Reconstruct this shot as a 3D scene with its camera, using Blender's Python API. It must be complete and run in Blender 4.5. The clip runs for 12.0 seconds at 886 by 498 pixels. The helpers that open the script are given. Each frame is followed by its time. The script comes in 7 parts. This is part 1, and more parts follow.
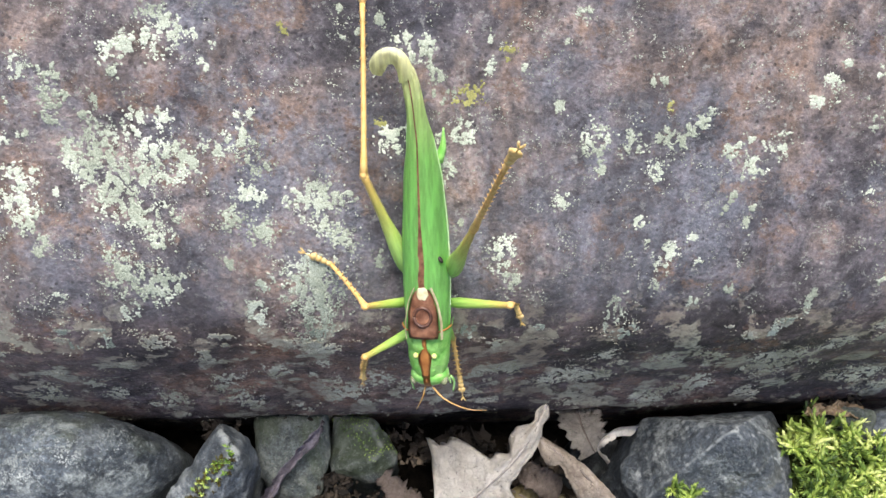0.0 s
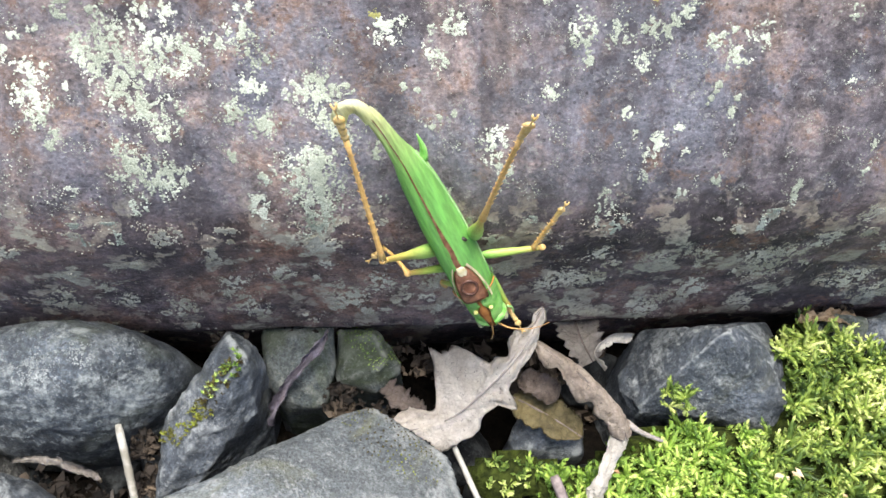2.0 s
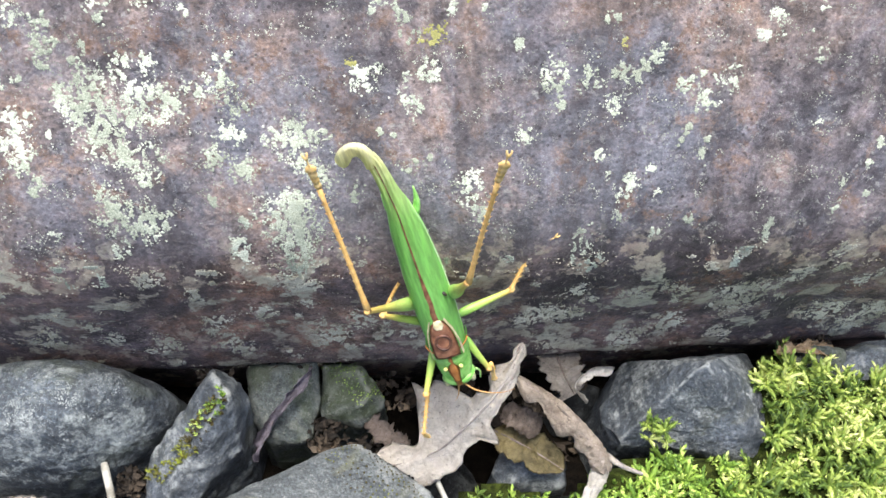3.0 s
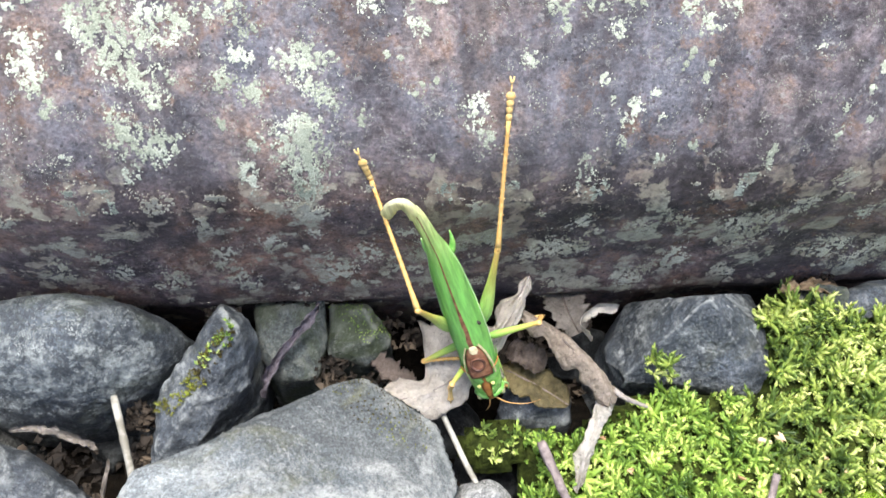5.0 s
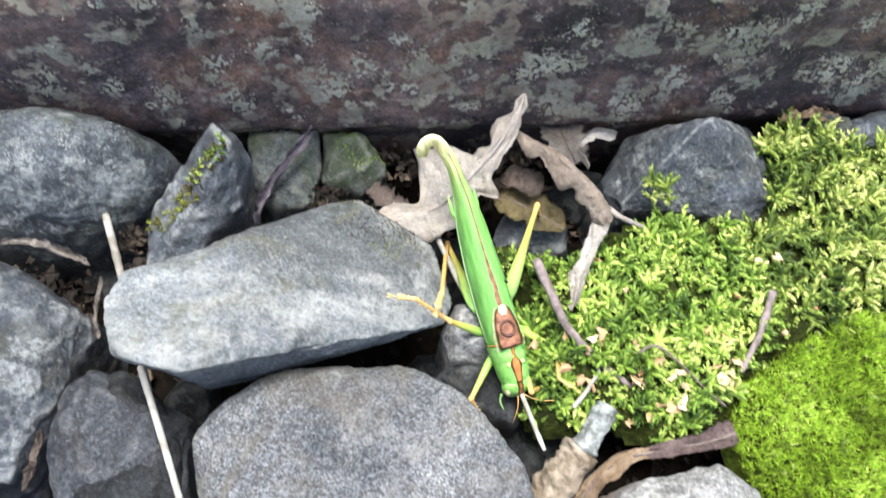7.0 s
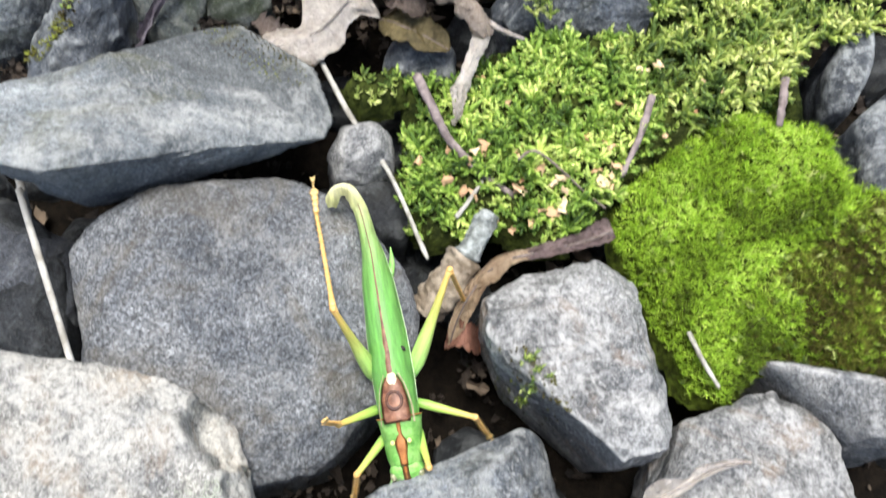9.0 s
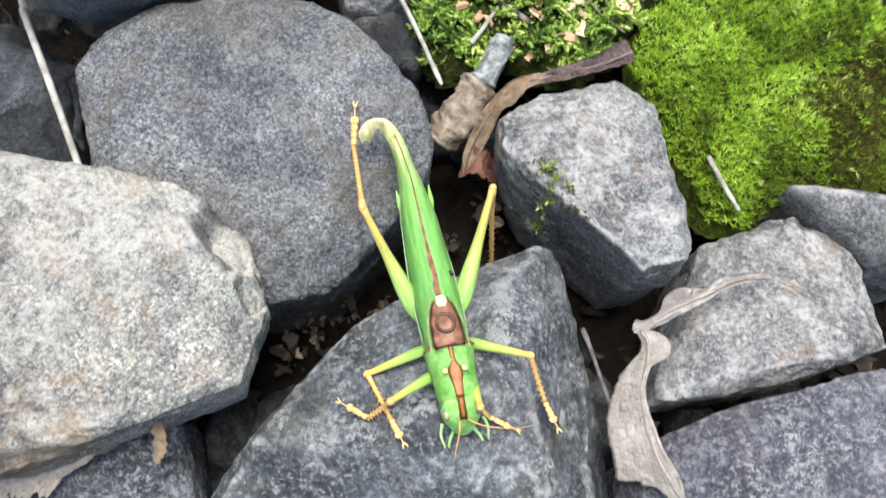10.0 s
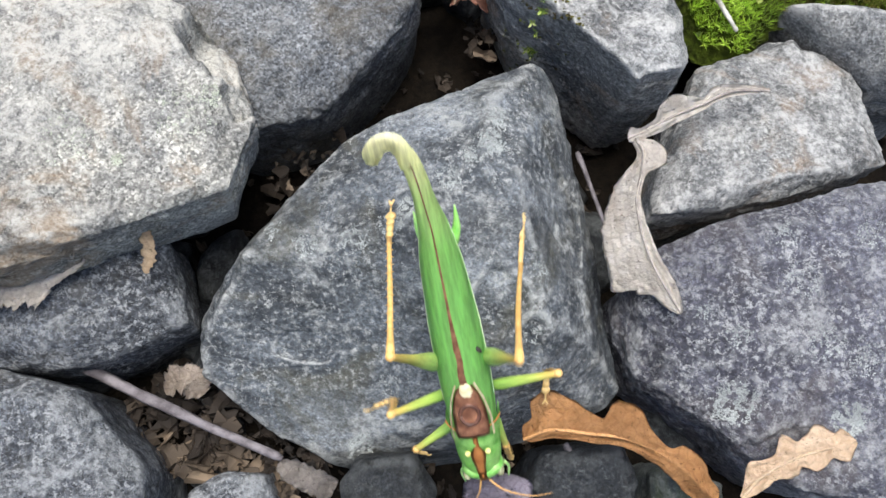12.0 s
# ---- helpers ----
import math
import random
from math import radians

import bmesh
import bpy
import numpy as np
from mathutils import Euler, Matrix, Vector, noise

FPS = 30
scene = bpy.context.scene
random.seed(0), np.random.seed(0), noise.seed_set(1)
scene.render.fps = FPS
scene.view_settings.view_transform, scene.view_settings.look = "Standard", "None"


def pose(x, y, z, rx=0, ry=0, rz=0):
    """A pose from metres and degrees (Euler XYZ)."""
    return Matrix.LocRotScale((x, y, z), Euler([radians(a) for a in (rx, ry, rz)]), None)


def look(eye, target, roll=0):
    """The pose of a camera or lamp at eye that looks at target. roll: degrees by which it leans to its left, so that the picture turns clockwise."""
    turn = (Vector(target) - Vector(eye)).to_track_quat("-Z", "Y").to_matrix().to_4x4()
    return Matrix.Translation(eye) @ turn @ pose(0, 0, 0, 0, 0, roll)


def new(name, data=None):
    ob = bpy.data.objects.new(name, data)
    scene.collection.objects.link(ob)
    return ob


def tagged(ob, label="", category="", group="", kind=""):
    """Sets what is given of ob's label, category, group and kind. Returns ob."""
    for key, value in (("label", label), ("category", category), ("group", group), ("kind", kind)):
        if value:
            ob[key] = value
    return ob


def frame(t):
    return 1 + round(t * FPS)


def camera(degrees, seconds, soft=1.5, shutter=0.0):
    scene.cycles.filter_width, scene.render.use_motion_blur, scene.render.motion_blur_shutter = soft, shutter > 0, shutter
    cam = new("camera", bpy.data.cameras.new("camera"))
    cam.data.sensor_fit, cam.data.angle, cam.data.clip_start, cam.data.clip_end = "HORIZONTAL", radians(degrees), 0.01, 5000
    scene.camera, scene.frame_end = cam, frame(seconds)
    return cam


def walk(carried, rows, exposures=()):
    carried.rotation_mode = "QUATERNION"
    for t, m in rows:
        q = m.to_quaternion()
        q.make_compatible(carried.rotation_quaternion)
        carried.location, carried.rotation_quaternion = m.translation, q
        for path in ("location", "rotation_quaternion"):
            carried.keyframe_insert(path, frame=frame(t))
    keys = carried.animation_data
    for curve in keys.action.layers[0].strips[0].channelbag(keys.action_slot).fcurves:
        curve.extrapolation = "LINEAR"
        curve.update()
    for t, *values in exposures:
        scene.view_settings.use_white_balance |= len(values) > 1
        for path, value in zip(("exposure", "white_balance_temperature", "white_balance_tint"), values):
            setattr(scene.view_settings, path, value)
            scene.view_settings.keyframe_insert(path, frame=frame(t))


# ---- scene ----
cam = camera(52.5, 12.0, soft=1.5, shutter=0.4)
METRES, EYE, TILT, LEAN, TURN = 0.156, 0.19, -63.0, -5.0, 0.0
ROWS = [
    (0.0, 0.0, 0.0, 0.0, -0.0, 0.0, -0.0),
    (0.5, 0.0053, -0.0156, -0.0142, 0.09, 0.22, 0.22),
    (1.0, -0.0042, -0.0532, -0.0343, 0.42, -0.11, 0.23),
    (1.5, 0.014, -0.0491, -0.0753, 0.67, -0.46, 0.59),
    (2.0, 0.0179, -0.0338, -0.102, 0.84, -0.62, 0.78),
    (2.5, 0.0353, -0.0514, -0.0784, 0.73, 0.1, 1.11),
    (4.5, 0.0446, -0.0629, -0.1089, 0.9, 0.93, 1.43),
    (5.0, 0.035, -0.0594, -0.1518, 0.9, 0.04, 1.34),
    (5.5, 0.035, -0.0812, -0.1689, 1.07, -0.15, 1.13),
    (6.0, 0.0341, -0.0745, -0.2052, 1.05, -0.76, 1.0),
    (6.5, 0.032, -0.0626, -0.2459, 0.98, -1.68, 0.91),
    (7.0, 0.0416, -0.0488, -0.3196, 1.09, -3.18, 1.15),
    (9.0, 0.1674, -0.0646, -0.4912, 0.2, -6.41, 3.33),
    (9.5, 0.149, -0.0501, -0.5937, 0.17, -8.31, 3.15),
    (10.0, 0.1478, -0.0646, -0.6384, 0.53, -9.58, 3.33),
    (10.5, 0.1409, -0.0832, -0.6979, 0.48, -10.58, 3.53),
    (11.0, 0.1367, -0.0751, -0.7598, 0.1, -11.51, 3.57),
    (11.5, 0.1429, -0.069, -0.7889, 0.1, -12.29, 3.86),
    (12.0, 0.1457, -0.0763, -0.7815, 0.32, -12.55, 3.99),
]
EXPOSURES = [(0.0, 0.63, 6350, 8), (2.5, 0.92, 6300, 8), (7.0, 0.96, 6230, 8), (9.0, 0.67, 6230, 8), (12.0, 0.48, 6200, 8)]
walk(cam, [(t, pose(0, 0, EYE, TILT, LEAN, TURN) @ pose(METRES * x, METRES * y, METRES * z, 90 + pitch, roll, yaw)) for t, x, y, z, yaw, pitch, roll in ROWS], EXPOSURES)

# ---- light: a bright, hazy sky with a broad sun high up over the ballast ----
SUN_HEIGHT, SUN_SIDE = 82.0, 345.0
world = bpy.data.worlds.new("sky")
scene.world = world
world.use_nodes = True
sky = world.node_tree.nodes.new("ShaderNodeTexSky")
sky.sky_type = "NISHITA"
sky.sun_disc = False
sky.sun_elevation = radians(SUN_HEIGHT)
sky.sun_rotation = radians(SUN_SIDE)
sky.dust_density = 4.0
world.node_tree.links.new(sky.outputs["Color"], world.node_tree.nodes["Background"].inputs["Color"])
world.node_tree.nodes["Background"].inputs["Strength"].default_value = 0.14
sun = new("sun", bpy.data.lights.new("sun", "SUN"))
sun.data.energy = 3.8
sun.data.angle = radians(30)
sun.data.color = (1.0, 0.95, 0.88)
sun.matrix_world = look(Vector((math.sin(radians(SUN_SIDE)) * math.cos(radians(SUN_HEIGHT)), math.cos(radians(SUN_SIDE)) * math.cos(radians(SUN_HEIGHT)), math.sin(radians(SUN_HEIGHT)))), (0, 0, 0))


# ---- materials ----
class Surface:
    """A node material, with short names for the nodes that it needs."""

    def __init__(self, name, rough=0.8, metal=0.0, gloss=0.5, vary=False):
        self.m = bpy.data.materials.new(name)
        self.m.use_nodes = True
        self.tree = self.m.node_tree
        self.b = self.tree.nodes["Principled BSDF"]
        self.b.inputs["Roughness"].default_value = rough
        self.b.inputs["Metallic"].default_value = metal
        self.b.inputs["Specular IOR Level"].default_value = gloss
        self.where = self.tree.nodes.new("ShaderNodeTexCoord").outputs["Object"]
        if vary:
            chance = self.tree.nodes.new("ShaderNodeObjectInfo").outputs["Random"]
            shift = self.tree.nodes.new("ShaderNodeVectorMath")
            shift.operation = "ADD"
            self.tree.links.new(self.where, shift.inputs[0])
            self.tree.links.new(chance, shift.inputs[1])
            self.where = shift.outputs[0]

    def link(self, a, b):
        self.tree.links.new(a, b)

    def stretched(self, sx, sy, sz, turn=(0, 0, 0)):
        n = self.tree.nodes.new("ShaderNodeMapping")
        n.inputs["Scale"].default_value = (sx, sy, sz)
        n.inputs["Rotation"].default_value = [radians(a) for a in turn]
        self.link(self.where, n.inputs["Vector"])
        return n.outputs[0]

    def noise(self, scale, detail=5, rough=0.6, warp=0.0, at=None):
        n = self.tree.nodes.new("ShaderNodeTexNoise")
        n.inputs["Scale"].default_value = scale
        n.inputs["Detail"].default_value = detail
        n.inputs["Roughness"].default_value = rough
        n.inputs["Distortion"].default_value = warp
        self.link(at or self.where, n.inputs["Vector"])
        return n.outputs["Fac"]

    def cells(self, scale, at=None):
        n = self.tree.nodes.new("ShaderNodeTexVoronoi")
        n.inputs["Scale"].default_value = scale
        self.link(at or self.where, n.inputs["Vector"])
        return n.outputs["Distance"]

    def crystals(self, scale):
        n = self.tree.nodes.new("ShaderNodeTexVoronoi")
        n.inputs["Scale"].default_value = scale
        self.link(self.where, n.inputs["Vector"])
        grey = self.tree.nodes.new("ShaderNodeSeparateColor")
        self.link(n.outputs["Color"], grey.inputs[0])
        return grey.outputs[0]

    def island(self):
        return self.tree.nodes.new("ShaderNodeNewGeometry").outputs["Random Per Island"]

    def ramp(self, fac, *stops):
        n = self.tree.nodes.new("ShaderNodeValToRGB")
        el = n.color_ramp.elements
        while len(el) < len(stops):
            el.new(0.5)
        for e, (at, c) in zip(el, stops):
            e.position = at
            e.color = (*c, 1) if isinstance(c, tuple) else (c, c, c, 1)
        self.link(fac, n.inputs["Fac"])
        return n.outputs["Color"]

    def mix(self, fac, a, b, how="MIX"):
        n = self.tree.nodes.new("ShaderNodeMix")
        n.data_type, n.blend_type = "RGBA", how
        for value, socket in ((fac, n.inputs[0]), (a, n.inputs[6]), (b, n.inputs[7])):
            if isinstance(value, tuple):
                socket.default_value = (*value, 1)
            elif isinstance(value, float):
                socket.default_value = value
            else:
                self.link(value, socket)
        return n.outputs[2]

    def times(self, a, b):
        n = self.tree.nodes.new("ShaderNodeMath")
        n.operation = "MULTIPLY"
        for value, socket in ((a, n.inputs[0]), (b, n.inputs[1])):
            if isinstance(value, float):
                socket.default_value = value
            else:
                self.link(value, socket)
        return n.outputs[0]

    def colour(self, socket):
        self.link(socket, self.b.inputs["Base Color"])
        return self

    def rough(self, socket):
        self.link(socket, self.b.inputs["Roughness"])
        return self

    def bump(self, socket, depth, strength=1.0):
        n = self.tree.nodes.new("ShaderNodeBump")
        n.inputs["Distance"].default_value = depth
        n.inputs["Strength"].default_value = strength
        self.link(socket, n.inputs["Height"])
        if self.b.inputs["Normal"].is_linked:
            self.link(self.b.inputs["Normal"].links[0].from_socket, n.inputs["Normal"])
        self.link(n.outputs[0], self.b.inputs["Normal"])
        return self

    def glow_through(self, weight):
        self.b.inputs["Subsurface Weight"].default_value = weight
        self.b.inputs["Subsurface Radius"].default_value = (1.0, 0.8, 0.3)
        self.b.inputs["Subsurface Scale"].default_value = 0.0008
        return self


def stone_surface(name, dark, mid, light, crust=(0.5, 0.5, 0.48), crust_at=(0.56, 0.66), stain=(0.25, 0.2, 0.12), stain_at=(0.6, 0.75), gloss=0.35, rough=0.75, grain=1.0, layers=0.0, worn=0.5, flecks=0.55):
    """Weathered stone: clouds of tone, fine speckle, broken pale crusts, stains, and edges scuffed lighter."""
    s = Surface(name, rough, gloss=gloss, vary=True)
    dark, mid, light = [(0.97 * r, g, 1.06 * b) for r, g, b in (dark, mid, light)]
    c = s.ramp(s.noise(30, 8, 0.66, 0.6), (0.38, dark), (0.5, mid), (0.62, light))
    c = s.mix(0.5, c, s.ramp(s.noise(150, 7, 0.75, 0.3), (0.38, dark), (0.5, mid), (0.61, light)))
    if layers:
        bands = s.ramp(s.noise(70, 6, 0.7, 0.5, at=s.stretched(0.35, 1.4, 2.4, (20, 0, 25))), (0.40, 0.5), (0.5, 1.0), (0.60, 1.55))
        c = s.mix(layers, c, s.mix(1.0, c, bands, "MULTIPLY"))
    fine = s.ramp(s.noise(1500, 3, 0.6), (0.36, 1 - 0.25 * grain), (0.5, 1.0), (0.64, 1 + 0.32 * grain))
    c = s.mix(1.0, c, fine, "MULTIPLY")
    c = s.mix(1.0, c, s.ramp(s.crystals(2900), (0.0, 1 - 0.42 * grain), (0.5, 1.0), (1.0, 1 + 0.55 * grain)), "MULTIPLY")
    c = s.mix(1.0, c, s.ramp(s.noise(16, 5, 0.62, 0.5), (0.36, 0.62), (0.5, 1.0), (0.64, 1.38)), "MULTIPLY")
    pepper = s.times(s.ramp(s.cells(1150), (0.13, 1.0), (0.2, 0.0)), s.ramp(s.noise(130, 4, 0.7), (0.45, 0.0), (0.56, 0.8)))
    c = s.mix(pepper, c, tuple(0.5 * v for v in dark))
    pits = s.ramp(s.noise(900, 4, 0.75), (0.38, 1.0), (0.43, 0.0))
    c = s.mix(s.times(pits, 0.45), c, dark)
    c = s.mix(s.times(s.ramp(s.noise(48, 5, 0.7, 0.9), (stain_at[0], 0.0), (stain_at[1], 1.0)), 0.5), c, stain)
    edge = s.tree.nodes.new("ShaderNodeNewGeometry").outputs["Pointiness"]
    scuff = s.times(s.ramp(edge, (0.505, 0.0), (0.55, worn)), s.ramp(s.noise(300, 7, 0.75), (0.43, 0.0), (0.55, 1.0)))
    patch = s.times(s.ramp(s.noise(52, 9, 0.78, 0.3), (crust_at[0], 0.0), (crust_at[1], 1.0)), s.ramp(s.noise(800, 5, 0.75), (0.40, 0.15), (0.55, 1.0)))
    c = s.mix(s.times(patch, 0.85), c, crust)
    c = s.mix(scuff, c, crust)
    fleck = s.times(s.ramp(s.noise(900, 6, 0.85), (0.60 - 0.08 * flecks, 0.0), (0.66 - 0.08 * flecks, 1.0)), s.ramp(s.noise(40, 4, 0.6), (0.38, 0.3 * flecks), (0.58, flecks)))
    c = s.mix(fleck, c, crust)
    s.colour(c)
    s.rough(s.ramp(s.noise(300, 4), (0.3, rough - 0.15), (0.7, min(1.0, rough + 0.1))))
    s.bump(s.noise(110, 8, 0.68, 0.3), 0.0022, 0.8)
    s.bump(s.noise(380, 6, 0.72), 0.0009, 0.8)
    s.bump(s.noise(1300, 4, 0.75), 0.0005, 0.9)
    return s.m


SLATE = stone_surface("slate", (0.034, 0.040, 0.046), (0.062, 0.071, 0.082), (0.110, 0.120, 0.136), (0.38, 0.40, 0.40), (0.525, 0.60), (0.093, 0.093, 0.064), (0.55, 0.66), 0.5, 0.62, 0.7, 0.6, 0.8)
ANGULAR = stone_surface("layered slate", (0.034, 0.039, 0.044), (0.070, 0.077, 0.083), (0.140, 0.148, 0.152), (0.42, 0.43, 0.42), (0.535, 0.61), (0.10, 0.092, 0.056), (0.54, 0.66), 0.5, 0.5, 0.9, 0.9, 1.0, 0.85)
BLUE_GREY = stone_surface("blue grey stone", (0.088, 0.098, 0.102), (0.160, 0.172, 0.172), (0.262, 0.272, 0.262), (0.40, 0.41, 0.40), (0.51, 0.61), (0.15, 0.15, 0.09), (0.53, 0.64), 0.35, 0.75, 0.7, 0.3, 0.5)
MID_GREY = stone_surface("mid grey stone", (0.070, 0.074, 0.079), (0.122, 0.125, 0.126), (0.210, 0.210, 0.202), (0.306, 0.306, 0.297), (0.55, 0.66), (0.153, 0.128, 0.089), (0.50, 0.64), 0.35, 0.75, 1.35, 0.0, 0.4)
PALE = stone_surface("pale granite", (0.105, 0.104, 0.099), (0.215, 0.205, 0.180), (0.375, 0.350, 0.290), (0.54, 0.525, 0.48), (0.50, 0.60), (0.36, 0.255, 0.155), (0.515, 0.63), 0.35, 0.8, 1.2, 0.0, 0.8, 0.5)
PURPLE_GREY = stone_surface("dark purplish stone", (0.036, 0.034, 0.045), (0.062, 0.061, 0.075), (0.110, 0.109, 0.127), (0.36, 0.365, 0.37), (0.53, 0.61), (0.10, 0.086, 0.084), (0.55, 0.66), 0.4, 0.6, 1.0, 0.0, 0.7, 1.0)
GREY_GRANITE = stone_surface("grey granite", (0.095, 0.097, 0.098), (0.175, 0.173, 0.163), (0.30, 0.29, 0.262), (0.52, 0.515, 0.50), (0.505, 0.59), (0.30, 0.21, 0.135), (0.54, 0.64), 0.4, 0.72, 1.1, 0.25, 0.8, 0.7)
CRUSTED = stone_surface("slate with pale crusts", (0.030, 0.035, 0.041), (0.058, 0.067, 0.076), (0.110, 0.120, 0.134), (0.40, 0.43, 0.42), (0.52, 0.60), (0.085, 0.098, 0.055), (0.53, 0.64), 0.6, 0.5, 0.9, 0.8, 0.7, 0.7)
SPECKLED = stone_surface("dark speckled stone", (0.026, 0.028, 0.032), (0.055, 0.058, 0.064), (0.105, 0.110, 0.116), (0.32, 0.33, 0.335), (0.53, 0.62), (0.080, 0.074, 0.060), (0.55, 0.66), 0.35, 0.7, 1.5, 0.0, 0.5, 1.0)
DARK_SLATE = stone_surface("blackish slate", (0.020, 0.022, 0.027), (0.040, 0.043, 0.050), (0.078, 0.082, 0.090), (0.22, 0.23, 0.235), (0.55, 0.64), (0.06, 0.055, 0.04), (0.55, 0.66), 0.5, 0.6, 1.2, 0.3, 0.6, 0.6)
# For stones low down: their deep shadow is painted into this near-black.
SHADE_DARK = stone_surface("shade-darkened stone", (0.006, 0.007, 0.008), (0.013, 0.0145, 0.016), (0.030, 0.032, 0.034), (0.13, 0.137, 0.137), (0.58, 0.66), (0.028, 0.027, 0.018), (0.55, 0.68), 0.35, 0.7)
GREENISH = stone_surface("stone with green algae", (0.024, 0.030, 0.030), (0.052, 0.060, 0.058), (0.105, 0.115, 0.110), (0.26, 0.27, 0.24), (0.58, 0.68), (0.065, 0.085, 0.025), (0.47, 0.58), 0.45, 0.62, 0.8, 0.4, 0.7, 0.6)


def rust_surface():
    """Old steel: dark violet scale, brown and orange rust, grey blooms tinted with the sky's bluish sheen, grit and
    dark run marks.
    """
    s = Surface("rusted steel", 0.7, 0.0, 0.5)
    broad = s.ramp(s.noise(30, 8, 0.68, 0.6), (0.38, (0.062, 0.055, 0.068)), (0.48, (0.150, 0.128, 0.140)), (0.55, (0.235, 0.182, 0.168)), (0.64, (0.335, 0.215, 0.158)))
    mottle = s.ramp(s.noise(190, 6, 0.7, 0.4), (0.36, 0.4), (0.5, 1.0), (0.64, 1.75))
    c = s.mix(1.0, broad, mottle, "MULTIPLY")
    split = s.tree.nodes.new("ShaderNodeSeparateXYZ")
    s.link(s.where, split.inputs[0])
    bloom_sheen = s.times(s.ramp(s.noise(20, 8, 0.7, 0.4), (0.46, 0.0), (0.57, 1.0)), s.ramp(s.noise(420, 4, 0.7), (0.35, 0.15), (0.55, 0.68)))
    # The bluish tint paints in the sky's sheen, strongest on the slope.
    c = s.mix(s.times(bloom_sheen, s.ramp(split.outputs["Z"], (0.050, 0.25), (0.066, 1.0))), c, (0.225, 0.23, 0.275))
    blister = s.times(s.ramp(s.noise(95, 8, 0.78, 0.3), (0.53, 0.0), (0.60, 1.0)), s.ramp(s.noise(600, 4, 0.7), (0.42, 0.2), (0.55, 0.75)))
    c = s.mix(blister, c, s.ramp(s.noise(70, 3), (0.4, (0.19, 0.105, 0.065)), (0.6, (0.30, 0.20, 0.15))))
    c = s.mix(1.0, c, s.ramp(s.crystals(2300), (0.0, 0.86), (0.5, 1.0), (1.0, 1.18)), "MULTIPLY")
    pits = s.times(s.ramp(s.cells(780), (0.16, 1.0), (0.26, 0.0)), s.ramp(s.noise(90, 5, 0.7), (0.44, 0.0), (0.56, 0.65)))
    c = s.mix(pits, c, (0.022, 0.018, 0.02))
    grit = s.ramp(s.noise(1300, 4, 0.7), (0.36, 0.78), (0.5, 1.0), (0.64, 1.25))
    c = s.mix(1.0, c, grit, "MULTIPLY")
    dust = s.ramp(s.noise(760, 4, 0.8), (0.575, 0.0), (0.63, 1.0))
    c = s.mix(s.times(dust, 0.5), c, (0.42, 0.42, 0.39))
    runs = s.ramp(s.noise(75, 6, 0.65, 0.3, at=s.stretched(1.0, 0.12, 0.12)), (0.51, 0.0), (0.60, 1.0))
    c = s.mix(s.times(runs, 0.4), c, (0.045, 0.04, 0.046))
    # dull lichen film on the sheltered side, in patches drawn out along the rail
    side = s.ramp(split.outputs["Z"], (0.052, 1.0), (0.060, 0.0))
    c = s.mix(s.times(side, 0.55), c, s.mix(1.0, c, (1.0, 0.74, 0.66), "MULTIPLY"))
    film = s.ramp(s.noise(175, 6, 0.62, 0.2, at=s.stretched(0.9, 1.0, 0.8)), (0.54, 0.0), (0.575, 1.0))
    grain = s.ramp(s.noise(520, 5, 0.7), (0.38, 0.25), (0.54, 0.95))
    c = s.mix(s.times(s.times(film, side), grain), c, s.ramp(s.noise(60, 4), (0.4, (0.44, 0.35, 0.28)), (0.6, (0.60, 0.57, 0.45))))
    s.colour(c)
    s.rough(s.ramp(s.noise(160, 5, 0.7), (0.3, 0.42), (0.65, 0.8)))
    s.bump(s.noise(120, 7, 0.72), 0.0016, 0.8)
    s.bump(s.noise(700, 6, 0.8), 0.0008, 1.0)
    return s.m


def simple(name, a, b, scale=600, rough=0.7, gloss=0.4, lo=0.40, hi=0.60, bump=0.0003, glow=0.0):
    s = Surface(name, rough, gloss=gloss)
    s.colour(s.mix(0.35, s.ramp(s.noise(scale, 5, 0.65), (lo, a), (hi, b)), s.ramp(s.noise(scale * 0.12, 3), (0.3, a), (0.7, b))))
    s.bump(s.noise(scale * 1.5, 4), bump)
    if glow:
        s.glow_through(glow)
    return s.m


def by_island(name, *stops, rough=0.6, gloss=0.4, glow=0.0, scale=40):
    """Small pieces, each of a shade of its own, in patches."""
    s = Surface(name, rough, gloss=gloss)
    patch = s.noise(scale, 3, 0.6)
    add = s.tree.nodes.new("ShaderNodeMath")
    add.operation = "MULTIPLY_ADD"
    s.link(s.island(), add.inputs[0])
    add.inputs[1].default_value = 0.5
    s.link(s.times(s.ramp(patch, (0.38, 0.0), (0.62, 1.0)), 0.5), add.inputs[2])
    s.colour(s.ramp(add.outputs[0], *stops))
    if glow:
        s.glow_through(glow)
    return s.m


RUST = rust_surface()
LICHEN = by_island("grey green lichen", (0.1, (0.26, 0.28, 0.22)), (0.5, (0.42, 0.45, 0.36)), (0.9, (0.64, 0.66, 0.56)), rough=0.95, gloss=0.1, scale=90)
LICHEN_FACE = by_island("olive grey lichen", (0.1, (0.32, 0.29, 0.21)), (0.5, (0.50, 0.46, 0.36)), (0.9, (0.70, 0.66, 0.54)), rough=0.95, gloss=0.1, scale=90)
PALE_CRUST = by_island("pale stone crust", (0.1, (0.20, 0.215, 0.215)), (0.5, (0.30, 0.32, 0.315)), (0.9, (0.43, 0.45, 0.44)), rough=0.95, gloss=0.1, scale=90)
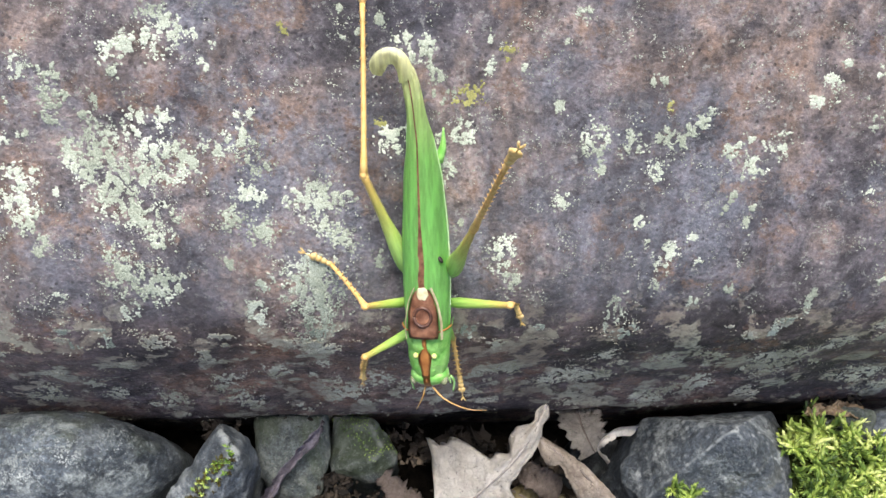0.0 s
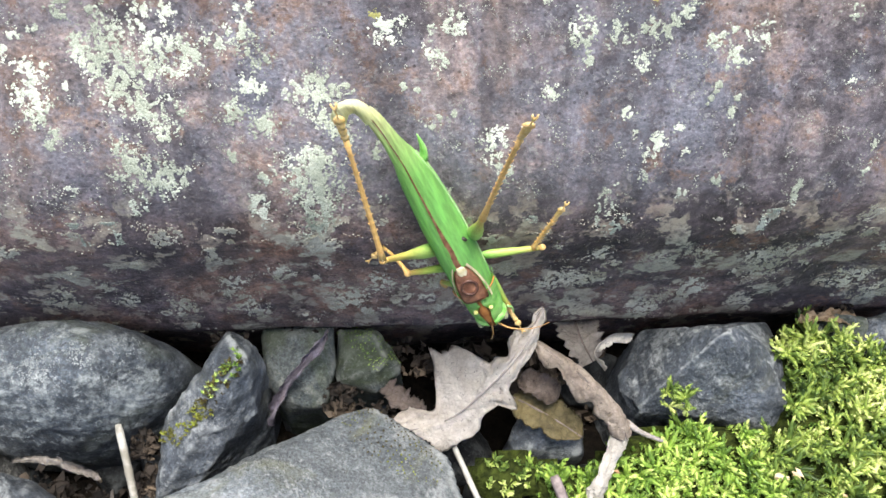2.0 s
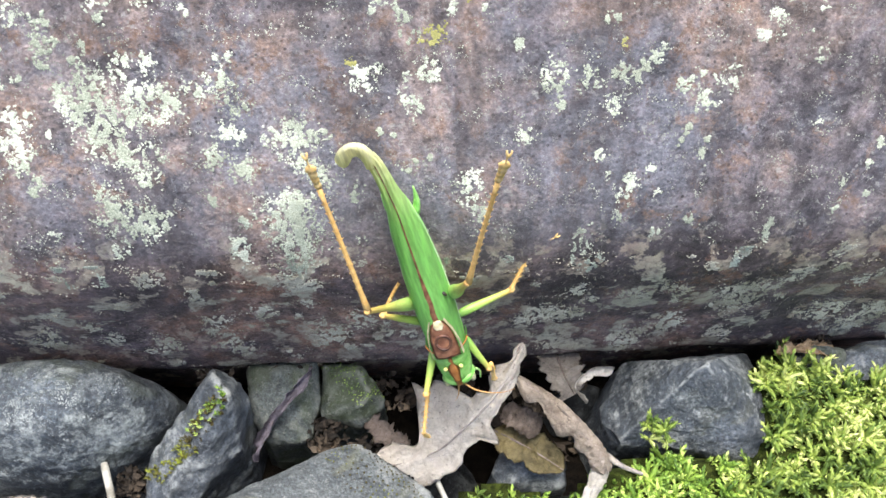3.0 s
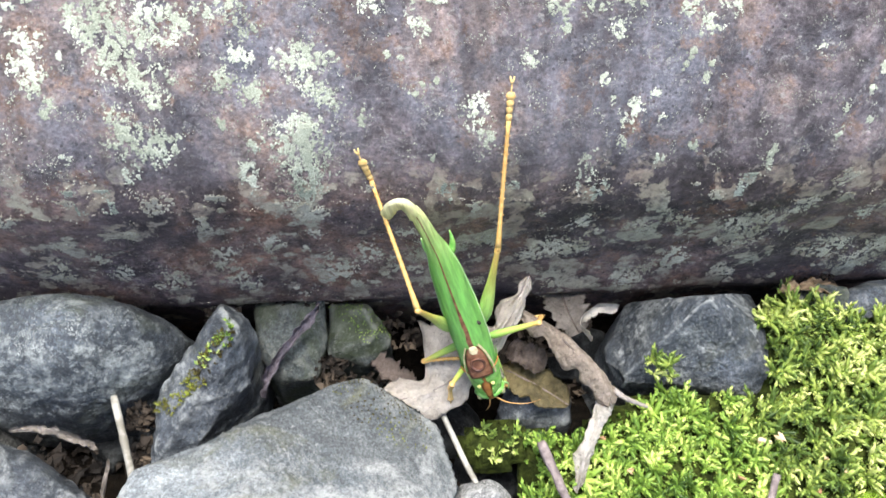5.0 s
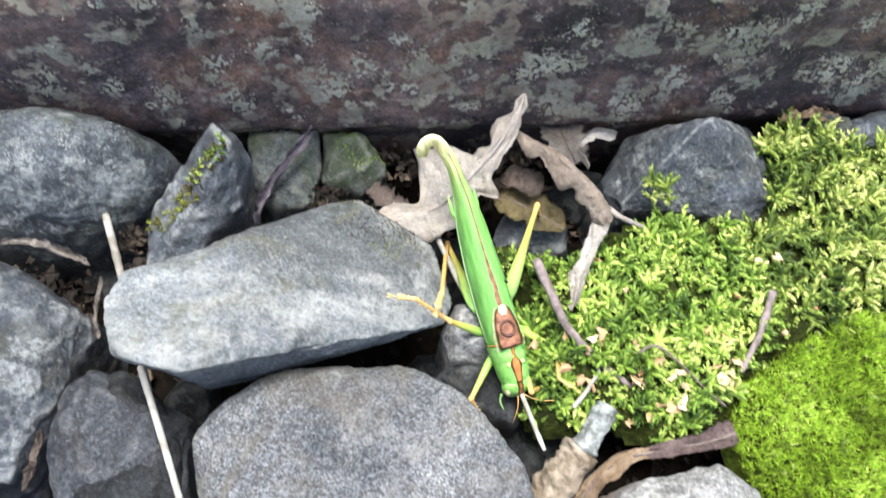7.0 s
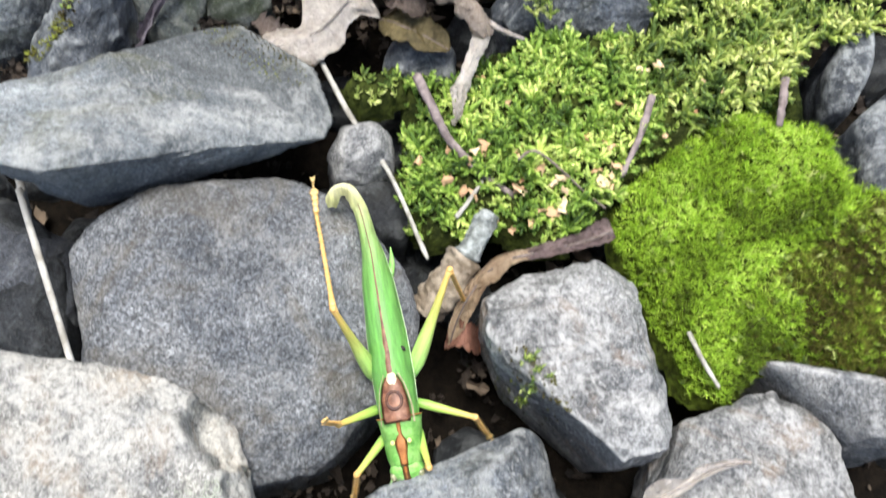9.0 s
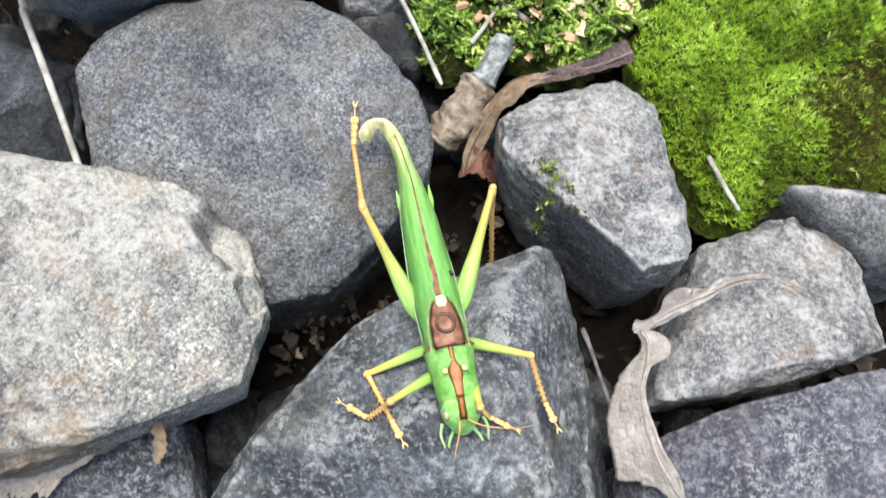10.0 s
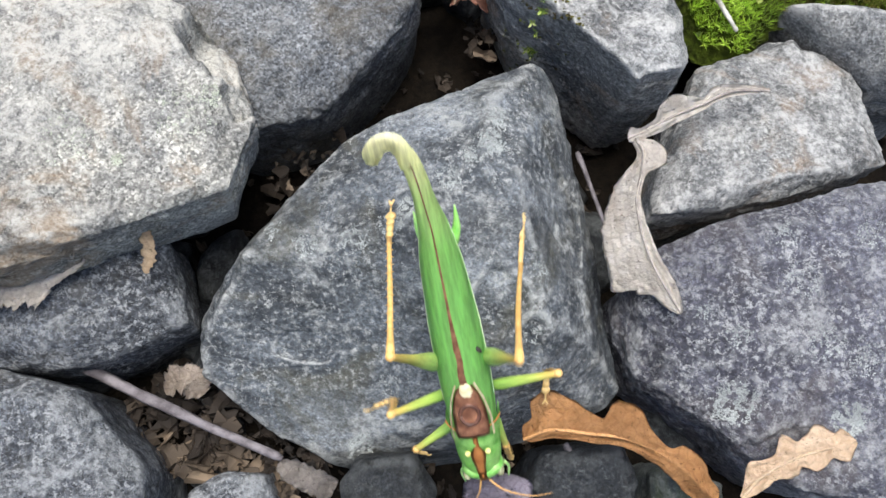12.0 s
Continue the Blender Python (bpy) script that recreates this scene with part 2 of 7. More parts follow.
YELLOW_LICHEN = by_island("yellow lichen", (0.2, (0.26, 0.25, 0.09)), (0.8, (0.44, 0.42, 0.17)), rough=0.95, gloss=0.1)
# Soil and leaf crumbs carry the deep shade of the gaps in their colour.
SOIL = simple("shade-darkened soil", (0.003, 0.0025, 0.002), (0.012, 0.009, 0.006), 420, 0.95, 0.1, bump=0.001)
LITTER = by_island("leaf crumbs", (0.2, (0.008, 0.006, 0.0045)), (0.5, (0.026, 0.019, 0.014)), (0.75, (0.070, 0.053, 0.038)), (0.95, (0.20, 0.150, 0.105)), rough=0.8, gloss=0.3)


def leaf_surface(name, a, b, vein=0.5, rough=0.7):
    """Dead leaf: mottled, with a net of darker veins, blotches and small dark specks."""
    s = Surface(name, rough, gloss=0.35, vary=True)
    c = s.mix(0.6, s.ramp(s.noise(420, 7, 0.75), (0.36, tuple(0.85 * v for v in a)), (0.60, b)), s.ramp(s.noise(75, 5, 0.7, 0.4), (0.38, a), (0.58, b)))
    net = s.tree.nodes.new("ShaderNodeTexVoronoi")
    net.feature = "DISTANCE_TO_EDGE"
    net.inputs["Scale"].default_value = 620
    s.link(s.where, net.inputs["Vector"])
    c = s.mix(s.times(s.ramp(net.outputs["Distance"], (0.0, 1.0), (0.12, 0.0)), vein * 0.5), c, tuple(0.45 * v for v in a))
    c = s.mix(s.times(s.ramp(s.noise(1100, 4, 0.75), (0.60, 0.0), (0.66, 1.0)), 0.7), c, tuple(0.25 * v for v in a))
    c = s.mix(s.times(s.ramp(s.noise(60, 5, 0.7, 0.6), (0.56, 0.0), (0.64, 1.0)), 0.22), c, tuple(0.4 * v for v in a))
    s.colour(c)
    s.bump(net.outputs["Distance"], 0.0004, 0.6)
    s.bump(s.noise(260, 5, 0.65), 0.0011, 0.9)
    s.glow_through(0.12)
    return s.m


PALE_LEAF = leaf_surface("pale dry leaf", (0.46, 0.40, 0.34), (0.76, 0.71, 0.65), 0.3)
GREY_LEAF = leaf_surface("grey weathered leaf", (0.19, 0.165, 0.15), (0.42, 0.375, 0.335))
TAN_LEAF = leaf_surface("tan leaf", (0.30, 0.20, 0.12), (0.52, 0.40, 0.27))
BROWN_LEAF = leaf_surface("brown leaf", (0.085, 0.065, 0.055), (0.25, 0.20, 0.175))
ORANGE_LEAF = leaf_surface("orange brown leaf", (0.33, 0.15, 0.05), (0.58, 0.31, 0.13))
CREAM_LEAF = leaf_surface("pale tan oak leaf", (0.54, 0.37, 0.23), (0.80, 0.63, 0.46), 0.3)
ROLLED_LEAF = leaf_surface("brownish rolled leaf", (0.22, 0.17, 0.135), (0.50, 0.42, 0.35))
OLIVE_LEAF = leaf_surface("damp olive leaf", (0.075, 0.06, 0.028), (0.26, 0.21, 0.10))
PURPLE_LEAF = leaf_surface("purplish grey leaf", (0.12, 0.10, 0.125), (0.31, 0.275, 0.33))
STRAW = simple("bleached straw", (0.17, 0.155, 0.125), (0.50, 0.485, 0.44), 230, 0.7, 0.3)
TWIG = simple("grey brown twig", (0.12, 0.095, 0.09), (0.31, 0.255, 0.245), 500, 0.8, 0.3, bump=0.0004)
LICHENED_BARK = simple("bark with grey lichen", (0.10, 0.11, 0.10), (0.44, 0.47, 0.46), 420, 0.9, 0.2, bump=0.0012)
RUSSET_LEAF = leaf_surface("reddish brown leaf", (0.20, 0.085, 0.055), (0.42, 0.21, 0.15))
PURPLE_BROWN_LEAF = leaf_surface("purplish brown leaf", (0.085, 0.058, 0.055), (0.24, 0.175, 0.165))
DARK_TWIG = simple("dark grey stick", (0.07, 0.06, 0.064), (0.21, 0.19, 0.20), 400, 0.8, 0.3, bump=0.0004)
BARK = simple("rotten bark", (0.12, 0.09, 0.06), (0.42, 0.36, 0.28), 260, 0.9, 0.2, bump=0.0012)
LEAFY_MOSS = by_island("yellow-green leafy moss", (0.08, (0.035, 0.062, 0.014)), (0.35, (0.13, 0.20, 0.04)), (0.6, (0.30, 0.38, 0.08)), (0.9, (0.64, 0.68, 0.26)), rough=0.45, scale=110, glow=0.1)
GREEN_MOSS = by_island("green leafy moss", (0.08, (0.03, 0.06, 0.011)), (0.35, (0.12, 0.21, 0.033)), (0.6, (0.27, 0.40, 0.066)), (0.9, (0.58, 0.67, 0.2)), rough=0.45, scale=90, glow=0.1)
FINE_MOSS = by_island("fine carpet moss", (0.08, (0.05, 0.065, 0.011)), (0.3, (0.14, 0.21, 0.017)), (0.5, (0.265, 0.435, 0.028)), (0.7, (0.41, 0.62, 0.045)), (0.95, (0.72, 0.86, 0.2)), rough=0.55, glow=0.12, scale=60)
OLIVE_MOSS = by_island("olive-brown carpet moss", (0.1, (0.022, 0.015, 0.006)), (0.4, (0.06, 0.046, 0.011)), (0.65, (0.115, 0.11, 0.016)), (0.95, (0.26, 0.31, 0.04)), rough=0.6, scale=60)
# Both moss beds are coloured dark to paint in shaded gaps between shoots.
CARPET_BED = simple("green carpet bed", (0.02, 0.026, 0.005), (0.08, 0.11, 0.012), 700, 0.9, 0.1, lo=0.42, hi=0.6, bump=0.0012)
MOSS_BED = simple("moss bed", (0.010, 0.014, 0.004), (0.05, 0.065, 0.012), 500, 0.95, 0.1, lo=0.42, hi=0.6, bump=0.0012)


# ---- tools for shapes ----
MM = 0.001


def mesh_of(name, verts, faces, material, smooth=True):
    me = bpy.data.meshes.new(name)
    me.from_pydata([tuple(map(float, v)) for v in verts], [], faces)
    me.validate()
    if material:
        me.materials.append(material)
    if smooth:
        me.polygons.foreach_set("use_smooth", [True] * len(me.polygons))
    me.update()
    return me


def thing(name, verts, faces, material, label, category, group="", kind="", smooth=True, origin=None):
    verts = np.array(verts, float)
    at = verts.mean(0) if origin is None else np.array(origin)
    ob = new(name, mesh_of(name, verts - at, faces, material, smooth))
    ob.location = at
    return tagged(ob, label, category, group, kind)


def part(name, verts, faces, material, parent, label="", smooth=True):
    ob = new(name, mesh_of(name, verts, faces, material, smooth))
    ob.parent = parent
    return tagged(ob, label)


def spline(points, n):
    """A smooth line of n points through the given ones (Catmull-Rom)."""
    p = np.array(points, float)
    p = np.vstack([2 * p[0] - p[1], p, 2 * p[-1] - p[-2]])
    out = []
    for s in np.linspace(0, len(p) - 3 - 1e-6, n):
        i, u = int(s), s - int(s)
        a, b, c, d = p[i:i + 4]
        out.append(0.5 * (2 * b + (c - a) * u + (2 * a - 5 * b + 4 * c - d) * u * u + (3 * b - a - 3 * c + d) * u ** 3))
    return np.array(out)


def rough_noise(v, scale, octaves=4):
    return np.array([noise.fractal(Vector(p) * scale, 1.0, 2.0, octaves) for p in v])


def tube(line, radii, sides=8, flat=1.0, up=(0, 0, 1), wobble=0.0, seed=0.0):
    """Verts and faces of a closed tube round a line."""
    line = np.array(line, float)
    t = np.gradient(line, axis=0)
    t /= np.linalg.norm(t, axis=1)[:, None] + 1e-12
    verts, faces = [], []
    ref = np.array(up, float)
    for i, (p, d) in enumerate(zip(line, t)):
        a = np.cross(d, ref)
        if np.linalg.norm(a) < 1e-4:
            a = np.cross(d, (1, 0, 0.1))
        a /= np.linalg.norm(a)
        b = np.cross(a, d)
        for k in range(sides):
            w = 2 * math.pi * k / sides
            r = radii[i] * (1 + wobble * noise.fractal(Vector((seed + i * 0.22, math.cos(w) * 0.8, math.sin(w) * 0.8)), 1.0, 2.0, 3))
            verts.append(p + r * (math.cos(w) * a + flat * math.sin(w) * b))
    n = len(line)
    for i in range(n - 1):
        for k in range(sides):
            q = (k + 1) % sides
            faces.append((i * sides + k, i * sides + q, (i + 1) * sides + q, (i + 1) * sides + k))
    faces.append(tuple(reversed(range(sides))))
    faces.append(tuple((n - 1) * sides + k for k in range(sides)))
    return verts, faces


SPHERES = {}


def sphere(level):
    if level not in SPHERES:
        bm = bmesh.new()
        bmesh.ops.create_icosphere(bm, subdivisions=level, radius=1)
        SPHERES[level] = (np.array([v.co[:] for v in bm.verts]), [tuple(v.index for v in f.verts) for f in bm.faces])
        bm.free()
    return SPHERES[level]


def hull_planes(points):
    bm = bmesh.new()
    for p in points:
        bm.verts.new(p)
    bmesh.ops.convex_hull(bm, input=bm.verts)
    bm.normal_update()
    planes = []
    for f in bm.faces:
        n, h = np.array(f.normal[:]), f.normal.dot(f.verts[0].co)
        if f.calc_area() > 0 and h > 0 and not any(n @ a > 0.985 and abs(h - b) < 0.08 for a, b in planes):
            planes.append((n, h))
    bm.free()
    return np.array([p[0] for p in planes]), np.array([p[1] for p in planes])


def stone_mesh(ring, rise, base, inset=0.75, flare=1.03, edge=60, bumps=0.6, level=6, seed=0.0, lift=(0, 0), tops=None, chips=9, under=None, ledges=()):
    """A weathered stone from the few corners of its rim (mm): a top inset from the rim and raised (or its own few corners), a foot at the base's height,
    chipped facets, all edges worn a little round."""
    rnd = random.Random(int(seed * 17 + 3))
    rim = np.array(ring, float)
    mid = (rim.min(0) + rim.max(0)) / 2
    if tops:
        upper = np.array(tops, float)
    else:
        upper = mid + (rim - mid) * inset
        upper[:, 2] = mid[2] + (rim[:, 2] - mid[2]) * inset + rise
        upper[:, :2] += lift
    foot = mid + (rim - mid) * flare
    foot[:, 2] = base
    if under:
        foot[:, :2] += under
    points = np.vstack([rim, upper, foot])
    centre = (points.min(0) + points.max(0)) / 2
    ext = (points.max(0) - points.min(0)) / 2
    unit = (points - centre) / ext
    normals, heights = hull_planes(unit)
    for _ in range(chips):
        n = np.array([rnd.gauss(0, 1), rnd.gauss(0, 1), abs(rnd.gauss(0, 0.7))])
        n /= np.linalg.norm(n)
        normals = np.vstack([normals, n])
        heights = np.append(heights, (unit @ n).max() * rnd.uniform(0.91, 0.985))
    d, faces = sphere(level)
    r = (np.maximum(d @ normals.T / heights, 0) ** edge).sum(1) ** (-1 / edge)
    v = centre + ext * d * r[:, None]
    out = d / ext
    out /= np.linalg.norm(out, axis=1)[:, None]
    q = v + np.array([seed * 7.3, seed * 3.1, seed * 5.7])
    amount = rough_noise(q, 0.07, 3) * 0.9 + rough_noise(q, 0.32, 4) * 0.4 + np.minimum(rough_noise(q, 0.16, 2), 0.0) * 0.8
    steps = rough_noise(q, 0.045, 3) * 4.0
    whole = np.floor(steps)
    amount += (whole + np.clip((steps - whole - 0.72) / 0.28, 0, 1) - 0.55 * steps) * 0.55
    if level > 6:
        amount += rough_noise(q, 1.1, 3) * 0.22
    v = v + out * (amount * bumps)[:, None]
    for x, y, rx, ry, depth in ledges:
        # a chip broken out of the upper face, or (depth below 0) a lump left standing
        near = 1 - np.hypot((v[:, 0] - x) / rx, (v[:, 1] - y) / ry) + 0.35 * rough_noise(q, 0.25, 3)
        v[:, 2] -= depth * np.clip(near / 0.16, 0, 1) * (v[:, 2] > base + 6)
    return v * MM, faces


COUNT = [0]


def stone(ring, rise, base, material, label, **kw):
    COUNT[0] += 1
    v, f = stone_mesh(ring, rise, base, seed=COUNT[0], **kw)
    return thing("stone", v, f, material, label, "stone", "ballast stones")


def leaf_shape(spine, width, lobes=0, lobe=0.0, curl=0.0, roll=0.0, wave=0.0, taper=(0.35, 0.8), thick=0.13, n=64, m=15, seed=0.0, ragged=0.0, tip=0.6, sides=None, droop=(0.0, 0.0), holes=()):
    """A dry leaf along a line (mm): lobed edges, curled across, rolled about its length.
    sides: rows of (place along it, reach to the left, reach to the right); droop: the slope of either half; holes: (along, across, radius along, radius across)."""
    if sides:
        n, m = 96, 21
        lobed = spline(sides, 160)
    line = spline(spine, n)
    t = np.gradient(line, axis=0)
    t /= np.linalg.norm(t, axis=1)[:, None]
    rows = []
    for i in range(n):
        u = i / (n - 1)
        side = np.cross(t[i], (0, 0, 1.0))
        side /= np.linalg.norm(side) + 1e-9
        up = np.cross(side, t[i])
        a = radians(roll if not isinstance(roll, tuple) else roll[0] + (roll[1] - roll[0]) * u)
        side, up = side * math.cos(a) + up * math.sin(a), up * math.cos(a) - side * math.sin(a)
        body = (1 - (1 - min(1.0, u / taper[0])) ** 2) ** 0.6 * (1 - max(0.0, (u - taper[1]) / (1 - taper[1])) ** 2) ** tip
        bend = radians(curl if not isinstance(curl, tuple) else curl[0] + (curl[1] - curl[0]) * u)
        for k in range(m):
            v = 2 * k / (m - 1) - 1
            cut = 1 - lobe * (0.5 + 0.5 * math.cos(2 * math.pi * lobes * u + (0.7 if v > 0 else 0.0)))
            w = width / 2 * max(0.05, body) * (cut if lobes else 1.0)
            if sides:
                w = max(0.15, float(np.interp(u, lobed[:, 0], lobed[:, 2 if v > 0 else 1])))
            w *= 1 + ragged * (0.8 * noise.noise(Vector((u * 6, seed, 3 if v > 0 else 8))) + 0.7 * noise.noise(Vector((u * 15, seed, 5 if v > 0 else 2))) + 0.45 * noise.noise(Vector((u * 44, seed, 1 if v > 0 else 6))))
            if abs(bend) > 0.01:
                x, z = math.sin(bend * v) / bend * w, (1 - math.cos(bend * v)) / bend * w
            else:
                x, z = v * w, 0.0
            z += abs(v) * w * droop[1 if v > 0 else 0]
            z += wave * (noise.noise(Vector((u * 4 + seed, v * 1.4, seed))) + 0.5 * noise.noise(Vector((u * 9 + seed, v * 3.4, seed))) + 0.25 * noise.noise(Vector((u * 21 + seed, v * 7, seed))))
            rows.append(line[i] + side * x + up * z)
    verts = np.array(rows)
    faces = [(i * m + k, i * m + k + 1, (i + 1) * m + k + 1, (i + 1) * m + k) for i in range(n - 1) for k in range(m - 1)
             if not any(((i / (n - 1) - a) / ra) ** 2 + ((2 * k / (m - 1) - 1 - b) / rb) ** 2 < 1 + 0.7 * noise.noise(Vector((i * 0.4, k * 0.5, seed))) for a, b, ra, rb in holes)]
    bm = bmesh.new()
    made = [bm.verts.new(p) for p in verts * MM]
    for f in faces:
        bm.faces.new([made[j] for j in f])
    bmesh.ops.solidify(bm, geom=bm.faces[:], thickness=thick * MM)
    bm.verts.index_update()
    out_v, out_f = [v.co[:] for v in bm.verts], [tuple(v.index for v in f.verts) for f in bm.faces]
    bm.free()
    return out_v, out_f, line


def dry_leaf(spine, width, material, label, rib=None, name="dry_leaf", **kw):
    COUNT[0] += 1
    v, f, line = leaf_shape(spine, width, seed=COUNT[0] * 1.7, **kw)
    ob = thing(name, v, f, material, label, "leaf")
    if rib:
        rv, rf = tube(line * MM - np.array(ob.location), np.linspace(0.35, 0.12, len(line)) * MM, 6)
        part("midrib", rv, rf, rib, ob)
    return ob


def twig(points, radius, material, label, name="twig", sides=9, wobble=0.35, end=0.7):
    COUNT[0] += 1
    line = spline(points, 8 * len(points)) * MM
    n = len(line)
    knots = [1 + 0.25 * max(0.0, noise.noise(Vector((i * 0.5, COUNT[0] * 3.1, 0)))) for i in range(n)]
    radii = np.linspace(1, end, n) * radius * MM * np.array(knots)
    radii[0] *= 0.8
    radii[-1] *= 0.7
    v, f = tube(line, radii, sides, wobble=wobble, seed=COUNT[0])
    return thing(name, v, f, material, label, "twig")


def inside(x, y, poly):
    hit = False
    for (ax, ay, *_), (bx, by, *_) in zip(poly, poly[1:] + poly[:1]):
        if (ay > y) != (by > y) and x < (bx - ax) * (y - ay) / (by - ay) + ax:
            hit = not hit
    return hit


def rim_distance(x, y, poly):
    best = 1e9
    for (ax, ay, *_), (bx, by, *_) in zip(poly, poly[1:] + poly[:1]):
        dx, dy = bx - ax, by - ay
        u = max(0, min(1, ((x - ax) * dx + (y - ay) * dy) / (dx * dx + dy * dy)))
        best = min(best, math.hypot(x - ax - u * dx, y - ay - u * dy))
    return best


def mound_height(x, y, poly, dome, reach, lumps=0.6):
    ws = [(1 / ((x - a) ** 2 + (y - b) ** 2 + 4), c) for a, b, c in poly]
    z = sum(w * c for w, c in ws) / sum(w for w, _ in ws)
    u = min(1.0, rim_distance(x, y, poly) / reach)
    return z + dome * (u * (2 - u) - 0.4) + 1.2 * noise.noise(Vector((x, y, 0)) * 0.13) + lumps * noise.noise(Vector((x, y, 5)) * 0.4)


def blade(verts, faces, root, way, up, length, width, bend):
    """A pointed, folded leaf."""
    side = way.cross(up)
    side.normalize()
    a = root + way * (0.45 * length) + up * (bend * 0.3 * length)
    tip = root + way * length + up * (bend * length)
    n = len(verts)
    verts += [root, a - side * width, a - up * (0.35 * width), a + side * width, tip]
    faces += [(n, n + 1, n + 2), (n, n + 2, n + 3), (n + 1, n + 4, n + 2), (n + 2, n + 4, n + 3)]


def shoot(verts, faces, rnd, root, way, length, width):
    """A plump, pointed moss shoot with small leaves lying along it."""
    a = way.cross(Vector((0.3, 0.2, 1))).normalized()
    b = way.cross(a)
    n = len(verts)
    sag = Vector((0, 0, -rnd.uniform(0.0, 0.25) * length))
    for u, r in ((0.0, 0.35), (0.3, 0.9), (0.6, 0.8), (0.85, 0.4)):
        verts += [root + way * (u * length) + sag * (u * u) + (a * math.cos(w) + b * math.sin(w)) * (r * width) for w in (0, 1.257, 2.513, 3.77, 5.027)]
    verts.append(root + way * length + sag)
    for i in range(3):
        faces += [(n + i * 5 + k, n + i * 5 + (k + 1) % 5, n + i * 5 + 5 + (k + 1) % 5, n + i * 5 + 5 + k) for k in range(5)]
    faces += [(n + 15 + k, n + 15 + (k + 1) % 5, n + 20) for k in range(5)]
    for k in range(9):
        u, w = 0.08 + 0.085 * k, k * 2.4
        side = a * math.cos(w) + b * math.sin(w)
        blade(verts, faces, root + way * (u * length) + sag * (u * u) + side * (0.45 * width), (way + side * 0.65).normalized(), side, length * 0.30, width * 0.55, -0.15)


def rosettes(poly, label, material, spacing, length, width, count, dome, reach, seed, skip=0.0):
    """Leafy moss: clusters of shoots that spread from their roots."""
    rnd = random.Random(seed)
    verts, faces = [], []
    xs, ys = [p[0] for p in poly], [p[1] for p in poly]
    for i in range(int((max(xs) - min(xs)) / spacing) + 1):
        for j in range(int((max(ys) - min(ys)) / spacing) + 1):
            px, py = min(xs) + (i + rnd.uniform(-0.5, 0.5)) * spacing, min(ys) + (j + rnd.uniform(-0.5, 0.5)) * spacing
            if not inside(px, py, poly) or (skip and noise.noise(Vector((px, py, 9)) * 0.12) > 0.55 - skip):
                continue
            z = mound_height(px, py, poly, dome, reach) + rnd.uniform(-0.8, 1.6)
            lean = Vector((rnd.uniform(-0.5, 0.5), rnd.uniform(-0.6, 0.3), 1.1))
            size = rnd.uniform(0.7, 1.2)
            for k in range(count):
                w = k * 6.283 / count + rnd.uniform(-0.5, 0.5)
                way = (lean + Vector((math.cos(w), math.sin(w), 0)) * rnd.uniform(0.5, 1.5)).normalized()
                shoot(verts, faces, rnd, Vector((px, py, z - 0.8)), way, length * size * rnd.uniform(0.6, 1.1), width * size)
    return thing("moss", np.array([v[:] for v in verts]) * MM, faces, material, label, "moss", kind="stuff")


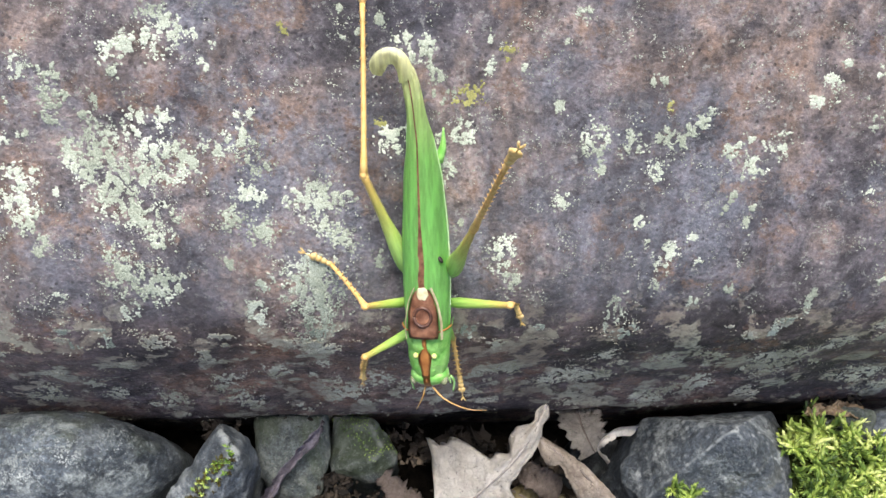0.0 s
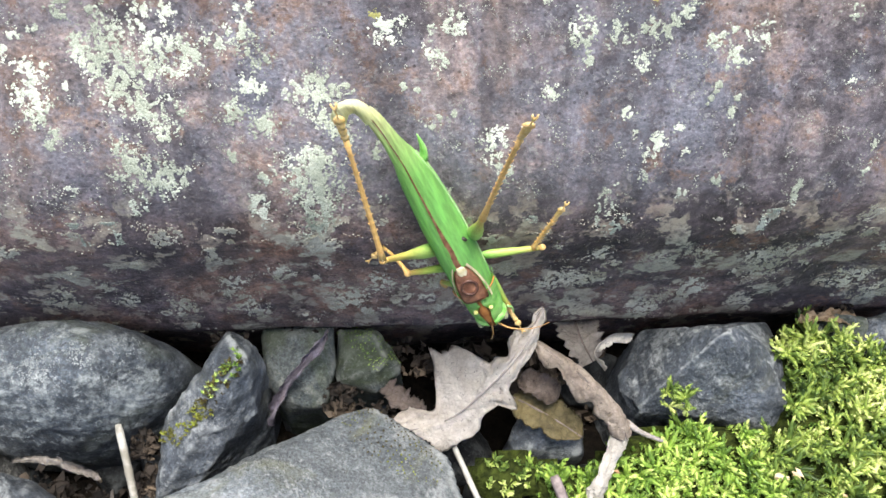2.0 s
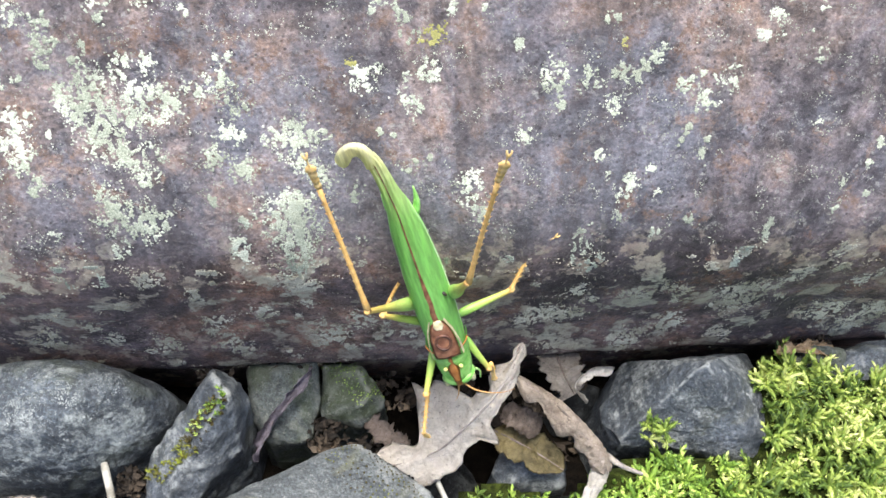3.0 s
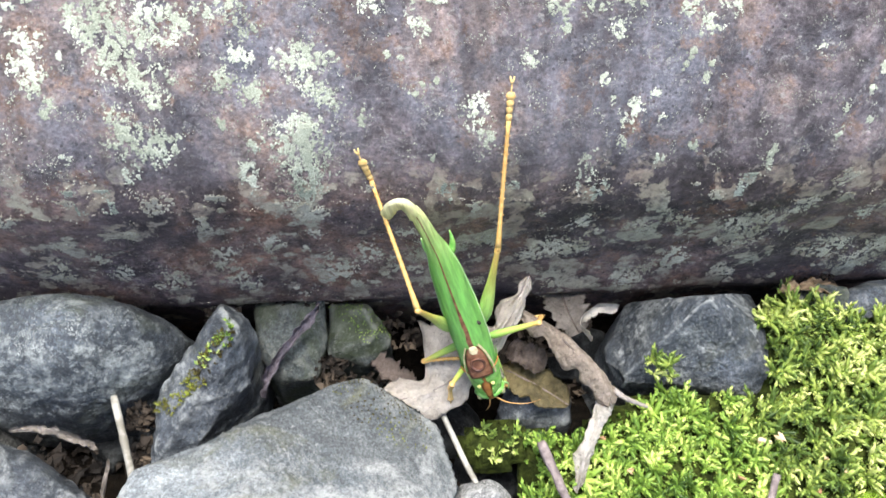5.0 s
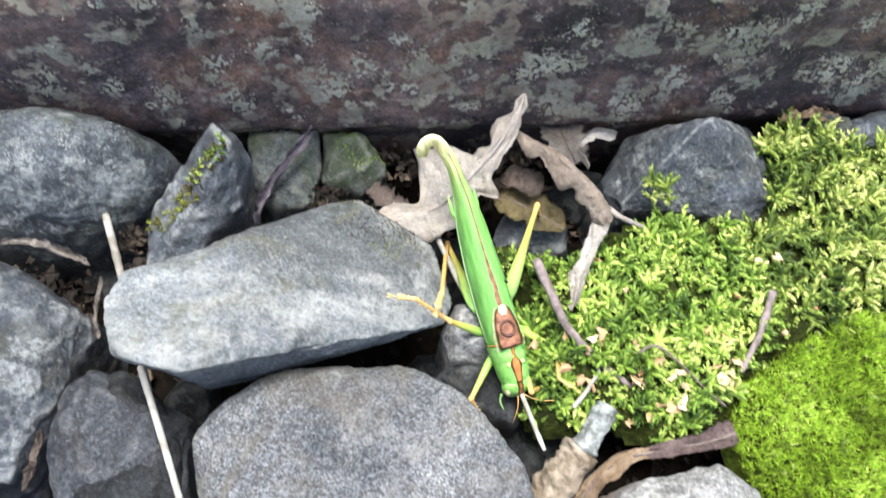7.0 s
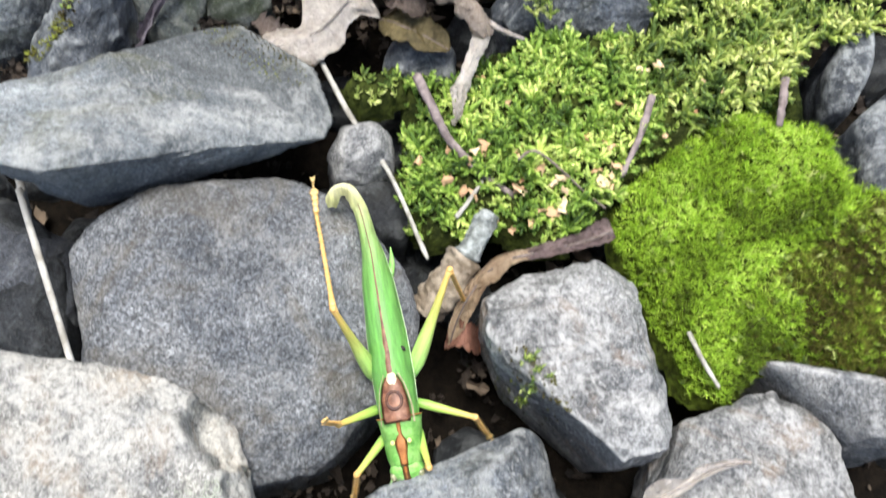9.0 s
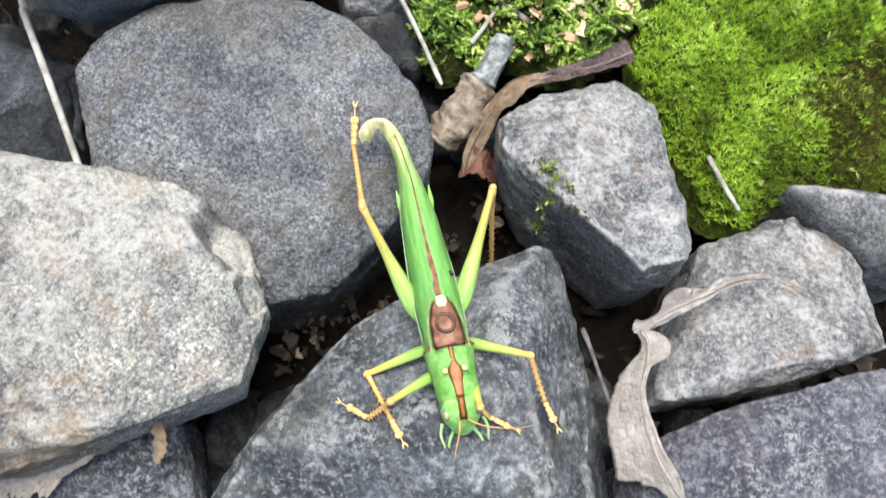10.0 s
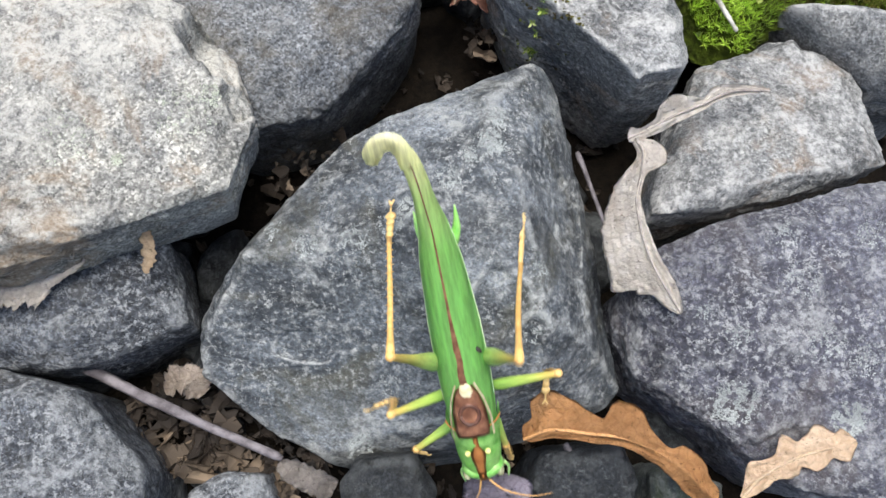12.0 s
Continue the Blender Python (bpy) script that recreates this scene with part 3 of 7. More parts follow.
def moss(poly, label, material, spacing, leaf, width, count, dome=2.0, reach=8.0, seed=1, tall=1.5, spread=(0.5, 1.1), skip=0.0, bed=True, sway=1.0, lumps=0.6, only=None, but=None):
    """A cushion of moss over a stretch of the plan: an uneven bed and many small leafed shoots."""
    rnd = random.Random(seed)
    verts, faces = [], []
    xs, ys = [p[0] for p in poly], [p[1] for p in poly]
    x = min(xs)
    while x < max(xs):
        y = min(ys)
        while y < max(ys):
            px, py = x + rnd.uniform(-0.6, 0.6) * spacing, y + rnd.uniform(-0.6, 0.6) * spacing
            y += spacing
            if not inside(px, py, poly) or (skip and noise.noise(Vector((px, py, 9)) * 0.12) > 0.55 - skip):
                continue
            fray = 7 * noise.fractal(Vector((px, py, 2)) * 0.15, 1.0, 2.0, 3) + rnd.gauss(0, 1.2)
            if (only and not inside(px + fray, py + fray, only)) or (but and inside(px + fray, py + fray, but) and rnd.random() < 0.8):
                continue
            z = mound_height(px, py, poly, dome, reach, lumps)
            lean = Vector((rnd.uniform(-0.45, 0.45) * sway, rnd.uniform(-0.55, 0.3) * sway, 1)).normalized()
            top = Vector((px, py, z)) + lean * rnd.uniform(0.3, 1.0) * tall
            size = rnd.uniform(0.65, 1.2)
            for k in range(count):
                w = k * 2.4 + rnd.uniform(-0.5, 0.5)
                level = k / count
                out = rnd.uniform(*spread) * (1.15 - 0.75 * level)
                way = (lean + Vector((math.cos(w), math.sin(w), 0)) * out)
                way.normalize()
                blade(verts, faces, top - lean * (tall * 0.8 * (1 - level)), way, lean, leaf * size * rnd.uniform(0.7, 1.1), width * size, rnd.uniform(-0.35, 0.15))
        x += spacing
    ob = thing("moss", np.array([v[:] for v in verts]) * MM, faces, material, label, "moss", kind="stuff")
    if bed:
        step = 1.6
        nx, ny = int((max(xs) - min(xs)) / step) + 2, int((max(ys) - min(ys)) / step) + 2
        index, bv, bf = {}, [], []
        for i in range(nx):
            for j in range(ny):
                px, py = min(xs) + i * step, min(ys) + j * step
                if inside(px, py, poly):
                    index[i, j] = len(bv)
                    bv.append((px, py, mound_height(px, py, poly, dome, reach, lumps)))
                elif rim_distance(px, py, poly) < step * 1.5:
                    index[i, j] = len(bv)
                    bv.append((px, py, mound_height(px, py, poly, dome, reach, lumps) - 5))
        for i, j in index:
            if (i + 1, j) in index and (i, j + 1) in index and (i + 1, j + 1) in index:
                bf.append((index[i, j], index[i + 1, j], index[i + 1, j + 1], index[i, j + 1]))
        part("moss_bed", np.array(bv) * MM - np.array(ob.location), bf, MOSS_BED if bed is True else bed, ob, "bed of moss darkened for the shade between its shoots")
    return ob


# ---- ground ----
def build_ground():
    near = np.linspace(-0.32, 0.36, 171)
    xs = np.concatenate([[-400, -40, -4, -1], near, [1, 4, 40, 400]])
    ys = np.concatenate([[-400, -40, -4, -1], np.linspace(-0.34, 0.32, 166), [1, 4, 40, 400]])
    verts = []
    for y in ys:
        for x in xs:
            z = -0.019
            if abs(x) < 0.5 and abs(y) < 0.5:
                z += 0.003 * noise.fractal(Vector((x, y, 0)) * 45, 1.0, 2.0, 4) + 0.0012 * noise.noise(Vector((x, y, 1)) * 260)
            verts.append((x, y, z))
    w = len(xs)
    faces = [(j * w + i, j * w + i + 1, (j + 1) * w + i + 1, (j + 1) * w + i) for j in range(len(ys) - 1) for i in range(w - 1)]
    tagged(new("ground", mesh_of("ground", verts, faces, SOIL)), "shade-darkened brown soil under the railway ballast", "ground", kind="structure")


build_ground()


# ---- the rail ----
RAIL_POSE = pose(0, 0, 0, 0, -0.8, 2.8)


def rail_profile():
    """Across the rail, in mm: y, z round its outline, foot to foot."""
    corners = [(61, -40, 4), (57.6, 0, 3), (53.9, 8.5, 1.6), (54.2, 30, 10), (53.6, 56.6, 14), (104, 107.5, 10), (118, 113, 8), (190, 113, 14), (205, 96, 8), (203, -40, 4)]
    out = []
    for i, (y, z, r) in enumerate(corners):
        if i in (0, len(corners) - 1):
            out.append((y, z))
            continue
        p, a, b = np.array((y, z)), np.array(corners[i - 1][:2]), np.array(corners[i + 1][:2])
        a, b = p + (a - p) / np.linalg.norm(a - p) * r, p + (b - p) / np.linalg.norm(b - p) * r
        for u in np.linspace(0, 1, 11):
            out.append(tuple((1 - u) ** 2 * a + 2 * u * (1 - u) * p + u * u * b))
    fine = []
    for a, b in zip(out, out[1:]):
        k = max(1, int(math.dist(a, b) / 1.6)) if a[0] < 118 and a[1] > -20 else 1
        fine += [tuple(np.array(a) + (np.array(b) - np.array(a)) * j / k) for j in range(k)]
    return np.array(fine + [out[-1]])


def rail_bump(x, y, z):
    p = Vector((x, y, z))
    return 0.7 * noise.fractal(p * 0.05, 1.0, 2.0, 3) + 0.22 * noise.fractal(p * 0.3, 1.0, 2.0, 3)


def build_rail():
    prof = rail_profile()
    t = np.gradient(prof, axis=0)
    nrm = np.stack([-t[:, 1], t[:, 0]], 1)
    nrm /= np.linalg.norm(nrm, axis=1)[:, None]
    xs = np.concatenate([[-4000, -600, -200], np.arange(-120, 151, 1.8), [200, 600, 4000]])
    verts = []
    for x in xs:
        for (y, z), (a, b) in zip(prof, nrm):
            d = rail_bump(x, y, z) if -150 < x < 180 and y < 118 else 0.0
            verts.append((x * MM, (y + a * d) * MM, (z + b * d) * MM))
    m = len(prof)
    faces = [(i * m + k, (i + 1) * m + k, (i + 1) * m + k + 1, i * m + k + 1) for i in range(len(xs) - 1) for k in range(m - 1)]
    faces += [(i * m + m - 1, (i + 1) * m + m - 1, (i + 1) * m, i * m) for i in range(len(xs) - 1)]
    faces += [tuple(range(m)), tuple(reversed(range((len(xs) - 1) * m, len(xs) * m)))]
    ob = new("rail", mesh_of("rail", verts, faces, RUST))
    ob.matrix_world = RAIL_POSE
    tagged(ob, "old rusted steel rail spotted with grey-green lichen", "rail")


build_rail()


# ---- ballast stones (mm: the corners of the rim; then rise, base) ----
ROUND_STONE = stone([(-86, 42, 14), (-80, 49, 14), (-68, 52, 14), (-53, 53, 14), (-41, 50, 12), (-33, 47, 8), (-33, 44, 6), (-41, 34, 6), (-53, 27, 6), (-72, 26, 6), (-85, 31, 8)], 16, -21, CRUSTED, "large rounded dark grey stone with pale crusts against the rail", inset=0.5, flare=0.9, edge=14, bumps=0.5)
UPRIGHT = stone([(-28, 49, 18), (-24, 47, 17), (-21, 43, 12), (-22, 34, 10), (-28, 27, 8), (-36, 20, 6), (-41, 18, 4), (-41, 30, 8), (-34, 41, 14)], 3, -23, SLATE, "narrow upright shade-darkened stone with a mossy ridge", flare=1.1, edge=140, bumps=0.8, chips=3, tops=[(-27, 47, 21), (-23, 41, 22), (-26, 35, 18), (-33, 28, 14)])
stone([(-24, 55, 4), (-18, 55, 6), (-8, 55, 6), (-7, 46, 4), (-9, 38, 2), (-17, 37, 2), (-22, 43, 3)], 2, -21, GREENISH, "small dark greenish stone under the rail", inset=0.7, edge=60, level=5)
ALGAE_STONE = stone([(-7, 55, 6), (1, 55, 8), (6, 50, 6), (8, 46, 4), (2, 41, 2), (-7, 43, 2)], 2, -21, GREENISH, "small shade-darkened stone with green algae under the rail", inset=0.75, edge=60, level=5)
stone([(54, 46, 2), (60, 56, 2), (72, 57, 4), (89, 58, 4), (92, 45, 8), (91, 36, 8), (84, 32, 8), (72, 34, 9), (57, 36, 7), (54, 42, 3)], 5, -21, SLATE, "dark blue-grey stone with a pointed ridge beside the moss", flare=1.03, edge=220, bumps=0.5, level=7, chips=1, tops=[(71, 48.4, 26), (75, 43, 21), (61, 45, 12), (82, 37, 14)])
stone([(101, 51, 12), (109, 57, 14), (125, 59, 14), (126, 48, 12), (111, 45, 10), (103, 48, 10)], 3, -21, SLATE, "dark grey stone behind the moss", inset=0.6)
FLAT = stone([(-41, 6, 28), (-38, 13, 26), (-21, 21, 22), (-4, 34, 12), (2, 36, 10), (17, 26, 9), (21, 13, 10.5), (19.5, 8, 13), (2, 2, 23), (-13, -3, 28.5), (-26, -8, 34), (-36, -5, 34)], 1, 12, BLUE_GREY, "flat pale blue-grey stone lying on another", inset=0.9, flare=0.86, edge=130, bumps=0.8, level=7, chips=3)
stone([(-27, -14, 16), (-22, -8, 17), (-13, -1, 17), (11, 0, 16), (23, -6, 15), (34, -18, 13), (36, -27, 12), (34, -35, 10), (27, -44, 8), (17, -53, 6), (4, -56, 6), (-13, -49, 10), (-23, -35, 15)], 3, -21, MID_GREY, "large rounded grey stone with brownish speckles", inset=0.8, flare=0.97, edge=45, bumps=0.75, level=7, chips=5)
SLAB = stone([(-45, -37, 26), (-35, -34, 26), (-28, -35, 26), (-25, -40, 26), (-5, -40, 24), (3, -44, 22), (5, -53, 23), (8, -59, 20), (5, -69, 22), (-14, -78, 25), (-28, -83, 27), (-41, -85, 26)], 2, 6, PALE, "large pale grey granite slab with a chipped edge", inset=0.92, flare=0.93, edge=150, bumps=0.8, level=7, chips=4, ledges=[(3.2, -47.5, 6.5, 6.5, 9.0), (5.5, -57.0, 2.2, 4.0, 2.5), (-20.0, -82.0, 9.0, 2.5, 2.0)])
WEDGE = stone([(47, -24, 15), (59, -20, 15), (68, -18, 15), (74, -23, 14), (76, -36, 15), (77, -49, 16), (74, -54, 13), (69, -54, 11), (61, -47, 9), (51, -35, 10)], 1.5, -17, GREY_GRANITE, "pale wedge-shaped granite stone beside the moss", flare=0.93, edge=150, bumps=0.8, level=7, chips=3, tops=[(46, -32, 20), (57, -25, 20), (66, -22, 19), (71, -27, 19), (73, -45, 21), (75, -54, 21), (67, -56, 22), (47, -36, 21)])
stone([(70, -71, 10), (78, -59, 8), (82, -47, 6), (100, -42, 6), (111, -49, 6), (111, -58, 8), (109, -68, 11), (90, -73, 13), (72, -75, 13), (69, -75, 12)], 2, -17, GREY_GRANITE, "pale grey granite stone with rusty stains", inset=0.85, flare=0.95, edge=150, bumps=0.8, level=7, chips=3)
BROAD_STONE = stone([(62, -90, 8), (64, -85, 11), (69, -81, 13), (82, -76, 14), (108, -71, 14), (122, -73, 14), (116, -106, 14), (101, -122, 14), (88, -119, 12), (81, -113, 10), (73, -106, 8), (65, -98, 6)], 3, -19, PURPLE_GREY, "large dark purplish-grey stone with round pale lichen", inset=0.85, flare=0.96, edge=110, bumps=0.75, level=7, chips=5, ledges=[(66.0, -97.0, 3.0, 7.0, 2.0), (84.0, -113.0, 6.0, 3.0, 2.0)])
ANGULAR_STONE = stone([(-4, -90, 2), (4, -78, 12), (20, -61, 13), (29, -56, 13), (52, -48, 12), (56, -49, 9), (59, -58, 4), (62, -79, 0), (65, -101, -4), (62, -104, -4), (50, -108, -3), (36, -109, -6), (16, -110, -8), (7, -105, -6), (-4, -95, -2)], 8, -21, ANGULAR, "large angular slate-grey stone with worn pale edges", flare=0.98, edge=260, bumps=0.5, level=7, chips=3, tops=[(5, -79, 14), (24, -79.5, 19), (33, -75.5, 21), (46.5, -61, 20), (51, -50.5, 14), (50, -92, 17), (47, -103, 8)], ledges=[(43.0, -89.0, 4.0, 5.0, 1.6), (31.0, -73.5, 4.0, 1.8, 1.2), (56.0, -75.0, 3.0, 9.0, 1.4), (14, -92, 7, 2.5, 0.8)])
stone([(-44, -85, 6), (-26, -80, 10), (-17, -75, 10), (-8, -73, 8), (-6, -81, 8), (-5, -88, 6), (-16, -93, 6), (-26, -94, 6), (-42, -92, 6)], 3, -21, SPECKLED, "dark grey speckled stone with a dry leaf on it", inset=0.75, flare=0.95)
stone([(-43, -96, 8), (-32, -94, 10), (-21, -97, 10), (-14, -104, 8), (-11, -110, 6), (-11, -118, 6), (-39, -117, 8)], 4, -21, SPECKLED, "grey stone densely speckled with white", inset=0.75)
stone([(-7, -113, -2), (0, -110, 0), (6, -111, 0), (8, -116, -2), (1, -120, -2), (-7, -118, -2)], 2, -23, SPECKLED, "small grey stone among leaf crumbs", inset=0.7, level=5)
stone([(18, 9, 4), (21, 15, 5), (28, 16, 6), (32, 13, 6), (32, 6, 5), (26, 3, 5), (20, 3, 4)], 4, -19, GREY_GRANITE, "small angular grey pebble", inset=0.62, edge=40, level=6, bumps=0.4, chips=7)
stone([(16, 2, 0), (21, 5, 1), (32, 5, 2), (36, -2, 1), (34, -9, 0), (25, -7, 0)], 2, -23, SHADE_DARK, "shade-darkened stone in the gap below a pebble", inset=0.7, edge=80, level=5)
stone([(-53, -4, 4), (-45, 1, 6), (-40, 0, 6), (-34, -6, 6), (-30, -14, 6), (-28, -27, 5), (-31, -35, 4), (-48, -33, 4)], 3, -21, SHADE_DARK, "shade-darkened stone under a bleached straw", inset=0.7)
stone([(-83, 19, 10), (-73, 23, 12), (-67, 22, 12), (-60, 17, 10), (-49, 12, 6), (-49, 7, 4), (-55, -4, 4), (-61, -20, 2), (-74, -22, 4)], 5, -21, SLATE, "dark grey stone with pale crusts", inset=0.6, edge=60, bumps=0.8)
stone([(-56, -10, 4), (-53, -2, 6), (-50, 2, 6), (-44, 0, 6), (-29, -8, 4), (-28, -24, 4), (-52, -25, 4)], 4, -21, DARK_SLATE, "dark slate-grey stone crossed by a straw", inset=0.7, edge=60, bumps=0.8)
stone([(122, 23, 10), (128, 34, 12), (134, 35, 12), (132, 24, 12), (126, 14, 10), (122, 15, 8)], 2, -17, SLATE, "blue-grey stone at the edge of the moss", inset=0.75, level=5)
stone([(125, 11, 12), (140, 23, 12), (143, 6, 12), (135, -7, 12), (124, -6, 12), (124, 2, 10)], 3, -17, SLATE, "grey stone beyond the carpet moss", inset=0.75, level=5)
stone([(98, -37, 10), (109, -40, 14), (125, -43, 14), (126, -53, 12), (117, -55, 12), (106, -46, 10)], 2, -17, GREY_GRANITE, "grey stone half covered by carpet moss", inset=0.8, level=6, edge=120, chips=5)
stone([(30, 32, 0), (33, 37, 4), (40, 36, 6), (46, 34, 4), (46, 28, 2), (38, 27, 0), (31, 28, 0)], 2, -19, SLATE, "small shade-darkened stone in the leafy moss", inset=0.6, level=5)
stone([(93, 18, 8), (99, 19, 10), (103, 17, 10), (101, 13, 9), (93, 13, 8)], 2, -15, BLUE_GREY, "small grey stone showing through moss", inset=0.7, level=5)
stone([(17, -113, -2), (21, -109, 0), (30, -109, 0), (33, -115, -2), (32, -122, -2), (18, -121, -2)], 2, -23, SHADE_DARK, "shade-darkened stone deep between larger ones", inset=0.8, level=5)
stone([(47, -115, 0), (50, -110, 2), (64, -109, 2), (66, -115, 0), (64, -124, -2), (48, -123, -2)], 2, -23, SHADE_DARK, "shade-darkened stone below an orange leaf", inset=0.8, level=5)
stone([(68, -114, -2), (71, -113, 0), (80, -117, 0), (81, -125, -2), (67, -125, -2)], 2, -23, GREENISH, "shade-darkened stone with green algae in a gap", inset=0.8, level=5)
stone([(92, 53, 12), (98, 57, 14), (108, 56, 14), (107, 50, 12), (96, 48, 10)], 2, -19, GREENISH, "greenish stone under the rail beside moss", inset=0.7, level=5)


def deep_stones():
    """Small stones at the bottom of the gaps, the gaps' shade put into their colour."""
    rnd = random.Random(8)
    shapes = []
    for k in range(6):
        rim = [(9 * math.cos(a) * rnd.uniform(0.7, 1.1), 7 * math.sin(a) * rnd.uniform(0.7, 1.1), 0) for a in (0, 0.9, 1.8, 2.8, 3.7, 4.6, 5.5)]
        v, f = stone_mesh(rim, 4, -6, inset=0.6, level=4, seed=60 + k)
        shapes.append(mesh_of("stone", v, f, SHADE_DARK))
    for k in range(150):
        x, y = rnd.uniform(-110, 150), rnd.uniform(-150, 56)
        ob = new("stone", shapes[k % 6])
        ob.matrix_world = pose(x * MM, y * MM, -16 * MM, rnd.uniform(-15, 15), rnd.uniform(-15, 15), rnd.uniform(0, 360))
        tagged(ob, "small shade-darkened stone deep between larger ones", "stone", "ballast stones")


deep_stones()


def ballast_around():
    """More ballast beyond the stretch that the camera passes."""
    rnd = random.Random(31)
    shapes = []
    for k in range(8):
        rim = [(24 * math.cos(a) * rnd.uniform(0.7, 1.1), 18 * math.sin(a) * rnd.uniform(0.7, 1.1), rnd.uniform(-3, 3)) for a in (0, 0.7, 1.5, 2.3, 3.1, 3.9, 4.7, 5.5)]
        v, f = stone_mesh(rim, 8, -16, inset=0.65, level=5, seed=80 + k)
        shapes.append(mesh_of("stone", v, f, (SLATE, BLUE_GREY, MID_GREY, PALE)[k % 4]))
    k = 0
    for i in range(-9, 11):
        for j in range(-9, 2):
            x, y = i * 46 + rnd.uniform(-9, 9), j * 38 + 20 + rnd.uniform(-7, 7)
            if y > 30 or (-78 < x < 160 and y > -142):
                continue
            ob = new("stone", shapes[k % 8])
            ob.matrix_world = pose(x * MM, y * MM, rnd.uniform(-4, 4) * MM, rnd.uniform(-12, 12), rnd.uniform(-12, 12), rnd.uniform(0, 360))
            tagged(ob, "grey ballast stone beside the track", "stone", "ballast stones")
            k += 1


ballast_around()


# ---- moss ----
LEAFY_BED = [(33, 27, 6), (45, 24, 6), (54, 31, 8), (65, 33, 10), (84, 32, 12), (91, 45, 12), (102, 47, 14), (116, 43, 14), (114, 13, 14), (91, 7, 14), (78, 2, 12), (73, -7, 10), (61, -14, 8), (52, -8, 6), (38, -10, 4), (32, -2, 3), (36, 13, 4)]
NEAR_BED = [(33, 27, 6), (45, 24, 6), (54, 31, 8), (65, 33, 10), (78, 31, 12), (84, 20, 12), (88, 9, 13), (78, 2, 12), (73, -7, 10), (61, -14, 8), (52, -8, 6), (38, -10, 4), (32, -2, 3), (36, 13, 4)]
FAR_BED = [(74, 30, 11), (84, 32, 12), (91, 45, 12), (102, 47, 14), (116, 43, 14), (114, 13, 14), (91, 7, 14), (84, 10, 13), (80, 19, 12)]
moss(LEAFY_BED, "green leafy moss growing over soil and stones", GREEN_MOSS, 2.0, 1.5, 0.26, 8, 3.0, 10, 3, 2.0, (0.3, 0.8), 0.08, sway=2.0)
rosettes(NEAR_BED, "deep green shoots of leafy moss", GREEN_MOSS, 2.9, 4.8, 0.62, 7, 3.0, 10, 23, 0.2)
rosettes(FAR_BED, "yellow-green shoots of leafy moss", LEAFY_MOSS, 3.0, 5.2, 0.6, 6, 3.0, 10, 24, 0.16)
rosettes([(117, 48, 13), (127, 45, 14), (137, 41, 14), (135, 34, 12), (124, 29, 12), (114, 26, 12)], "yellow-green shoots of leafy moss beside a stone", LEAFY_MOSS, 2.8, 5.4, 0.62, 6, 2.0, 8, 29)
CARPET = [(75, -3, 10), (87, 5, 14), (102, 12, 16), (115, 5, 18), (118, -6, 18), (138, -9, 18), (132, -42, 16), (118, -42, 14), (99, -37, 10), (91, -44, 6), (85, -41, 4), (79, -26, 4), (73, -13, 8)]
OLD_PATCH = [(97, -24), (106, -17), (118, -11), (132, -8), (134, -44), (112, -44), (103, -36)]
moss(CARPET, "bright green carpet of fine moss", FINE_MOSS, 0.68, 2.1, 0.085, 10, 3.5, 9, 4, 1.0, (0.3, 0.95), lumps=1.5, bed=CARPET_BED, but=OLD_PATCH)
moss(CARPET, "olive-brown older patch in the carpet moss", OLIVE_MOSS, 0.72, 2.0, 0.08, 9, 3.5, 9, 17, 0.9, (0.3, 0.9), lumps=1.5, bed=False, only=OLD_PATCH)
moss(CARPET, "yellow-green sprigs standing out of the carpet moss", LEAFY_MOSS, 4.5, 2.0, 0.2, 11, 3.5, 9, 14, 3.4, (0.3, 0.9), 0.42, bed=False, sway=1.6, lumps=1.5)
moss([(87, 49, 14), (92, 56, 12), (99, 51, 16), (106, 48, 16), (121, 51, 16), (121, 41, 16), (86, 34, 14)], "leafy moss climbing between stones below the rail", LEAFY_MOSS, 2.4, 1.6, 0.28, 8, 3.0, 8, 5, 2.4, (0.3, 0.8), sway=2.2)
rosettes([(87, 49, 14), (92, 56, 12), (99, 51, 16), (106, 48, 16), (121, 51, 16), (121, 41, 16), (86, 34, 14)], "yellow-green shoots of leafy moss under the rail", LEAFY_MOSS, 3.0, 5.6, 0.62, 6, 3.0, 8, 25)
rosettes([(60, 35, 14), (60, 39, 18), (63, 39, 20), (66, 35, 16), (63, 34, 14)], "small tuft of yellow-green moss", LEAFY_MOSS, 2.0, 4.0, 0.42, 5, 1.5, 3, 27)
moss([(21, 25, 6), (27, 27, 6), (33, 28, 8), (35, 21, 8), (26, 18, 6)], "dark green moss below a dry oak leaf", LEAFY_MOSS, 2.0, 2.0, 0.3, 9, 1.0, 5, 9, 1.8, (0.6, 1.3))


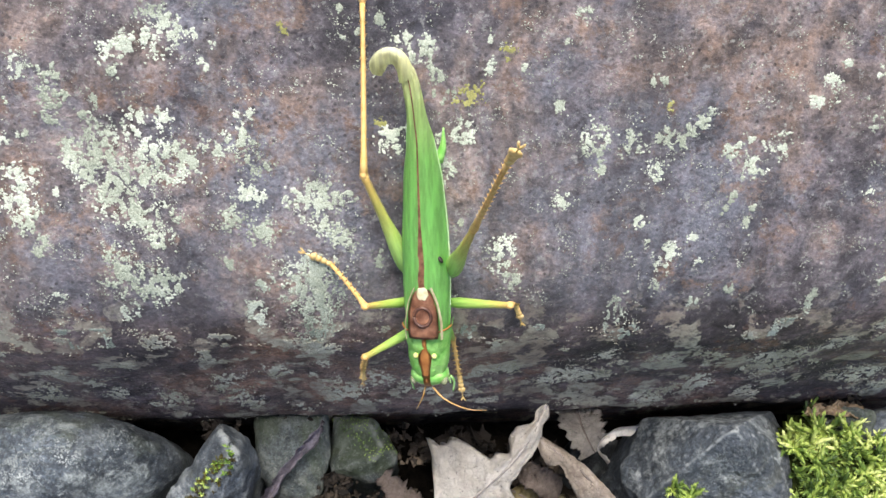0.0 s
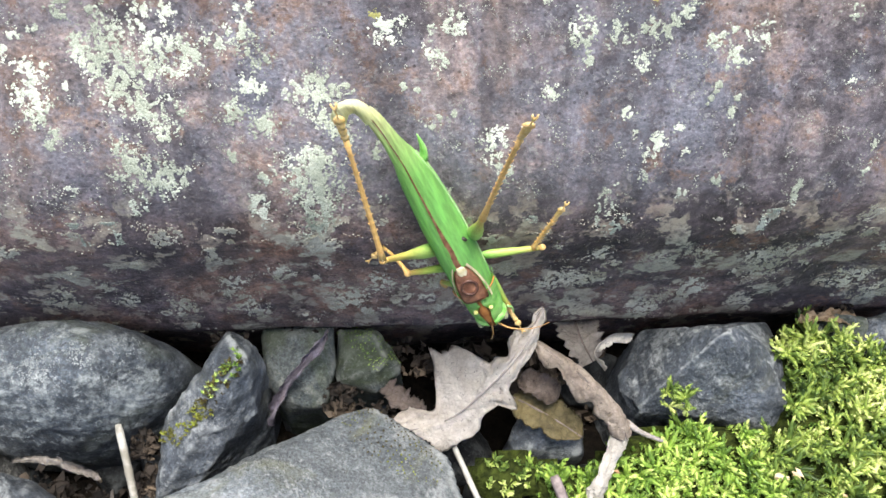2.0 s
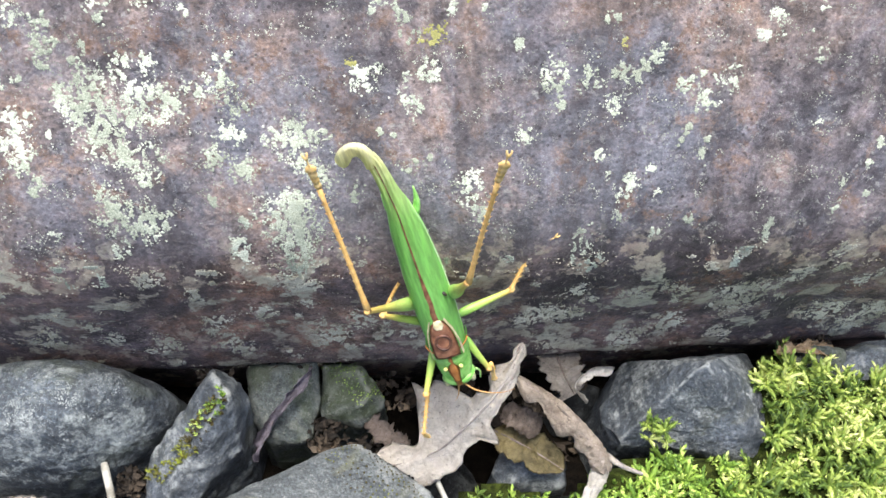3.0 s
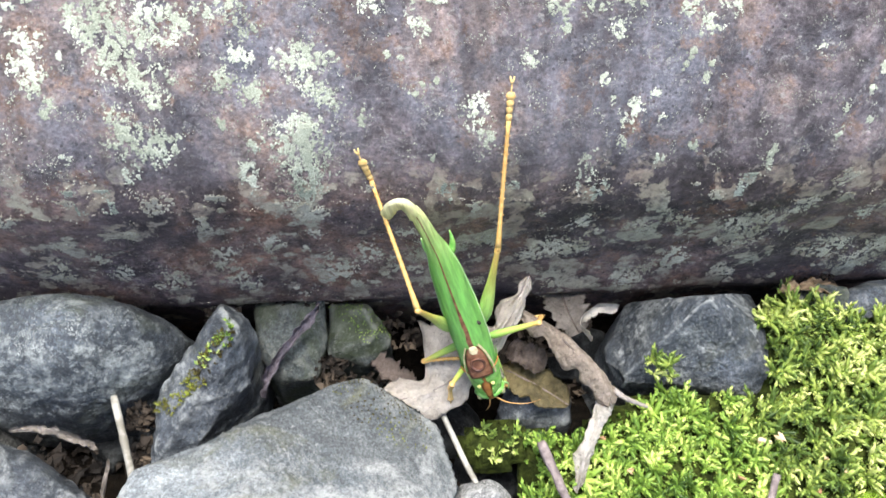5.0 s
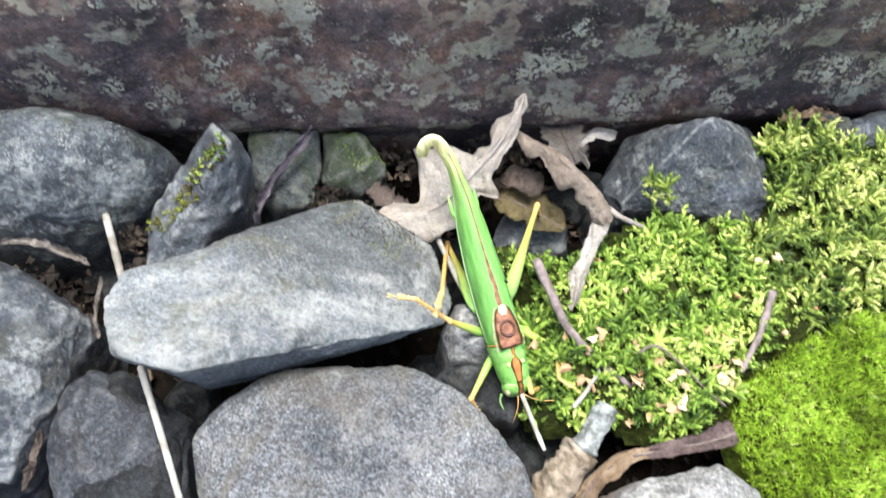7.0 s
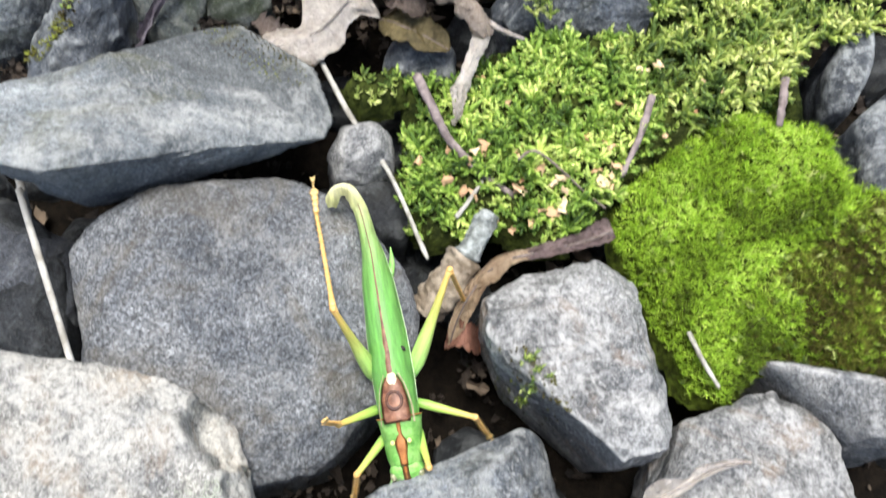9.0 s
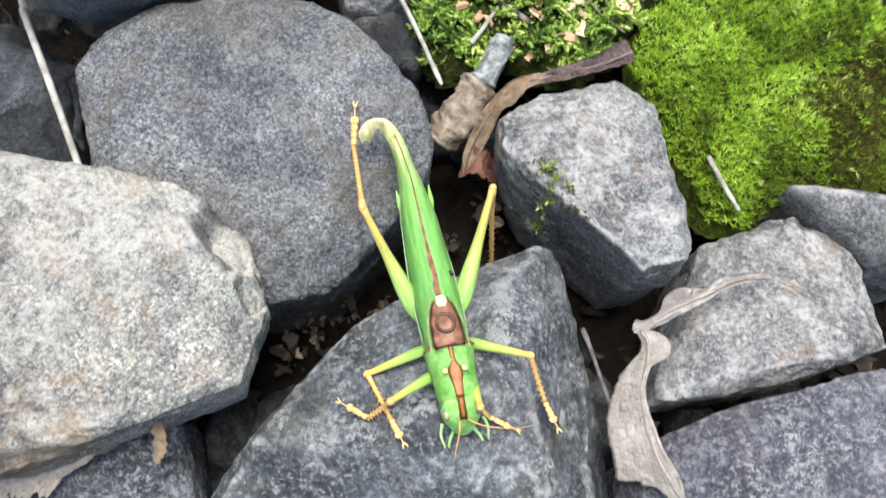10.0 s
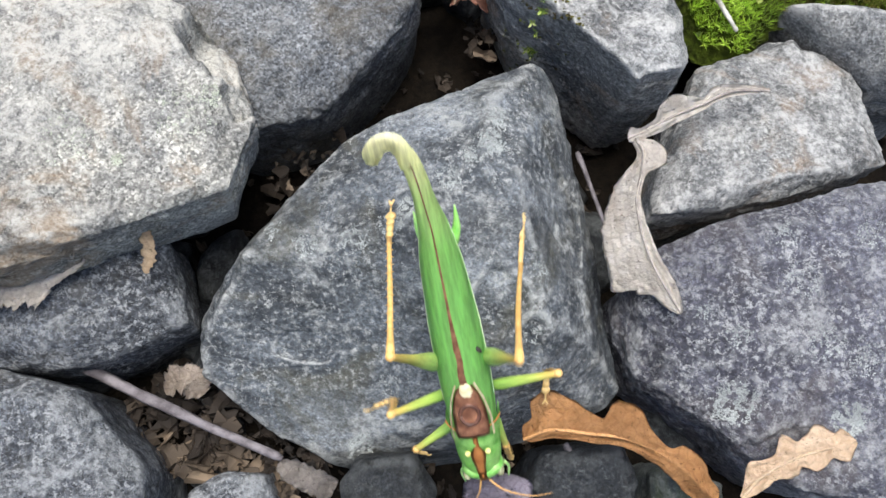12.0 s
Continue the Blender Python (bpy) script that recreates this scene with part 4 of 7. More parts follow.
# ---- dry leaves, straws and twigs ----
dry_leaf([(34.0, 51.2, 27.0), (31.4, 45.8, 24.0), (27.6, 41.0, 20.0), (23.2, 37.4, 15.5), (17.6, 33.6, 11.5), (9.5, 31.2, 9.5), (4.4, 31.8, 9.5)], 13, PALE_LEAF, "crumpled pale lobed oak leaf with a hole, leaning on the rail", wave=1.6, ragged=0.28, rib=GREY_LEAF, curl=-22, droop=(-0.25, -0.12), holes=[(0.85, -0.45, 0.035, 0.35), (0.8, -0.62, 0.02, 0.2)],
         sides=[(0, 0.4, 0.4), (0.05, 1.7, 1.3), (0.1, 1.0, 1.0), (0.15, 1.6, 2.4), (0.2, 2.0, 3.9), (0.26, 2.3, 3.4), (0.3, 2.3, 1.9), (0.36, 2.6, 3.6), (0.41, 2.8, 4.2), (0.45, 6.4, 7.6), (0.5, 3.4, 11.5), (0.57, 3.6, 15.0), (0.64, 4.4, 15.5), (0.69, 4.8, 11.0), (0.73, 5.0, 3.2), (0.8, 6.0, 4.6), (0.88, 5.4, 5.2), (0.95, 4.0, 4.0), (1, 0.5, 0.5)])
dry_leaf([(33.2, 47.2, 19.0), (37.2, 43.6, 20.0), (41.2, 40.2, 20.5), (46.6, 34.6, 20.0), (49.6, 30.4, 19.0), (50.8, 27.6, 17.5)], 10, ROLLED_LEAF, "rolled grey-brown dry leaf with a torn edge", curl=-75, wave=0.7, ragged=0.25, rib=BROWN_LEAF,
         sides=[(0, 1.0, 1.2), (0.12, 2.2, 2.8), (0.2, 2.5, 3.4), (0.27, 2.5, 2.0), (0.36, 2.5, 3.4), (0.46, 2.6, 4.4), (0.52, 2.6, 4.0), (0.56, 2.7, 2.4), (0.64, 2.8, 3.6), (0.72, 2.8, 2.7), (0.85, 3.2, 3.4), (0.94, 3.2, 2.8), (1, 2.2, 1.6)])
dry_leaf([(29.8, 39.2, 7.0), (34.0, 36.6, 8.5), (38.6, 33.8, 9.0), (44.0, 30.4, 8.5)], 8.5, OLIVE_LEAF, "damp olive-brown leaf lying under a rolled leaf", curl=25, wave=1.0, ragged=0.3, rib=BROWN_LEAF, taper=(0.3, 0.6))
dry_leaf([(31.5, 42.6, 9.0), (35.0, 40.4, 11.0), (39.0, 37.6, 11.0)], 6, BROWN_LEAF, "dark reddish-brown leaf in the shade of a rolled leaf", curl=35, wave=0.8, ragged=0.3)
dry_leaf([(50.2, 29.8, 17.5), (48.4, 26.0, 16.0), (46.4, 21.0, 14.0), (44.9, 16.6, 12.0), (43.8, 12.0, 10.0)], 5.5, PALE_LEAF, "bleached torn end of a rolled leaf", curl=-45, wave=0.5, ragged=0.3,
         sides=[(0, 1.2, 1.4), (0.15, 2.6, 2.0), (0.3, 1.7, 1.4), (0.5, 1.5, 1.8), (0.65, 1.2, 2.4), (0.75, 1.6, 1.6), (0.88, 1.3, 0.8), (0.95, 0.4, 0.9), (1, 0.2, 0.2)])
twig([(49.4, 32.4, 17.0), (53.7, 29.4, 17.0), (58.3, 27.8, 16.0)], 0.8, GREY_LEAF, "stalk of a rolled dry leaf", "leaf_stalk", end=0.4)
dry_leaf([(-8.5, 50.7, 14.0), (-12.2, 45.9, 11.0), (-16.9, 40.0, 7.0), (-19.8, 33.4, 3.0)], 3.6, PURPLE_LEAF, "narrow dark dry leaf hanging between stones", curl=120, roll=(60, -40), wave=1.4, ragged=0.8, taper=(0.1, 0.9))
dry_leaf([(55.7, 51.2, 12.0), (49.8, 49.4, 16.0), (46.4, 46.2, 15.0), (49.7, 44.5, 9.0)], 3.0, PALE_LEAF, "curled edge of a grey leaf", curl=60, roll=60, ragged=0.4, taper=(0.1, 0.8))
dry_leaf([(44.8, 59.4, 4.0), (45.5, 51.9, 8.0), (48.1, 47.5, 6.0)], 9, GREY_LEAF, "dull grey leaf under the rail", curl=30, ragged=0.5, rib=BROWN_LEAF)
dry_leaf([(89.9, -55.8, 15.5), (86.0, -56.0, 16.5), (82.0, -57.0, 18.0), (77.0, -59.3, 19.0), (72.2, -61.3, 19.6), (68.0, -63.3, 19.2), (64.7, -64.6, 19.0)], 5.2, PALE_LEAF, "twisted pale dry leaf on a granite stone", wave=0.5, ragged=0.15, rib=GREY_LEAF, droop=(-0.7, 0.55), curl=20,
         sides=[(0, 0.2, 0.2), (0.12, 0.5, 0.6), (0.3, 0.8, 0.8), (0.42, 0.6, 1.5), (0.48, 0.9, 0.8), (0.56, 1.0, 1.8), (0.64, 1.1, 2.7), (0.72, 1.1, 2.3), (0.78, 1.0, 0.9), (0.9, 0.9, 0.7), (0.96, 0.8, 1.3), (1, 0.4, 0.5)])
dry_leaf([(66.0, -64.6, 19.0), (66.7, -67.2, 19.6), (66.0, -70.6, 19.2), (65.1, -74.0, 18.6), (65.3, -78.0, 17.8), (66.4, -83.0, 17.2), (68.4, -87.6, 16.4), (70.8, -91.6, 15.0)], 10, PALE_LEAF, "curled pale dry leaf hanging between stones", wave=0.7, ragged=0.12, rib=GREY_LEAF, droop=(-0.15, -1.1), curl=18,
         sides=[(0, 0.5, 0.6), (0.07, 2.2, 0.7), (0.14, 3.7, 0.9), (0.2, 3.5, 1.2), (0.26, 1.1, 2.0), (0.34, 0.6, 3.0), (0.5, 0.8, 4.4), (0.62, 1.2, 5.2), (0.74, 1.5, 5.4), (0.79, 1.8, 5.6), (0.82, 1.8, 3.0), (0.84, 1.9, 3.4), (0.87, 1.9, 1.8), (0.92, 1.6, 1.4), (0.96, 1.2, 1.0), (1, 0.3, 0.3)])
dry_leaf([(46.0, -108.6, 10.0), (50.0, -107.6, 12.0), (55.3, -108.5, 13.0), (61.0, -109.6, 13.0), (66.8, -112.4, 11.5), (71.5, -116.2, 10.0), (74.8, -120.0, 8.0)], 9, ORANGE_LEAF, "orange-brown dry oak leaf lying across a gap", wave=0.8, ragged=0.14, rib=ORANGE_LEAF, droop=(0.15, -1.0), curl=12,
         sides=[(0, 0.3, 0.3), (0.03, 1.9, 0.9), (0.09, 2.2, 1.2), (0.12, 4.8, 1.2), (0.2, 5.4, 1.2), (0.26, 4.6, 1.2), (0.36, 2.8, 1.3), (0.4, 2.5, 1.3), (0.43, 4.7, 1.3), (0.51, 4.8, 1.3), (0.58, 2.6, 1.4), (0.67, 1.5, 1.6), (0.71, 2.9, 1.8), (0.8, 3.0, 2.0), (0.87, 1.8, 2.0), (0.94, 1.7, 1.5), (1, 0.3, 0.3)])
dry_leaf([(77.2, -119.0, 12.5), (80.4, -116.0, 14.0), (85.4, -113.8, 15.0), (90.0, -112.8, 15.5), (94.2, -112.0, 16.0)], 8, CREAM_LEAF, "pale tan lobed oak leaf on a shade-darkened stone", wave=0.7, ragged=0.12, rib=TAN_LEAF, curl=18,
         sides=[(0, 0.4, 0.5), (0.12, 1.4, 1.3), (0.22, 2.7, 1.8), (0.3, 2.0, 1.5), (0.38, 1.9, 2.2), (0.45, 3.8, 2.4), (0.5, 3.4, 1.6), (0.54, 2.3, 1.9), (0.62, 2.9, 2.8), (0.69, 3.9, 2.2), (0.76, 3.4, 1.5), (0.84, 2.0, 2.4), (0.9, 2.4, 2.2), (0.95, 1.6, 1.2), (1, 0.3, 0.3)])
dry_leaf([(71.5, -13.0, 15.0), (67.0, -14.2, 13.5), (61.0, -15.2, 12.0), (55.5, -16.0, 11.0)], 6.5, PURPLE_BROWN_LEAF, "purplish brown end of a rolled leaf behind a granite stone", curl=35, wave=0.7, ragged=0.2, rib=BROWN_LEAF,
         sides=[(0, 1.6, 2.4), (0.1, 2.2, 2.8), (0.3, 1.7, 2.4), (0.6, 1.5, 1.8), (0.9, 1.4, 1.5), (1, 1.0, 1.1)])
dry_leaf([(57.0, -15.8, 11.5), (52.0, -16.8, 11.0), (48.0, -19.0, 9.5), (44.8, -22.4, 6.5), (42.6, -26.2, 3.0), (41.2, -30.0, 0.0)], 6.5, TAN_LEAF, "tan rolled leaf curling down into a gap", curl=50, wave=0.7, ragged=0.25, rib=BROWN_LEAF, droop=(-0.3, -0.3),
         sides=[(0, 1.0, 1.1), (0.2, 1.6, 1.8), (0.35, 2.6, 1.8), (0.45, 2.0, 1.8), (0.6, 2.4, 1.6), (0.8, 2.0, 1.4), (1, 0.4, 0.4)])
twig([(49.8, -6.6, 9.5), (47.4, -10.4, 8.5), (44.6, -14.6, 7.0)], 2.1, LICHENED_BARK, "end of a rotten twig crusted with grey lichen", "bark_piece", 18, 0.3, 1.15)
twig([(45.0, -14.0, 6.5), (42.4, -17.2, 5.0), (39.4, -20.6, 3.0), (36.8, -23.6, 1.0)], 3.3, BARK, "crumbling brown stub of rotten bark", "bark_piece", 18, 0.35, 1.2)
dry_leaf([(42.3, -113.1, 4.0), (42.0, -116.9, 4.0), (41.0, -121.9, 2.0)], 11, PURPLE_LEAF, "purplish grey fallen leaf", curl=20, wave=0.8, taper=(0.3, 0.95))
dry_leaf([(-34.0, -84.4, 13.0), (-30.5, -83.2, 14.0), (-27.0, -82.8, 14.2), (-23.4, -83.0, 13.8)], 6, PALE_LEAF, "torn grey leaf on a shade-darkened stone", curl=30, ragged=0.6, wave=1.0)
dry_leaf([(-24.2, -82.8, 14.0), (-21.2, -81.0, 15.2), (-17.6, -79.4, 16.6)], 2.4, PALE_LEAF, "narrow curled strip of a grey leaf", curl=60, ragged=0.3)
dry_leaf([(-8.8, -75.0, 18.0), (-8.2, -78.2, 17.0), (-9.2, -81.5, 15.0)], 2.0, TAN_LEAF, "thin tan strip hanging from a slab", curl=40, ragged=0.6)
dry_leaf([(-66.1, 23.0, 14.0), (-60.3, 23.6, 13.0), (-54.3, 22.2, 11.0), (-50.4, 20.7, 9.0)], 3.0, GREY_LEAF, "dark shrivelled leaf strip", curl=120, ragged=0.7, wave=1.5)
dry_leaf([(-56.1, -22.3, 8.0), (-54.7, -17.5, 9.0), (-54.2, -11.5, 9.0)], 2.4, BROWN_LEAF, "shrivelled brown leaf on a shade-darkened stone", curl=100, ragged=0.7, wave=1.5)
dry_leaf([(-48.9, 19.6, 6.0), (-49.2, 11.6, 5.0), (-48.6, 7.7, 3.0)], 2.0, GREY_LEAF, "shrivelled grey leaf strip", curl=120, ragged=0.5, wave=1.0)
dry_leaf([(40.9, -27.9, -2.0), (43.9, -28.8, 3.0), (47.4, -29.3, -2.0)], 6, RUSSET_LEAF, "reddish brown leaf in a crevice", curl=40, ragged=0.4)
dry_leaf([(-11.4, -96.4, -6.0), (-7.1, -95.1, -3.0), (-4.9, -97.7, -6.0)], 5, ROLLED_LEAF, "pale leaf fragment under stones", curl=30, ragged=0.6)
dry_leaf([(7.6, -109.8, -3.0), (13.1, -112.6, -1.0), (16.4, -114.5, -4.0)], 5, GREY_LEAF, "pale curled leaf fragment under stones", curl=60, ragged=0.3)
dry_leaf([(2.8, 43.3, 2.0), (7.2, 38.6, 4.0), (12.2, 36.5, 3.0)], 5, BROWN_LEAF, "brown leaf under a pale oak leaf", curl=50, ragged=0.6)
dry_leaf([(91.2, 54.5, 14.0), (96.6, 54.9, 16.0), (105.0, 54.9, 14.0)], 3.5, TAN_LEAF, "crumpled tan leaf under the rail", curl=60, ragged=0.9, wave=1.5)
twig([(-48.7, 31.3, 10.0), (-43.9, 18.3, 10.0), (-36.1, -4.3, 10.0), (-37.1, -1.2, 12.0), (-28.5, -20.0, 18.0), (-21.1, -37.6, 21.0)], 0.8, STRAW, "long bleached straw lying between stones", "straw", wobble=0.1)
twig([(16.6, 31.6, 7.0), (23.3, 16.9, 6.0), (30.9, 3.6, 6.0), (37.5, -14.6, 7.0)], 0.6, STRAW, "thin grey straw crossing the stones", "straw")
twig([(36.6, 21.3, 14.0), (39.4, 14.6, 13.0), (42.7, 8.3, 11.0), (48.7, 2.2, 9.0), (55.0, -2.6, 8.0)], 0.95, TWIG, "reddish grey-brown twig on moss", "twig")
twig([(82.0, 14.2, 17.0), (78.9, 6.2, 15.0), (75.2, -0.7, 12.0)], 0.75, TWIG, "short grey twig standing in moss", "twig")
twig([(84.9, -31.1, 9.0), (86.5, -37.0, 10.0), (89.0, -41.7, 9.0)], 0.5, STRAW, "short pale straw in the carpet moss", "straw")
twig([(-22.5, -93.0, 0.0), (-13.5, -97.8, 0.0), (-3.0, -103.3, -1.0), (8.5, -109.0, -2.0)], 0.95, DARK_TWIG, "straight grey stick wedged under stones", "twig")
twig([(53.7, -109.3, 2.0), (56.0, -114.3, 2.0), (58.0, -118.7, 1.0)], 0.6, DARK_TWIG, "thin dark twig in a gap", "twig")
twig([(60.3, -60.5, 3.0), (62.0, -66.8, 3.0), (63.8, -74.2, 3.0), (65.2, -80.0, 3.0)], 0.42, DARK_TWIG, "thin brown twig between stones", "twig")
twig([(43.3, -6.7, 8.0), (46.1, -3.4, 9.0), (48.8, 0.5, 9.0)], 0.5, STRAW, "pale rootlet on moss", "twig")
twig([(108.6, 16.8, 18.0), (105.9, 10.1, 20.0), (104.8, 5.8, 19.0)], 0.9, TWIG, "brown stalk with a knobbed end on moss", "twig")
twig([(55.2, 2.4, 14.0), (58.0, 3.2, 16.0), (62.6, 0.8, 14.0), (68.1, -4.1, 12.0), (71.5, -7.3, 12.0)], 0.28, BROWN_LEAF, "thin bent brown stem over moss", "stem")


def scrap(verts, faces, rnd, at, size):
    """A torn, curled scrap of dead leaf, with a thin edge."""
    turn = Matrix.Rotation(rnd.uniform(0, 6.3), 3, "Z") @ Matrix.Rotation(rnd.gauss(0, 0.45), 3, "X") @ Matrix.Rotation(rnd.gauss(0, 0.3), 3, "Y")
    curl, twist, slim, n = rnd.uniform(-0.5, 0.8), rnd.uniform(-0.4, 0.4), rnd.uniform(0.4, 0.9), len(verts)
    ends = [rnd.uniform(0.35, 1.1) for _ in range(8)]
    for layer in (0.0, -0.07):
        for i in range(4):
            for k in range(4):
                u, v = (i - 1.5) / 1.5, (k - 1.5) / 1.5
                x, y = u * size * (ends[k] if abs(u) > 0.9 else 1), v * size * slim * (ends[4 + i] if abs(v) > 0.9 else 1)
                z = size * (curl * v * v + twist * u * v + 0.1 * math.sin(5 * u + n)) + layer * (size + 1)
                verts.append(at + turn @ Vector((x, y, z)))
    for i in range(3):
        for k in range(3):
            a, b, c, d = n + i * 4 + k, n + i * 4 + k + 1, n + i * 4 + k + 5, n + i * 4 + k + 4
            faces += [(a, d, c, b), (a + 16, b + 16, c + 16, d + 16)]
    rim = [n + j for j in (0, 1, 2, 3, 7, 11, 15, 14, 13, 12, 8, 4)]
    faces += [(a, b, b + 16, a + 16) for a, b in zip(rim, rim[1:] + rim[:1])]


def leaf_litter():
    """Crumbs of dead leaves on the soil between the stones."""
    rnd = random.Random(12)
    verts, faces = [], []
    for _ in range(2600):
        x, y = rnd.uniform(-110, 150), rnd.uniform(-150, 58)
        size = rnd.uniform(0.4, 1.7) * (2.2 if rnd.random() < 0.12 else 1)
        scrap(verts, faces, rnd, Vector((x, y, -17.0 + 3 * noise.noise(Vector((x, y, 0)) * 0.05) + rnd.uniform(-0.5, 2.2))), size)
    thing("leaf_litter", np.array([v[:] for v in verts]) * MM, faces, LITTER, "brown crumbs of dead leaves on shade-darkened soil", "litter", kind="stuff", smooth=False)


leaf_litter()


def litter_on_moss():
    rnd = random.Random(5)
    poly = LEAFY_BED
    verts, faces = [], []
    while len(verts) < 32 * 42:
        x, y = rnd.uniform(36, 100), rnd.uniform(-12, 24)
        if not inside(x, y, poly) or (y > 8 and rnd.random() < 0.8):
            continue
        scrap(verts, faces, rnd, Vector((x, y, mound_height(x, y, poly, 3.0, 10) + 2.2)), rnd.uniform(0.7, 2.1))
    thing("leaf_crumbs", np.array([v[:] for v in verts]) * MM, faces, TAN_CRUMBS, "tan crumbs of dead leaf caught in the moss", "litter", kind="stuff", smooth=False)


TAN_CRUMBS = by_island("tan crumbs", (0.2, (0.30, 0.16, 0.08)), (0.5, (0.52, 0.34, 0.19)), (0.8, (0.68, 0.52, 0.33)), rough=0.75)
litter_on_moss()


# ---- lichen on the rail ----
def granules(rnd, points, size):
    """Small flat crusts at points (place, normal, in mm)."""
    verts, faces = [], []
    for p, nrm in points:
        s = size * rnd.uniform(0.5, 1.3)
        a = nrm.cross(Vector((1, 0.2, 0.1))).normalized()
        b = nrm.cross(a)
        n, w0 = len(verts), rnd.uniform(0, 6)
        for k in range(6):
            w = w0 + k * 1.047
            r = s * rnd.uniform(0.6, 1.25)
            verts.append(p + (a * math.cos(w) + b * math.sin(w)) * r - nrm * 0.12)
        verts.append(p + nrm * s * rnd.uniform(0.2, 0.45))
        faces += [(n + k, n + (k + 1) % 6, n + 6) for k in range(6)]
    return verts, faces


OUTLINE = rail_profile()
TURN_AT = int(np.argmin(np.where(OUTLINE[:, 1] > 40, OUTLINE[:, 0], 999)))
EDGE_AT = int(np.argmin(np.hypot(OUTLINE[:, 0] - 54.0, OUTLINE[:, 1] - 10.0)))


def on_outline(x, s, axis, lo, hi):
    seg = OUTLINE[lo:hi]
    y, z = (s, float(np.interp(s, seg[:, 0], seg[:, 1]))) if axis == 0 else (float(np.interp(s, seg[:, 1], seg[:, 0])), s)
    k = lo + int(np.argmin(np.abs(seg[:, axis] - s)))
    t = OUTLINE[k + 1] - OUTLINE[k - 1]
    n = Vector((0, -t[1], t[0])).normalized()
    return Vector((x, y, z)) + n * (rail_bump(x, y, z) + 0.1), n


def on_slope(x, y):
    if y < OUTLINE[TURN_AT][0] + 0.3:
        return on_face(x, 56 - (OUTLINE[TURN_AT][0] + 0.3 - y) * 2.2)
    return on_outline(x, y, 0, TURN_AT, TURN_AT + 45)


def on_face(x, z):
    # the side ends in a sharp lower edge
    return on_outline(x, z + max(0.0, 0.12 * (57 - z)), 1, EDGE_AT, TURN_AT)


def crusts(rows, place, material, label, squash=1.0, seed=0):
    for x, s, r in rows:
        rnd = random.Random(int(x * 31 + s * 7 + seed))
        lobes = [(rnd.gauss(0, 0.42), rnd.gauss(0, 0.42), rnd.uniform(0.35, 0.8)) for _ in range(6)]
        pts = []
        for _ in range(int(120 + 210 * r * r)):
            a, b, c = rnd.choice(lobes)
            u, v = a + rnd.gauss(0, 0.58) * c, b + rnd.gauss(0, 0.58) * c
            if noise.fractal(Vector((x + u * r, s + v * r, 2.0)) * 1.1, 1.0, 2.0, 3) > rnd.uniform(-0.12, 0.3):
                pts.append(place(x + u * r, s + v * r * squash))
        v, f = granules(rnd, pts, 0.2)
        ob = thing("lichen_patch", np.array([p[:] for p in v]) * MM, f, material, label, "lichen", "lichen on the rail", "stuff", smooth=True, origin=(0, 0, 0))
        ob.matrix_world = RAIL_POSE


def crust_on_slope(rows):
    crusts(rows, on_slope, LICHEN, "pale grey-green crusty lichen on rusty steel", 0.72)


def yellow_crust_on_slope(rows):
    crusts(rows, on_slope, YELLOW_LICHEN, "small yellowish lichen on rusty steel", 0.72)


def crust_on_face(rows):
    crusts(rows, on_face, LICHEN_FACE, "dull olive-grey lichen on the rail's side", 1.5)


def streaks_on_face():
    rnd = random.Random(21)
    rows = [(rnd.uniform(-70, 125), rnd.uniform(4, 55), rnd.uniform(0.5, 1.9)) for _ in range(90)]
    crusts(rows, on_face, LICHEN_FACE, "small olive-grey lichen on the rail's side", 1.3, 5)


def lichen_specks():
    rnd = random.Random(3)
    for place, lo, hi, material, label, count in ((on_slope, 55, 92, LICHEN, "scattered pale lichen specks on rusty steel", 7500), (on_face, 0, 56, LICHEN_FACE, "scattered olive-grey lichen specks on the rail's side", 3000)):
        pts = []
        while len(pts) < count:
            x, s = rnd.uniform(-75, 130), rnd.uniform(lo, hi)
            if noise.fractal(Vector((x, s * 1.4, 1)) * 0.3, 1.0, 2.0, 4) + rnd.gauss(0, 0.1) > 0.3 + 0.0012 * x:
                pts.append(place(x, s))
        v, f = granules(rnd, pts, 0.12)
        ob = thing("lichen_specks", np.array([p[:] for p in v]) * MM, f, material, label, "lichen", kind="stuff", smooth=False, origin=(0, 0, 0))
        ob.matrix_world = RAIL_POSE


def small_crusts():
    rnd = random.Random(77)
    rows = []
    while len(rows) < 80:
        x, y = rnd.uniform(-60, 95), rnd.uniform(56, 90)
        if noise.noise(Vector((x, y, 3)) * 0.06) > 0.002 * x - 0.1:
            rows.append((x, y, rnd.uniform(0.3, 0.85)))
    crusts(rows, on_slope, LICHEN, "tiny pale lichen crusts on rusty steel", 0.8, 9)


streaks_on_face()
lichen_specks()
small_crusts()
